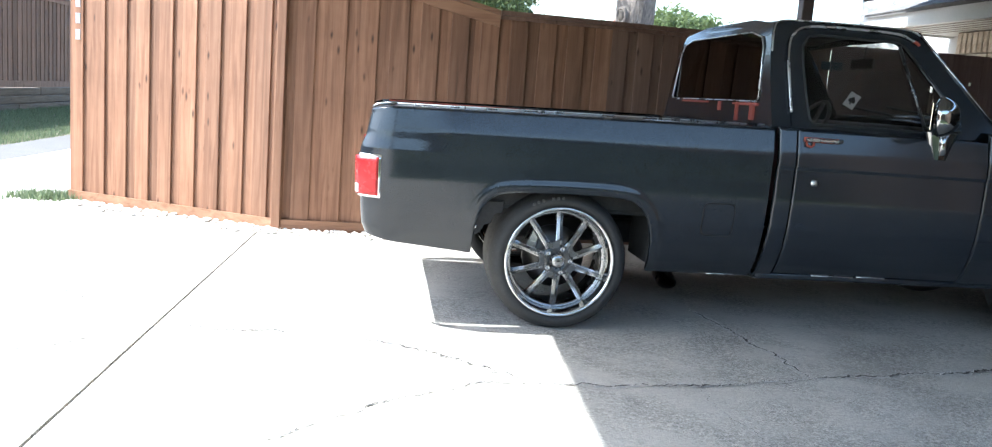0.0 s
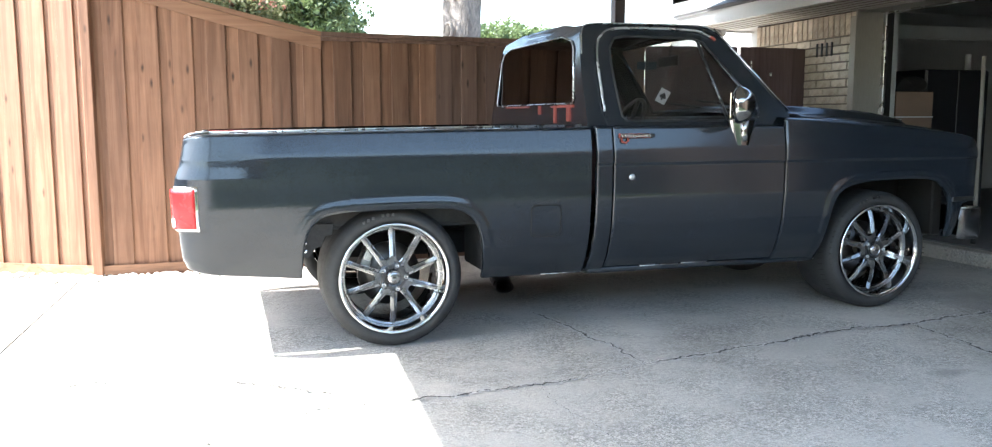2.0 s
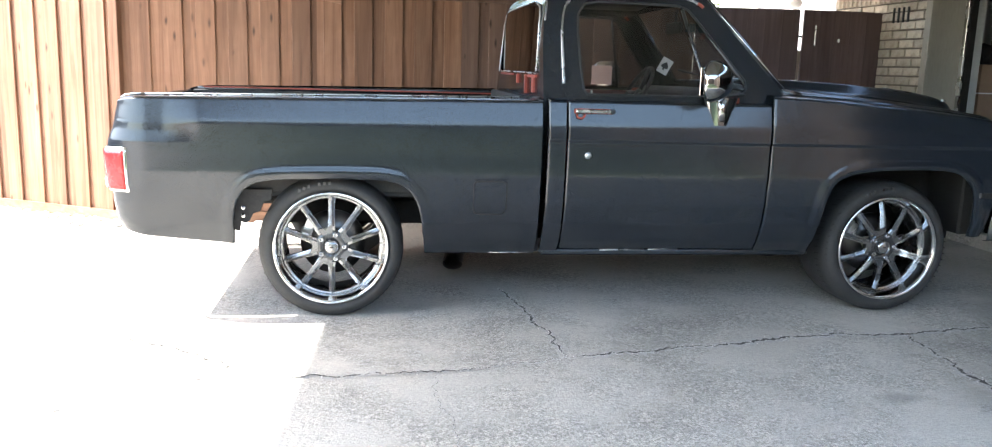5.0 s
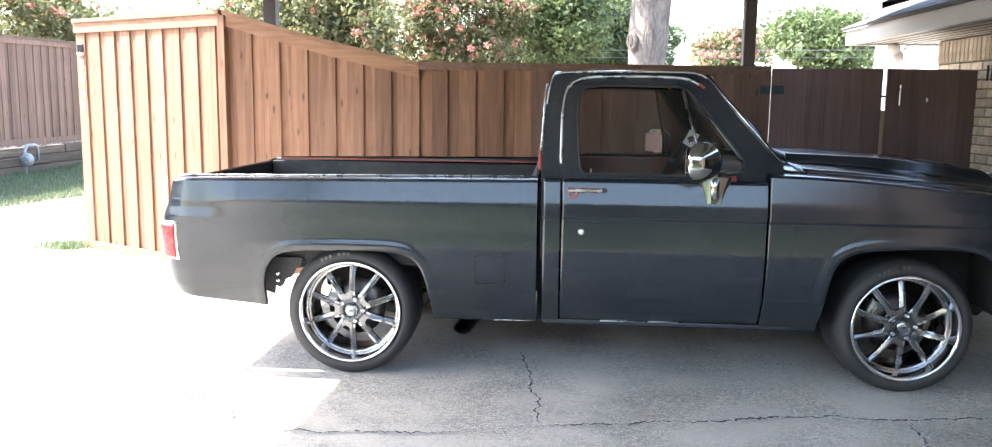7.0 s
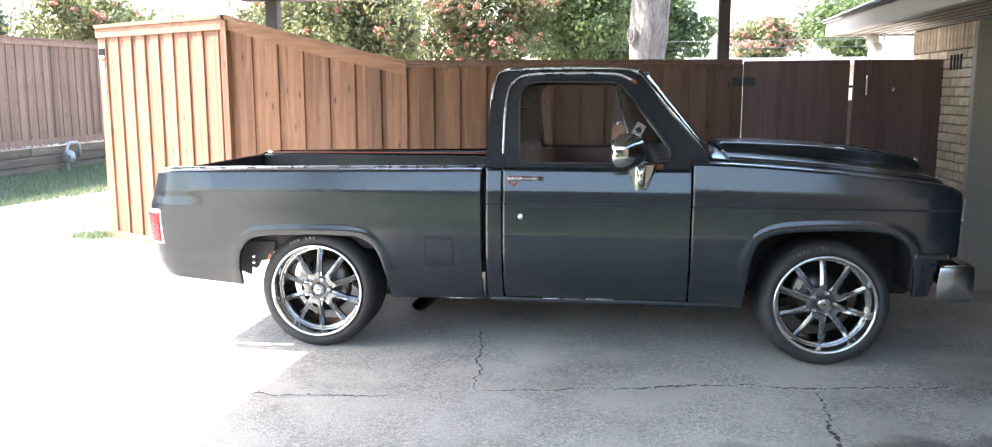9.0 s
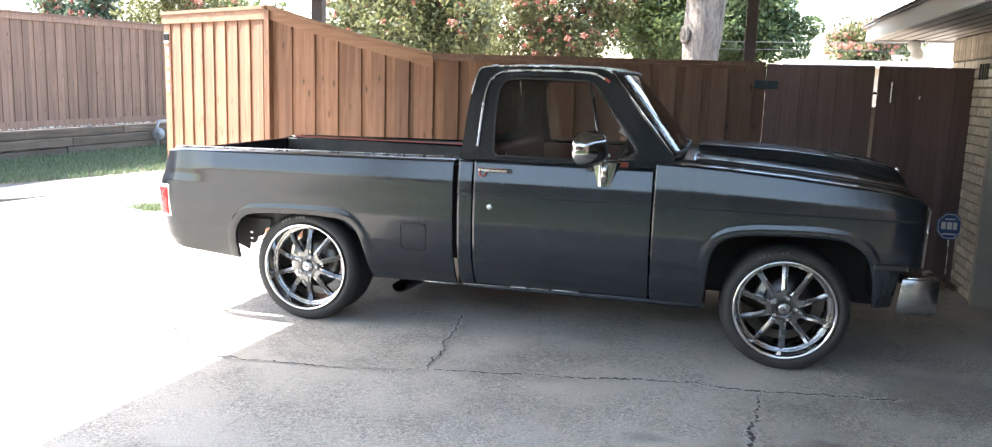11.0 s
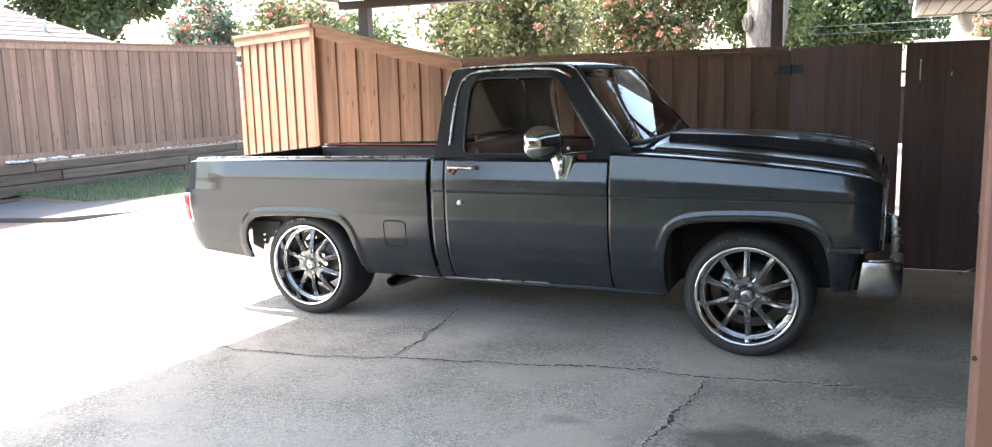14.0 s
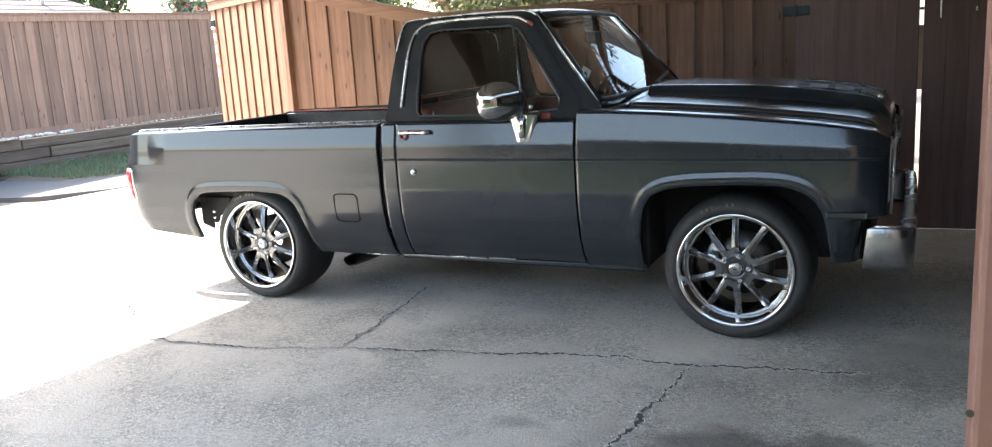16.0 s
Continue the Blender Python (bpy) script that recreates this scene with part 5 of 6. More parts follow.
def fence_run(name, a, b, top, material, trim_material, label, drop=0.045, pitch=0.235, front_w=0.142, base=0.0, kick=0.15, trim=0.095, cap=0.035, seed=0, first=0.0):
    """Board-on-board fence from a to b (plan); top(s) gives the height s metres along. The front looks to the run's right-hand side."""
    rng = random.Random(seed)
    a, b = Vector((*a, 0)), Vector((*b, 0))
    d = b - a
    length = d.length
    d.normalize()
    ang = math.atan2(d.y, d.x)
    out = Vector((d.y, -d.x, 0))
    f = thing(name, (a + b) / 2 + Vector((0, 0, base)), label, "fence", kind="structure")
    inv = world_of(f).inverted()

    def place(me, s, off, z, nm):
        o = new(nm, me)
        o.parent = f
        o.matrix_parent_inverse = inv
        p = a + d * s + out * off
        o.matrix_basis = Matrix.Translation((p.x, p.y, z)) @ Matrix.Rotation(ang + radians(rng.uniform(-0.35, 0.35)), 4, "Z")
        if not me.materials:
            me.materials.append(material)
    n = max(1, round(length / pitch))
    step = length / n
    for k in range(n):
        s = (k + 0.5) * step
        slope = top(min(length, s + 0.05)) - top(max(0, s - 0.05))
        h = top(s) - base - drop
        sf = s - step / 2 + front_w / 2 + 0.002 + first
        place(board_mesh("board", front_w, top(sf) - base - drop, 0.016, slope * 1.4), sf, 0.017, base, "board")
        sb = s + front_w / 2 + first - (step if s + front_w / 2 + first > length else 0.0)
        place(board_mesh("board", step - front_w + 0.04, top(min(length, sb)) - base - drop, 0.016, slope), sb, 0.0, base, "board")
    if first > 0:
        place(board_mesh("board", first + 0.05, top(first / 2) - base - drop, 0.016), first / 2 + 0.012, -0.001, base, "board")
        place(board_mesh("board", 0.06, top(length) - base - drop, 0.016), length - 0.03, -0.002, base, "board")
    segs = 12
    for nm, lo, hi, o0, o1 in (("top_trim", -trim, -0.002, 0.0255, 0.045), ("fence_cap", 0.0, cap, -0.05, 0.062)):
        rows = []
        bm = bmesh.new()
        for k in range(segs + 1):
            s = length * k / segs
            p = a + d * s
            z = top(s)
            rows.append([bm.verts.new((*(p + out * o).xy, z + zz)) for o, zz in ((o0, lo), (o1, lo), (o1, hi), (o0, hi))])
        for A, B in zip(rows, rows[1:]):
            for j in range(4):
                bm.faces.new((A[j], A[(j + 1) % 4], B[(j + 1) % 4], B[j]))
        bm.faces.new(rows[0])
        bm.faces.new(rows[-1][::-1])
        bmesh.ops.recalc_face_normals(bm, faces=bm.faces[:])
        part(nm, bm, trim_material, f)
    if kick:
        rows = []
        bm = bmesh.new()
        for s in (0.0, length):
            p = a + d * s
            rows.append([bm.verts.new((*(p + out * o).xy, base + zz)) for o, zz in ((0.0255, -0.02), (0.043, -0.02), (0.043, kick * 0.55), (0.0255, kick * 0.55))])
        for j in range(4):
            bm.faces.new((rows[0][j], rows[0][(j + 1) % 4], rows[1][(j + 1) % 4], rows[1][j]))
        bm.faces.new(rows[0])
        bm.faces.new(rows[1][::-1])
        bmesh.ops.recalc_face_normals(bm, faces=bm.faces[:])
        part("kick_board", bm, trim_material, f)
    # rails behind the boards
    for z in (0.35, 1.0, 1.6):
        bm = bm_box((0, 0.012, z - 0.045), (length, 0.05, z + 0.045), 0.003)
        bmesh.ops.transform(bm, matrix=Matrix.Translation(a) @ Matrix.Rotation(ang, 4, "Z"), verts=bm.verts[:])
        part("rail", bm, trim_material, f)
    return f


CORNER, KINK, FAR_END = (-1.72, 2.615), (-0.06, 2.665), (2.888, 2.962)
END = (-3.60, 3.635)
fence_run("fence_angled", END, CORNER, lambda s: 2.215, M["cedar"], M["cedar_x"], "tall cedar board fence, sunlit, splayed toward the alley", pitch=0.237, seed=1)
L1 = math.dist(CORNER, KINK)
fence_run("fence_sloping", CORNER, KINK, lambda s: 2.215 - 0.415 * (s / L1) - 0.02 * math.sin(math.pi * s / L1), M["cedar"], M["cedar_x"], "cedar board fence stepping down in height", seed=2, first=0.095)
MIDWAY = tuple(Vector(KINK).lerp(Vector(FAR_END), 0.32))
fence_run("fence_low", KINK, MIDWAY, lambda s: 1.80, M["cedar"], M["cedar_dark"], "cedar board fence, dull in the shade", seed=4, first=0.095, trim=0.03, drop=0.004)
fence_run("fence_back", MIDWAY, FAR_END, lambda s: 1.80, M["cedar_dark"], M["cedar_dark"], "dark stained board fence, carport shade partly in its colour", seed=3, trim=0.03, drop=0.004)
corner_board = bm_box((-0.035, -0.03, 0), (0.035, 0.03, 2.20), 0.004)
bmesh.ops.transform(corner_board, matrix=Matrix.Translation((-1.724, 2.585, 0)) @ Matrix.Rotation(radians(-14), 4, "Z"), verts=corner_board.verts[:])
tagged(part("fence_corner_post", corner_board, M["cedar"]), "cedar corner board where the fence turns", "fence post", kind="structure")
lampb = bm_box((-3.57, 3.545, 1.93), (-3.50, 3.60, 2.02), 0.01)
fl = tagged(part("fence_lamp", lampb, M["seal"]), "small black solar lamp fixed to the fence end", "lamp")
part("lamp_glass", bm_box((-3.565, 3.535, 1.905), (-3.505, 3.59, 1.932), 0.004), M["lamp_white"], fl)
dd = (Vector(CORNER) - Vector(END)).normalized()
oo = Vector((dd.y, -dd.x))
p = Vector(END) + dd * 0.10 + oo * 0.036
nums = thing("fence_number", (p.x, p.y, 1.5), "four small pale bars fixed down the fence end", "sign")
for k in range(4):
    z = 1.78 - k * 0.135
    part("bar", bm_box((p.x - 0.018, p.y - 0.004, z), (p.x + 0.018, p.y + 0.004, z + 0.085)), M["sign_white"], nums)


def gate_leaf(x0, y0, x1, y1, label, n):
    a, b = Vector((x0, y0, 0)), Vector((x1, y1, 0))
    d = (b - a)
    length = d.length
    d.normalize()
    ang = math.atan2(d.y, d.x)
    g = thing("gate", (a + b) / 2, label, "gate", kind="structure")
    inv = world_of(g).inverted()
    w = length / n
    me = board_mesh("board", w + 0.001, 1.80, 0.018)
    me.materials.append(M["gate_wood"])
    for k in range(n):
        o = new("board", me)
        o.parent, o.matrix_parent_inverse = g, inv
        p = a + d * (k + 0.5) * w
        o.matrix_basis = Matrix.Translation((p.x, p.y, 0.012)) @ Matrix.Rotation(ang, 4, "Z")
    bm = bm_box((0.004, 0.0095, 0.0), (length - 0.004, 0.018, 1.82))
    bmesh.ops.transform(bm, matrix=Matrix.Translation(a) @ Matrix.Rotation(ang, 4, "Z"), verts=bm.verts[:])
    part("backing", bm, M["gate_wood"], g)
    for z in (0.4, 1.45):
        bm = bm_box((0.02, 0.020, z - 0.045), (length - 0.02, 0.05, z + 0.045), 0.003)
        bmesh.ops.transform(bm, matrix=Matrix.Translation(a) @ Matrix.Rotation(ang, 4, "Z"), verts=bm.verts[:])
        part("gate_rail", bm, M["gate_wood"], g)
    return g


near_gate = gate_leaf(2.910, 2.946, 3.764, 2.775, "dark brown board gate leaf, closed", 6)
gate_leaf(3.794, 2.765, 4.522, 2.800, "dark brown board gate leaf beside the brick wall, closed", 5)
tagged(part("gate_catch", bm_box((3.745, 2.80, 1.585), (3.812, 2.815, 1.605), 0.003), M["gunmetal"]), "dark steel catch bridging the gap between the gates", "latch")
tagged(part("gate_latch", bm_box((3.895, 2.738, 1.52), (3.905, 2.755, 1.69), 0.003), M["brushed"]), "thin steel pull on the dark gate", "latch")
gl_ = part("hinge", bm_tube([(2.912, 2.918, 1.595), (2.912, 2.918, 1.685)], 0.008, 8), M["teal"], near_gate, "dark teal strap hinge", True)
for x0, y0 in ((2.815, 2.922), (2.925, 2.914)):
    part("hinge_leaf", bm_box((x0, y0, 1.605), (x0 + 0.085, y0 + 0.006, 1.675), 0.003), M["teal"], gl_)
tagged(part("gate_bolt", bm_box((4.115, 2.748, 1.555), (4.127, 2.768, 1.585), 0.003), M["brushed"]), "small bright bolt head on the dark gate", "bolt")
tagged(part("gate_strip", bm_box((3.742, 2.822, 1.02), (3.850, 2.842, 1.48), 0.003), M["pale_timber"]), "pale timber strip nailed behind the gap between the gates", "strip", kind="structure")

# left alley: timber retaining wall with an old fence above
LX = -8.45
tw = thing("retaining_wall", (LX, 8, 0.1), "low weathered timber retaining wall with a ragged top", "retaining wall", kind="structure")
rng = random.Random(5)
for row in range(4):
    y = -6.0 + rng.uniform(0, 1)
    while y < 30:
        ln = rng.uniform(2.0, 2.9)
        z = -0.065 + row * 0.165
        bm = bm_box((LX - 0.02 + rng.uniform(-0.02, 0.02), y, z), (LX + 0.14 + rng.uniform(-0.02, 0.02) - row * 0.02, y + ln - 0.012, z + 0.155 + rng.uniform(-0.012, 0.004)), 0.012)
        part("timber", bm, M["timber"], tw)
        y += ln
fence_run("fence_alley", (LX - 0.02, -6), (LX - 0.02, 30), lambda s: 2.28 + 0.013 * s, M["old_fence"], M["old_fence"], "older brown board fence across the alley", pitch=0.24, base=0.605, kick=0.22, seed=7)
part("backing", bm_box((LX - 0.03, -5.8, -0.02), (LX + 0.035, 29.8, 0.575)), M["timber"], tw)
rub = bmesh.new()
rng = random.Random(11)
for k in range(190):
    y, s = (rng.uniform(3.9, 5.25), rng.uniform(0.018, 0.042)) if k < 60 else (rng.uniform(5.5, 12), rng.uniform(0.008, 0.022))
    x = LX + rng.uniform(0.03, 0.11)
    bmesh.ops.create_icosphere(rub, subdivisions=1, radius=s, matrix=Matrix.Translation((x, y, 0.60 + s * 0.5)) @ Matrix.Diagonal((1, rng.uniform(0.8, 1.6), 0.7, 1)))
tagged(part("rubble", rub, M["stone"]), "pale stones lying on the timber wall", "stones", kind="stuff")


def blades(name, area, n, h, seed, label, lift=lambda x, y: 0.0):
    rng = random.Random(seed)
    V, F = [], []
    for _ in range(n):
        x, y = area(rng)
        a = rng.uniform(0, math.tau)
        hh = h * rng.uniform(0.5, 1.3)
        w = 0.007 * rng.uniform(0.7, 1.6)
        lx, ly = rng.uniform(-0.5, 0.5) * hh, rng.uniform(-0.5, 0.5) * hh
        z = lift(x, y)
        i = len(V)
        V += [(x - w * math.cos(a), y - w * math.sin(a), z), (x + w * math.cos(a), y + w * math.sin(a), z), (x + lx, y + ly, z + hh)]
        F.append((i, i + 1, i + 2))
    me = bpy.data.meshes.new(name)
    me.from_pydata(V, [], F)
    return tagged(link_mesh(name, me, M["grass"]), label, "grass", kind="stuff")


def verge_area(r):
    y = r.uniform(3.95, 22) if r.random() < 0.75 else r.uniform(22, 45)
    edge = float(np.interp(y, [3.95, 4.05, 4.5, 5.46, 8.0, 60], [-8.3, -6.97, -6.64, -6.42, -5.93, -5.93]))
    return r.uniform(LX + 0.12, edge), y


def verge_lift(x, y):
    return 0.012 + 0.05 * max(0.0, -6.2 - x)


blades("grass", verge_area, 52000, 0.075, 21, "dry green grass on the alley verge", verge_lift)
blades("weeds", lambda r: (-3.80 + r.gauss(0, 0.14), 3.60 + r.gauss(0, 0.09)), 700, 0.07, 22, "tuft of grass at the fence end", lambda x, y: 0.0)

# stones along the fence foot
gr = bmesh.new()
rng = random.Random(31)
for k in range(420):
    s = rng.uniform(0.0, 1.0)
    if s < 0.72:
        t = s / 0.72
        x, y = -3.6 + 1.9 * t, 3.55 - 0.95 * t - abs(rng.gauss(0, 0.16))
    else:
        t = (s - 0.72) / 0.28
        x, y = -1.7 + 1.2 * t, 2.58 - abs(rng.gauss(0, 0.10))
    rad = rng.uniform(0.008, 0.030)
    bmesh.ops.create_icosphere(gr, subdivisions=1, radius=rad, matrix=Matrix.Translation((x, y, rad * 0.3)) @ Matrix.Rotation(rng.uniform(0, 3), 4, "Z") @ Matrix.Diagonal((1, rng.uniform(0.6, 1.4), 0.6, 1)))
tagged(part("gravel", gr, M["stone"]), "broken pale stones along the fence foot", "gravel", kind="stuff")

# gas riser against the timber wall
gp = thing("gas_riser", (-8.2, 9.9, 0.1), "grey gas riser pipe with a valve by the timber wall", "pipe")
part("riser", bm_tube([(-8.2, 9.75, 0.05), (-8.2, 9.75, 0.55), (-8.2, 9.82, 0.63), (-8.2, 10.05, 0.63), (-8.2, 10.12, 0.57), (-8.2, 10.12, 0.35)], 0.03, 8), M["pipe"], gp, "", True)
part("regulator", bm_lathe([(-0.05, 0.05), (-0.03, 0.12), (0.03, 0.12), (0.05, 0.05)], 16, (-8.17, 9.75, 0.38)), M["pipe"], gp, "", True)

# ---- carport ----
def eave_x(y):
    return -2.180 + 0.058 * min(0.0, y + 0.2)


eave_bits = bmesh.new()
for k in range(30):
    y = -3.2 + k * 0.22
    bm_box((eave_x(y) - 0.03, y, 2.765), (eave_x(y) + 0.005, y + 0.12, 2.79), 0.0, 1, eave_bits)
tagged(part("roof_shingles", eave_bits, M["shingle"]), "ragged shingle ends along the carport edge", "roof", kind="stuff")
roof_slab = part("carport_roof", bm_prism([(eave_x(-3.25), -3.25), (4.0, -3.25), (4.0, 3.40), (eave_x(3.4), 3.40), (eave_x(-0.2), -0.2)], "z", 2.70, 2.80, 0.01), M["ceil"])
tagged(roof_slab, "flat carport roof over the parked truck", "roof", kind="structure")
eave_bits = thing("carport_shingles", (-2.1, 0, 2.6), "ragged shingle edge along the carport roof", "roof edge", kind="structure")
rng = random.Random(41)
sme = bpy.data.meshes.new("shingle")
sb_ = bm_box((-0.05, -0.15, 0), (0.05, 0.15, 0.012), 0.002)
sb_.to_mesh(sme)
sb_.free()
sme.materials.append(M["shingle"])
for k in range(22):
    o = new("shingle", sme)
    o.parent, o.matrix_parent_inverse = eave_bits, world_of(eave_bits).inverted()
    o.matrix_basis = Matrix.Translation((eave_x(-3.1 + k * 0.305) + rng.uniform(-0.02, 0.012), -3.1 + k * 0.305, 2.801))
for k in range(10):
    x0 = -1.95 + k * 0.64
    tagged(part("rafter", bm_box((x0, -3.2, 2.52), (x0 + 0.045, 3.38, 2.70), 0.004), M["jamb"]), "timber rafter under the carport roof", "rafter", "carport rafters", "structure")
tagged(part("carport_front_beam", bm_box((-2.0, -3.09, 2.41), (4.0, -2.95, 2.52), 0.006), M["post_brown"]), "timber beam along the open front of the carport", "beam", kind="structure")
tagged(part("carport_beam", bm_box((-1.85, 3.235, 2.435), (4.05, 3.375, 2.52), 0.006), M["post_dark"]), "dark steel beam along the back of the carport", "beam", kind="structure")
tagged(part("carport_post", bm_box((2.708, 3.175, 0), (2.812, 3.28, 2.435), 0.006), M["post_dark"]), "dark square carport post behind the fence", "post", "carport posts", "structure")
tagged(part("carport_post", bm_box((-1.602, 3.24, 0), (-1.486, 3.36, 2.435), 0.006), M["post_dark"]), "dark square post rising behind the tall fence", "post", "carport posts", "structure")
np_ = tagged(part("porch_post", bm_box((3.837, -3.085, 0), (3.943, -2.979, 2.41), 0.008, 2), M["post_brown"]), "red-brown painted timber post under the eave", "post", kind="structure")
part("nail_head", bm_lathe([(-0.002, 0.0), (-0.002, 0.005), (0.0, 0.005)], 8, (3.835, -3.085, 1.02)), M["gunmetal"], np_)
for cx, cz, cw, ch in ((3.930, 0.545, 0.003, 0.0025), (3.90, 0.41, 0.0015, 0.0015)):
    part("paint_chip", bm_box((cx - cw, -3.0868, cz - ch), (cx + cw, -3.0845, cz + ch)), M["sign_white"], np_, "pale paint chip")

# unseen wall added behind the walk, to be mirrored in paint and windshield
tagged(part("wall_opposite", bm_box((-5, -13.2, 0), (16, -13.0, 3.0)), M["far_brick"]), "plain unseen brown wall added across the drive for a dark reflection", "wall", kind="structure")

# ---- house: brick wall, garage opening, eave ----
WX = 4.53
core = part("wall_brick", bm_box((WX + 0.012, 2.105, 0.0), (WX + 0.25, 3.62, 2.10)), M["mortar"])
tagged(core, "cream brick house wall with a soldier course on top", "wall", kind="structure")
bw, bh, gap = 0.193, 0.061, 0.014
brick_meshes = []
for var in range(4):
    for wdt in (bw, bw / 2 - gap / 2):
        b = bm_box((-0.012, -wdt / 2, -bh / 2), (0.03, wdt / 2, bh / 2), 0.004)
        rb = random.Random(100 + var)
        for v in b.verts:
            v.co += Vector((rb.uniform(-0.002, 0.001), rb.uniform(-0.002, 0.002), rb.uniform(-0.002, 0.002)))
        me = bpy.data.meshes.new("brick")
        b.to_mesh(me)
        b.free()
        me.materials.append(M["brick"])
        brick_meshes.append(me)
sold = []
for var in range(2):
    b = bm_box((-0.012, -bh / 2, -bw / 2), (0.03, bh / 2, bw / 2), 0.004)
    me = bpy.data.meshes.new("brick")
    b.to_mesh(me)
    b.free()
    me.materials.append(M["brick"])
    sold.append(me)
rng = random.Random(51)


def lay(me, y, z):
    o = new("brick", me)
    o.parent = core
    o.matrix_basis = Matrix.Translation((WX + rng.uniform(-0.002, 0.002), y, z)) @ Matrix.Rotation(radians(rng.uniform(-0.5, 0.5)), 4, "X")


courses = 25
for c in range(courses):
    z = 0.02 + bh / 2 + c * (bh + gap)
    y = 2.105 + (bw / 2 if c % 2 == 0 else (bw / 2 - gap / 2) / 2)
    if c % 2:
        lay(brick_meshes[1 + 2 * rng.randrange(4)], y, z)
        y += (bw / 2 - gap / 2) / 2 + gap + bw / 2
    while y + bw / 2 < 3.63:
        lay(brick_meshes[2 * rng.randrange(4)], y, z)
        y += bw + gap
zs = 0.02 + courses * (bh + gap) + bw / 2
y = 2.105 + bh / 2
while y + bh / 2 < 3.63:
    lay(sold[rng.randrange(2)], y, zs)
    y += bh + gap
bars = thing("house_number", (WX - 0.02, 2.5, 1.785), "row of four thin black bars on the brick", "sign")
for k in range(4):
    part("bar", bm_box((WX - 0.026, 2.60 - k * 0.068, 1.725), (WX - 0.012, 2.617 - k * 0.068, 1.848), 0.002), M["black_plain"], bars)
tagged(part("garage_jamb", bm_box((WX - 0.02, 2.085, 0), (4.79, 2.104, 2.12), 0.003), M["jamb"]), "tan painted door jamb beside the brick", "trim", kind="structure")
tagged(part("door_casing", bm_box((WX - 0.028, 2.086, 0), (WX - 0.004, 2.16, 2.05), 0.003), M["jamb"]), "tan corner casing of the garage opening", "trim", kind="structure")
trk = thing("garage_door_track", (4.80, 2.06, 0), "pale steel garage door track", "door track")
part("track_rail", bm_box((4.785, 2.045, 0.02), (4.80, 2.083, 2.07), 0.002), M["brushed"], trk)
# Dark strip modelled as the shadow beside the track.
part("track_shadow", bm_box((4.80, 2.03, 0.0), (4.86, 2.083, 2.08), 0.002), M["under"], trk)
tagged(part("garage_door_seal", bm_box((4.765, -3.1, 2.068), (4.79, 2.04, 2.0835), 0.003), M["brushed"]), "pale bottom edge of the raised garage door", "trim", kind="structure")
for z in (0.5, 1.2):
    part("track_bracket", bm_box((4.775, 2.035, z), (4.80, 2.083, z + 0.05), 0.002), M["brushed"], trk)
tagged(part("garage_header", bm_box((WX, -3.2, 2.085), (4.95, 2.085, 2.62)), M["jamb"]), "tan header above the garage opening", "trim", kind="structure")
gw = part("wall_garage", bm_box((10.8, -4.4, 0), (11.0, 5.9, 2.7)), M["garage"])
tagged(gw, "dim wallboard at the back of the garage", "wall", kind="structure")
tagged(part("wall_garage_side", bm_box((4.79, 5.7, 0), (10.8, 5.9, 2.7)), M["garage"]), "dim side wall of the garage", "wall", kind="structure")
tagged(part("wall_garage_near", bm_box((4.55, -4.6, 0), (10.8, -4.4, 2.7)), M["garage"]), "dim near wall of the garage", "wall", kind="structure")
tagged(part("wall_front", bm_box((4.79, 2.12, 0), (4.99, 5.7, 2.7)), M["garage"]), "inner face of the garage front wall", "wall", kind="structure")
# Wall out of view, in darker brick to dim its sunlit reflection.
tagged(part("wall_house_near", bm_box((4.55, -12, 0), (4.79, -3.2, 2.7)), M["far_brick"]), "unseen house wall beyond the garage, brown to weaken its reflection", "wall", kind="structure")
tagged(part("garage_ceiling", bm_box((4.79, -4.6, 2.62), (11.0, 5.9, 2.70)), M["garage"]), "dim garage ceiling", "ceiling", kind="structure")
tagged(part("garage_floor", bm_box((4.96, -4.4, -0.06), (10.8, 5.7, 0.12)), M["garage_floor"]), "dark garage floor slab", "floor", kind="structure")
tagged(part("garage_threshold", bm_box((4.82, -3.1, -0.05), (4.96, 2.08, 0.11), 0.012, 2), M["concrete"]), "worn concrete lip at the garage opening", "threshold", kind="structure")

# eave along the house
EX = 3.87
tagged(part("soffit", bm_box((EX + 0.02, -2.9, 2.105), (WX + 0.26, 4.05, 2.125)), M["soffit"]), "tan boarded eave soffit", "soffit", kind="structure")
for k in range(6):
    tagged(part("soffit_batten", bm_box((EX + 0.06 + k * 0.105, -2.9, 2.100), (EX + 0.068 + k * 0.105, 4.05, 2.1055)), M["mortar"]), "dark joint between soffit boards", "trim", kind="structure")
tagged(part("fascia", bm_box((EX - 0.02, -2.9, 2.085), (EX + 0.02, 4.09, 2.235), 0.004), M["fascia"]), "pale painted fascia board", "fascia", kind="structure")
tagged(part("end_fascia", bm_box((EX + 0.02, 4.05, 2.085), (9.0, 4.09, 2.24), 0.004), M["fascia"]), "pale fascia across the roof end", "fascia", kind="structure")
hr = thing("house_roof", (7, 0, 2.25), "grey shingled house roof", "roof", kind="structure")
slope = math.tan(radians(22))
part("roof_deck", bm_prism([(EX - 0.05, 2.235), (9.0, 2.235 + (9.0 - EX) * slope), (9.0, 2.205 + (9.0 - EX) * slope - 0.05), (EX - 0.05, 2.21)], "y", -2.92, 4.10), M["shingle"], hr)
rng = random.Random(61)
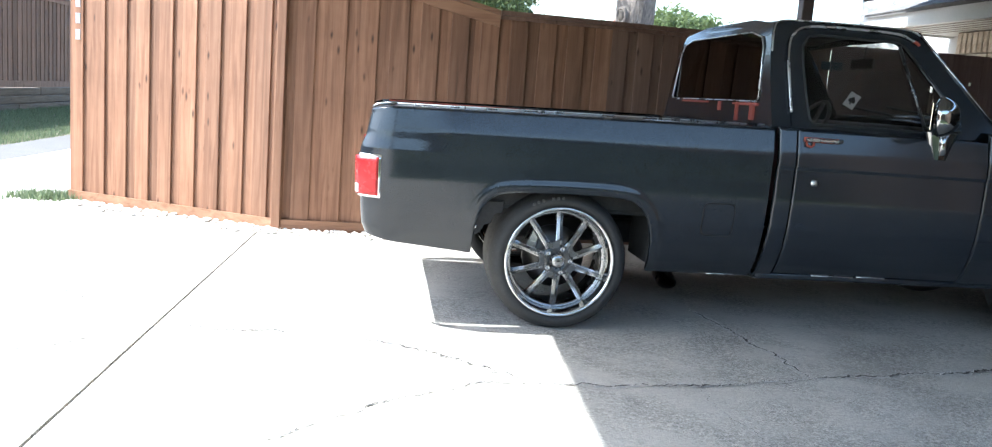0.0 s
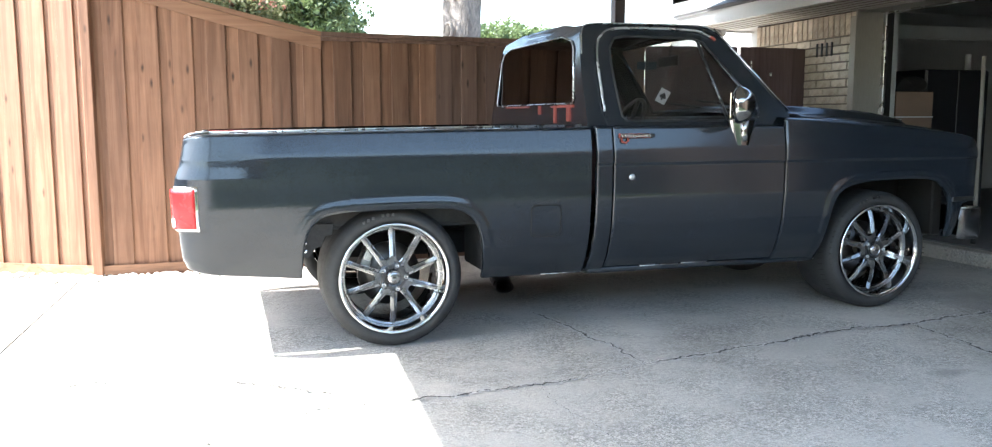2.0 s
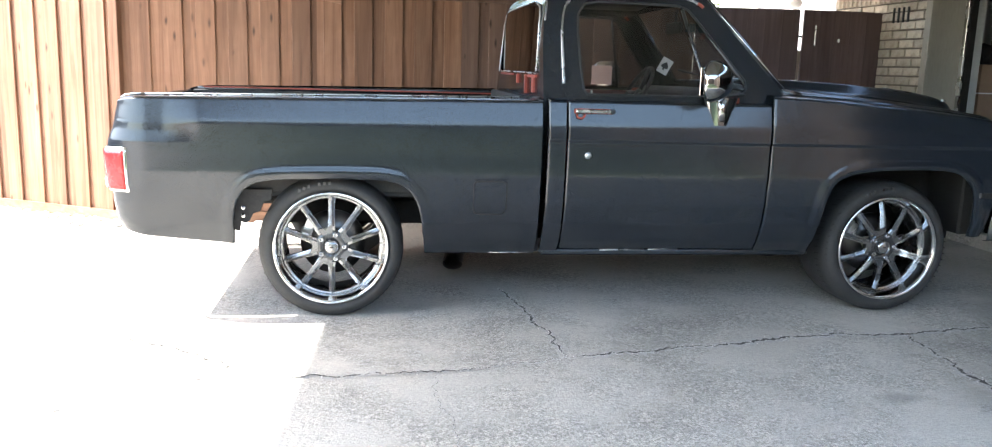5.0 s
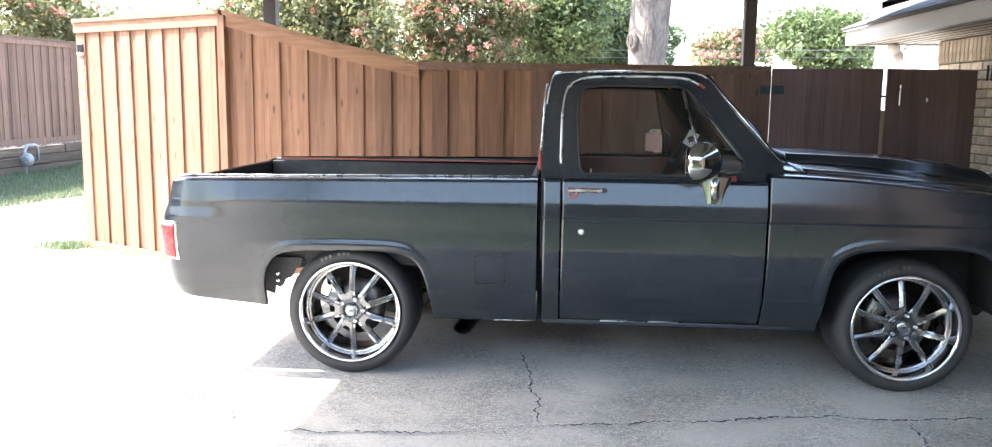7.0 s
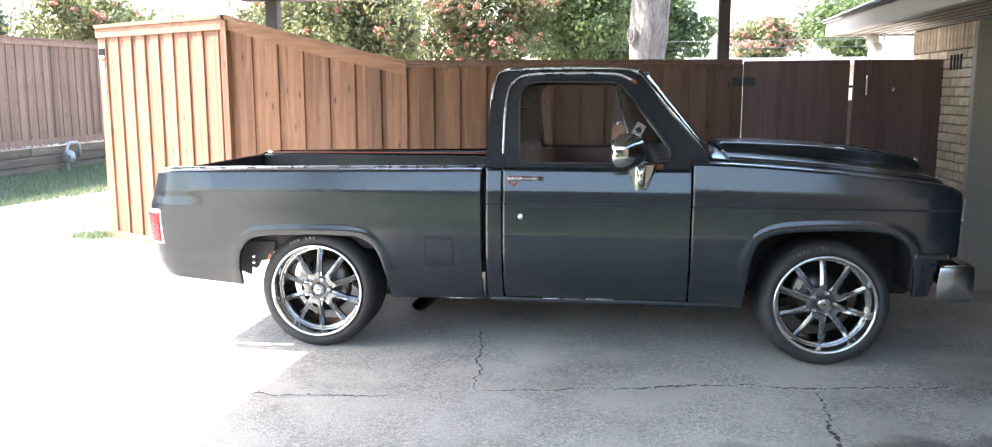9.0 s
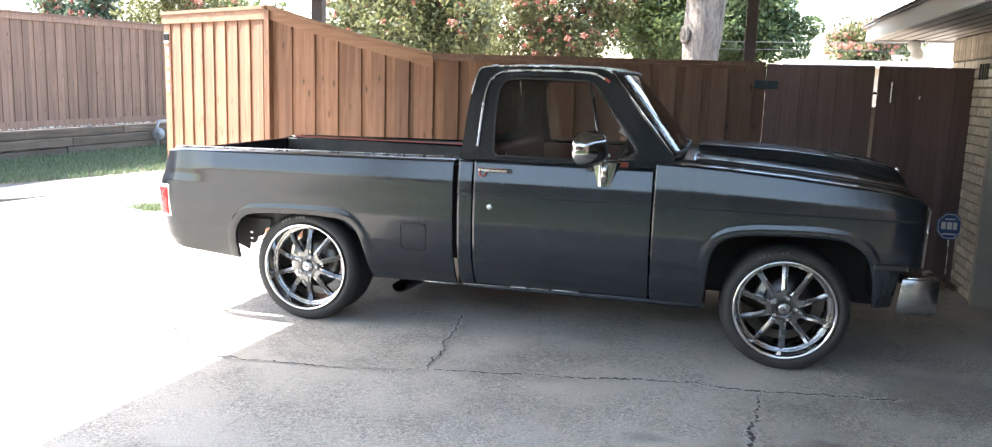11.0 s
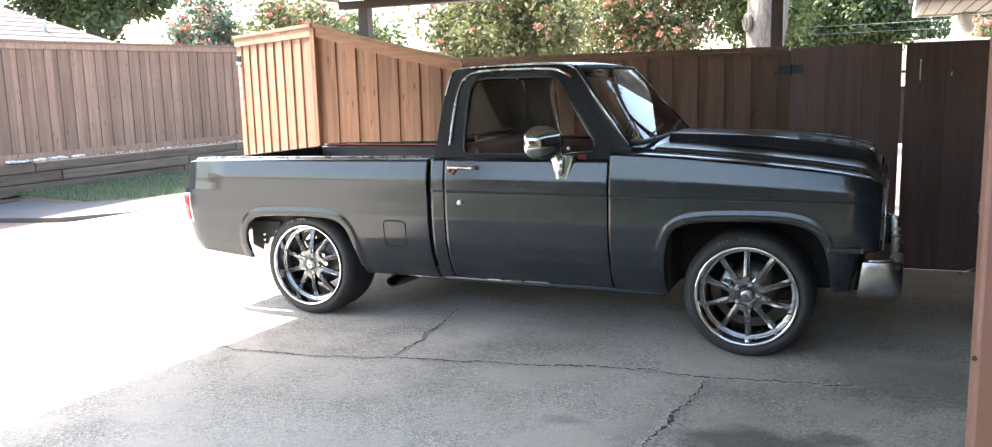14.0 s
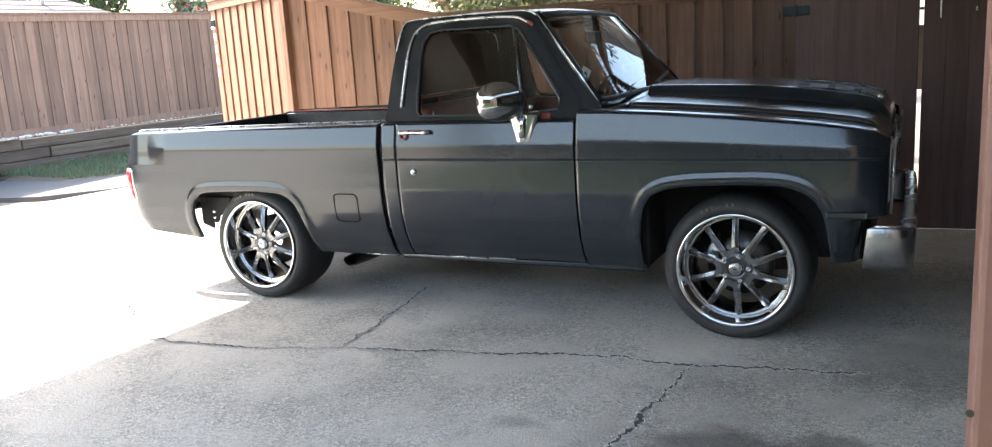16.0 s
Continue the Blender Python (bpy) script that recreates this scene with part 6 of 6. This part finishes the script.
for row in range(8):
    x0 = EX - 0.06 + row * 0.14
    z0 = 2.243 + (x0 - EX + 0.05) * slope
    bm = bmesh.new()
    y = -2.0
    while y < 4.12:
        w = rng.uniform(0.2, 0.34)
        bm_box((x0, y, z0 - 0.004), (x0 + 0.15, min(4.12, y + w - 0.006), z0 + 0.006 + rng.uniform(0, 0.004)), 0.0, 1, bm)
        y += w
    for v in bm.verts:
        v.co.z += (v.co.x - x0) * slope
    part("shingle_course", bm, M["shingle"], hr)
part("gable_wall", bm_prism([(WX + 0.25, 0), (9, 0), (9, 4.0), (WX + 0.25, 2.2)], "y", 5.9, 6.0), M["brick"], hr)
fd_ = thing("flood_light", (4.31, 3.99, 2.1), "white twin flood light under the eave", "light")
part("mount", bm_lathe([(-0.05, 0.05), (0.05, 0.05)], 12, (4.33, 4.0, 2.075)), M["bulb"], fd_)
for dx, dz in ((-0.035, 2.045), (0.0, 1.97)):
    bm = bmesh.new()
    bmesh.ops.create_uvsphere(bm, u_segments=16, v_segments=10, radius=0.062, matrix=Matrix.Translation((4.30 + dx, 3.97, dz)))
    part("bulb", bm, M["bulb"], fd_, "white flood bulb", True)

# inside the garage
FZ = 0.12
cbx = thing("cardboard_box", (5.26, 2.4, FZ), "tall brown appliance carton with white straps and a red mark", "box")
part("carton", bm_box((5.05, 2.17, FZ), (5.47, 2.62, 1.40), 0.005), M["cardboard"], cbx)
for z in (0.365, 1.165):
    part("strap", bm_box((5.046, 2.166, z), (5.474, 2.624, z + 0.010)), M["strap"], cbx)
mark = part("printed_mark", bm_box((5.145, 2.165, 0.635), (5.372, 2.1685, 0.930)), M["print_red"], cbx, "red printed square")
for z in (0.69, 0.76, 0.83):
    part("print_line", bm_box((5.20, 2.1625, z), (5.31, 2.1665, z + 0.03)), M["cardboard"], mark)
rng = random.Random(71)
for k in range(4):
    cl = bmesh.new()
    bmesh.ops.create_icosphere(cl, subdivisions=3, radius=rng.uniform(0.10, 0.13), matrix=Matrix.Translation((5.12 + 0.09 * k, 2.34 + rng.uniform(0, 0.12), 1.45 + rng.uniform(0, 0.03))) @ Matrix.Diagonal((1.2, 1.0, 0.75, 1)))
    for v in cl.verts:
        v.co += Vector(noise.noise_vector(v.co * 9)) * 0.03
        v.co.z = max(v.co.z, 1.403)
    tagged(part("bag", cl, M["cloth"], smooth=True), "dark slumped bag on top of the carton", "bag", "bags on the carton")
cab = thing("storage_cabinet", (6.5, 3.3, FZ), "dark upright cabinet standing behind the carton", "cabinet")
part("body", bm_box((6.13, 2.97, FZ + 0.05), (6.95, 3.55, 1.66), 0.01), M["cabinet"], cab)
part("plinth", bm_box((6.16, 3.0, FZ), (6.92, 3.52, FZ + 0.05), 0.004), M["under"], cab)
for x0 in (6.14, 6.545):
    dr_ = part("cabinet_door", bm_box((x0, 2.955, FZ + 0.07), (x0 + 0.395, 2.97, 1.645), 0.004), M["cabinet"], cab)
    part("handle", bm_box((x0 + (0.355 if x0 < 6.4 else 0.03), 2.94, 0.85), (x0 + (0.368 if x0 < 6.4 else 0.043), 2.957, 1.0), 0.003), M["gunmetal"], dr_)
bx_ = thing("spray_tin", (6.80, 3.1, 1.66), "slim white tin standing on the dark cabinet", "tin")
part("tin_body", bm_lathe([(-0.001, 0.0), (0.0, 0.03), (0.17, 0.03), (0.175, 0.0)], 14, (0, 0, 0)), M["strap"], bx_, "", True).matrix_basis = Matrix.Translation((6.80, 3.1, 1.66)) @ Matrix.Rotation(radians(90), 4, "X")
pole = thing("leaning_pole", (5.13, 1.3, FZ), "pale painted pole standing inside the garage opening", "pole")
part("shaft", bm_tube([(5.13, 1.30, FZ), (5.13, 1.31, 1.66)], 0.016, 10), M["jamb"], pole, "", True)
part("foot", bm_tube([(5.13, 1.30, FZ), (5.13, 1.30, FZ + 0.05)], 0.022, 10), M["seal"], pole, "black rubber foot", True)
hook = thing("hanging_tool", (6.1, 5.66, 1.7), "dark hand tool hanging on the garage wall", "tool")
part("bracket", bm_box((5.95, 5.66, 1.92), (6.45, 5.70, 1.98), 0.006), M["cloth"], hook)
part("handle", bm_tube([(6.12, 5.64, 1.94), (6.10, 5.64, 1.55)], 0.022, 8), M["cloth"], hook, "", True)
part("head", bm_box((5.98, 5.60, 1.76), (6.28, 5.67, 1.92), 0.03, 2), M["cloth"], hook, "", True)
shelf = thing("garage_shelf", (9.6, 3, 0), "dim storage shelf loaded with boxes", "shelf")
for z in (0.4, 1.0, 1.6):
    part("shelf_board", bm_box((9.3, 0.2, z), (9.9, 4.8, z + 0.03), 0.004), M["garage"], shelf)
for y in (0.22, 2.5, 4.75):
    part("upright", bm_box((9.3, y, 0.12), (9.34, y + 0.04, 1.9), 0.004), M["under"], shelf)
rng = random.Random(72)
for z in (0.43, 1.03, 1.63):
    y = 0.4
    while y < 4.3:
        w, h = rng.uniform(0.3, 0.6), rng.uniform(0.2, 0.42)
        ob = part("storage_box", bm_box((9.36, y, z), (9.85, y + w, z + h), 0.008), M[rng.choice(["cardboard", "cloth", "garage", "cardboard"])])
        tagged(ob, "storage box on the dim garage shelf", "box", "boxes on the garage shelf")
        y += w + rng.uniform(0.03, 0.25)

# yard sign on its stake
sgn_ = thing("yard_sign", (4.46, 2.69, 0), "blue octagonal security yard sign on a thin stake", "sign")
octo = [(4.44 + 0.105 * math.cos(radians(22.5 + 45 * k)), 0.53 + 0.12 * math.sin(radians(22.5 + 45 * k))) for k in range(8)]
part("sign_plate", bm_prism(octo, "y", 2.685, 2.697), M["sign_blue"], sgn_)
rim_o = [(4.44 + 0.093 * math.cos(radians(22.5 + 45 * k)), 2.683, 0.53 + 0.107 * math.sin(radians(22.5 + 45 * k))) for k in range(8)]
part("sign_border", bm_tube(rim_o, 0.003, 4, closed=True), M["sign_white"], sgn_)
mk = bmesh.new()
for k, (x0, x1) in enumerate(((4.375, 4.41), (4.42, 4.455), (4.465, 4.495))):
    bm_box((x0, 2.680, 0.505), (x1, 2.684, 0.565), 0.0, 1, mk)
bm_box((4.40, 2.680, 0.585), (4.48, 2.684, 0.595), 0.0, 1, mk)
bm_box((4.39, 2.680, 0.46), (4.49, 2.684, 0.472), 0.0, 1, mk)
part("sign_mark", mk, M["sign_white"], sgn_, "pale bars in place of the mark")
part("stake", bm_tube([(4.455, 2.70, 0.0), (4.445, 2.70, 0.45)], 0.006, 6), M["brushed"], sgn_, "", True)
lv = bmesh.new()
rng = random.Random(81)
for k in range(160):
    x, y = 4.46 + rng.gauss(0, 0.09), min(2.74, 2.68 + rng.gauss(0, 0.07))
    a = rng.uniform(0, math.tau)
    s = rng.uniform(0.012, 0.03)
    z = rng.uniform(0.004, 0.05)
    vs = [lv.verts.new((min(x, 4.50) + s * math.cos(a + q), y + s * 0.5 * math.sin(a + q), z + rng.uniform(0, 0.015))) for q in (0, 1.6, 3.14, 4.7)]
    lv.faces.new(vs)
tagged(part("leaf_litter", lv, M["soil"]), "dry leaves blown against the wall foot", "leaves", kind="stuff")


# ---- trees and what stands beyond the fences ----
def leaves_mesh(name, clumps, per, size, seed):
    """Small bent leaves scattered in clumps."""
    rng = np.random.default_rng(seed)
    V, F = [], []
    for cx, cy, cz, cr in clumps:
        d = rng.normal(size=(per, 3))
        d /= np.linalg.norm(d, axis=1)[:, None]
        p = np.array((cx, cy, cz)) + d * (cr * rng.uniform(0.35, 1.0, (per, 1)) ** 0.6) * np.array((1, 1, 0.8))
        u = rng.normal(size=(per, 3))
        u /= np.linalg.norm(u, axis=1)[:, None]
        w = np.cross(u, rng.normal(size=(per, 3)))
        w /= np.linalg.norm(w, axis=1)[:, None]
        s = size * rng.uniform(0.6, 1.5, (per, 1))
        for a, b, c, e in zip(p - u * s, p + w * s * 0.45, p + u * s, p - w * s * 0.45):
            i = len(V)
            V += [tuple(a), tuple(b), tuple(c), tuple(e)]
            F.append((i, i + 1, i + 2, i + 3))
    me = bpy.data.meshes.new(name)
    me.from_pydata(V, [], F)
    return me


def tree(name, base, centre, radii, leaf, label, clumps=70, per=90, size=0.07, seed=0, trunk_r=0.12, bloom=0, category="tree", limbs=7, clump_r=0.5, cut=None):
    rng = random.Random(seed)
    t = thing(name, base, label, category)
    bx, by, bz = base
    cx, cy, cz = centre
    wood_bm = bmesh.new()
    top = (cx, cy, cz - radii[2] * 0.2)
    mid = [(bx + (top[0] - bx) * k / 5 + rng.uniform(-0.08, 0.08), by + (top[1] - by) * k / 5 + rng.uniform(-0.08, 0.08), bz + (top[2] - bz) * k / 5) for k in range(6)]
    bm_tube(mid, [trunk_r * (1.25 - 0.14 * k) for k in range(6)], 10, wood_bm)
    C = []
    for k in range(clumps):
        while True:
            d = Vector((rng.gauss(0, 1), rng.gauss(0, 1), rng.gauss(0, 1))).normalized()
            q = rng.uniform(0.45, 1.0) * (0.82 + 0.30 * noise.noise(d * 1.7 + Vector((seed, 0, 0))))
            p = (cx + d.x * radii[0] * q, cy + d.y * radii[1] * q, cz + d.z * radii[2] * q)
            if cut is None or cut(p):
                break
        C.append((*p, clump_r * rng.uniform(0.6, 1.25)))
    for k in range(limbs):
        p = Vector(C[rng.randrange(len(C))][:3])
        s = Vector(mid[rng.randrange(2, 5)])
        h = (s + p) / 2 + Vector((rng.uniform(-0.2, 0.2), rng.uniform(-0.2, 0.2), 0.2))
        part("limb", bm_tube([s, h, p], [trunk_r * 0.5, trunk_r * 0.3, trunk_r * 0.1], 7), M["bark"], t, "", True)
    part("trunk", wood_bm, M["bark"], t, "", True)
    link_mesh("crown", leaves_mesh("crown", C, per, size, seed + 1), M[leaf], t)
    if bloom:
        B = []
        for x, y, z, r in rng.sample(C, min(bloom, len(C))):
            for _ in range(3):
                B.append((x + rng.uniform(-0.9, 0.9) * r, y - rng.uniform(-0.2, 0.9) * r, z + rng.uniform(-0.3, 0.8) * r, r * rng.uniform(0.10, 0.26)))
        link_mesh("blossoms", leaves_mesh("blossoms", B, int(per * 0.26), size * 0.64, seed + 2), M["bloom"], t, "pink blossom heads")
    return t


tree("tree", (-4.0, 12.5, 0), (-4.1, 12.5, 2.75), (2.3, 1.3, 1.75), "leaf_pale", "leafy light green tree behind the tall fence", 170, 130, 0.058, 1, 0.10, bloom=26, limbs=12)
tree("tree", (-5.5, 17.0, 0), (-5.3, 17.0, 3.2), (2.8, 1.4, 2.0), "leaf_pale", "pale green tree filling the gap behind the tall fence", 150, 130, 0.068, 15, 0.12, bloom=16, limbs=12)
tree("crape_myrtle", (-1.5, 15.0, 0), (-1.4, 15.0, 3.2), (2.0, 1.3, 1.8), "leaf_pale", "crape myrtle in red-pink bloom behind the fence", 140, 120, 0.056, 2, 0.06, bloom=75, limbs=24)
tree("shade_tree", (0.95, 16.0, 0), (0.95, 16.0, 3.6), (1.45, 1.2, 1.9), "leaf", "bright-topped green tree behind the back fence", 110, 130, 0.062, 5, 0.12)
tree("shade_tree", (1.8, 34.0, 0), (1.7, 34.2, 4.3), (4.6, 2.2, 2.4), "leaf_dark", "dense dark green tree far behind the back fence", 310, 150, 0.12, 4, 0.22, clump_r=0.7)
tree("crape_myrtle", (7.5, 31.0, 0), (7.5, 31.0, 3.5), (1.8, 1.3, 1.0), "leaf_pale", "far crape myrtle covered with pink blossom", 70, 90, 0.09, 6, 0.1, bloom=62)
tree("tree", (12.8, 36.0, 0), (12.8, 36.0, 4.1), (3.4, 2.5, 1.7), "leaf", "round green tree beyond the pale roof", 110, 110, 0.12, 7, 0.2, clump_r=0.8)
tree("crape_myrtle", (-10.3, 13.7, 0), (-10.3, 13.7, 2.95), (1.65, 1.5, 1.35), "leaf_pale", "green crape myrtle with faded orange bloom across the alley", 70, 100, 0.065, 8, 0.07, bloom=22, limbs=12)
tree("crape_myrtle", (-13.5, 14.3, 0), (-13.5, 14.3, 3.05), (1.6, 1.4, 1.45), "leaf_haze", "crape myrtle in full pink bloom across the alley", 60, 100, 0.07, 9, 0.08, bloom=55, limbs=12)
tree("shade_tree", (-20.8, 16.6, 0), (-20.6, 16.4, 5.3), (3.4, 3.2, 2.3), "leaf_dark", "large dark green tree behind the neighbouring roof", 130, 120, 0.11, 12, 0.25, clump_r=0.8)
tree("tree", (-15.8, 24.0, 0), (-15.8, 24, 3.4), (2.4, 2.2, 1.5), "leaf", "far green tree beyond the alley fence", 70, 100, 0.11, 10, 0.15, clump_r=0.7)

# Tree out of view, set where its crown's shadow darkens the lawn.
tree("shade_tree", (-3.0, -9.0, 0), (-3.0, -8.3, 6.6), (4.6, 4.3, 2.0), "leaf_dark", "broad unseen tree placed to shade the lawn, mirrored in the windshield", 150, 105, 0.125, 13, 0.28, clump_r=0.95)

# big old trunk with a healed branch scar
big = thing("old_tree", (2.19, 6.85, 0), "thick grey-barked old tree trunk with a healed branch scar", "tree")
pts, rad = [], []
for k in range(15):
    z = k * 0.42
    pts.append((2.185 + 0.03 * math.sin(z * 1.1) + 0.09 * max(0, z - 2.0), 6.85, z))
    rad.append(0.305 - 0.035 * min(z, 2.3) + 0.014 * math.sin(z * 3.0) + 0.05 * max(0.0, z - 2.4))
tk = bm_tube(pts, rad, 28)
bmesh.ops.subdivide_edges(tk, edges=tk.edges[:], cuts=2, use_grid_fill=True)
for v in tk.verts:
    n = Vector((v.co.x - 2.19, v.co.y - 6.85, 0))
    if n.length > 1e-3:
        v.co += n.normalized() * (0.035 * noise.noise(Vector((v.co.x * 4, v.co.y * 4, v.co.z * 1.3))) + 0.018 * noise.noise(Vector((v.co.x * 14, v.co.y * 14, v.co.z * 4))))
part("trunk", tk, M["bark"], big, "", True)
sc = Vector((2.005, 6.70, 2.285))
dirn = Vector((-0.72, -0.69, 0.0))
e1v, e2v = Vector((0.69, -0.72, 0)), Vector((0, 0, 1))
loop = [sc + e1v * 0.06 * math.cos(a) + e2v * 0.095 * math.sin(a) for a in np.linspace(0, math.tau, 20, endpoint=False)]
part("branch_scar", bm_tube(loop, 0.026, 8, closed=True), M["bark"], big, "raised ring of healed bark", True)
hol = bmesh.new()
bmesh.ops.create_uvsphere(hol, u_segments=14, v_segments=8, radius=1.0, matrix=Matrix.Translation(sc + dirn * 0.004) @ Matrix.Rotation(radians(-44), 4, "Z") @ Matrix.Diagonal((0.05, 0.03, 0.085, 1)))
part("hollow", hol, M["bark_hole"], big, "dark hollow in the scar", True)
lb = bm_tube([(2.26, 6.85, 2.9), (1.6, 7.1, 4.2), (0.6, 7.5, 5.4)], [0.17, 0.13, 0.07], 12)
bm_tube([(2.40, 6.85, 3.6), (3.2, 7.1, 4.9), (4.2, 7.5, 5.8)], [0.18, 0.13, 0.06], 12, lb)
part("limb", lb, M["bark"], big, "", True)
CL = []
rng = random.Random(91)
for k in range(110):
    a = rng.uniform(0, math.tau)
    rr = rng.uniform(0.6, 3.6)
    CL.append((2.3 + rr * math.cos(a), 7.6 + rr * 0.8 * math.sin(a), rng.uniform(4.6, 7.2), rng.uniform(0.4, 0.8)))
link_mesh("crown", leaves_mesh("crown", CL, 90, 0.08, 92), M["leaf_dark"], big)

# houses beyond
nh = thing("neighbour_house", (12, 33, 0), "neighbouring house with a pale low roof behind the gate", "house")
part("wall", bm_box((5.2, 28.9, 0), (21, 34.0, 2.52)), M["brick"], nh)
part("roof", bm_prism([(4.5, 2.52), (21.5, 2.52), (21.5, 2.80), (4.5, 2.76)], "y", 28.4, 34.4), M["roof_white"], nh, "pale flat roof edge")
part("roof_vent", bm_tube([(8.41, 28.9, 2.75), (8.41, 28.9, 2.93)], 0.11, 12), M["pipe"], nh, "", True)
part("vent_cap", bm_tube([(8.41, 28.9, 2.93), (8.41, 28.9, 3.0)], 0.19, 12), M["pipe"], nh, "", True)
lh = thing("neighbour_house", (-20, 7, 0), "neighbouring house with a tan shingled roof beyond the alley", "house")
part("wall", bm_box((-25.5, 0.5, 0), (-14.9, 13.5, 2.5)), M["brick"], lh)
hip = bmesh.new()
hv = [hip.verts.new(p) for p in ((-26.2, 0.0, 2.45), (-14.4, 0.0, 2.45), (-14.4, 14.0, 2.45), (-26.2, 14.0, 2.45), (-20.3, 6.9, 5.55), (-20.3, 7.1, 5.55))]
for f in ((0, 1, 4), (1, 2, 5, 4), (2, 3, 5), (3, 0, 4, 5), (3, 2, 1, 0)):
    hip.faces.new([hv[k] for k in f])
hip_roof = part("roof", hip, M["shingle_tan"], lh, "tan shingled hip roof")
courses = bmesh.new()
for k in range(1, 24):
    z0 = 2.45 + k * 0.13
    f = (z0 - 2.45) / 3.1
    bm_box((-14.4 - 5.9 * f, 0.2 + 6.9 * f, z0), (-14.385 - 5.9 * f, 13.95 - 6.9 * f, z0 + 0.002), 0.0, 1, courses)
part("shingle_courses", courses, M["shingle_tan"], hip_roof)
part("vent_pipe", bm_tube([(-15.97, 10.95, 3.1), (-15.97, 10.95, 3.55)], 0.04, 10), M["pipe"], lh, "", True)
wr = bmesh.new()
for z0, z1 in ((2.75, 3.05), (2.62, 2.86)):
    bm_tube([(-30 + 60 * k / 20, 15.5, z0 + (z1 - z0) * k / 20 - 0.25 * math.sin(math.pi * k / 20)) for k in range(21)], 0.006, 5, wr)
tagged(part("utility_wire", wr, M["wire"]), "thin utility wires sagging behind the trees", "wire", kind="structure")
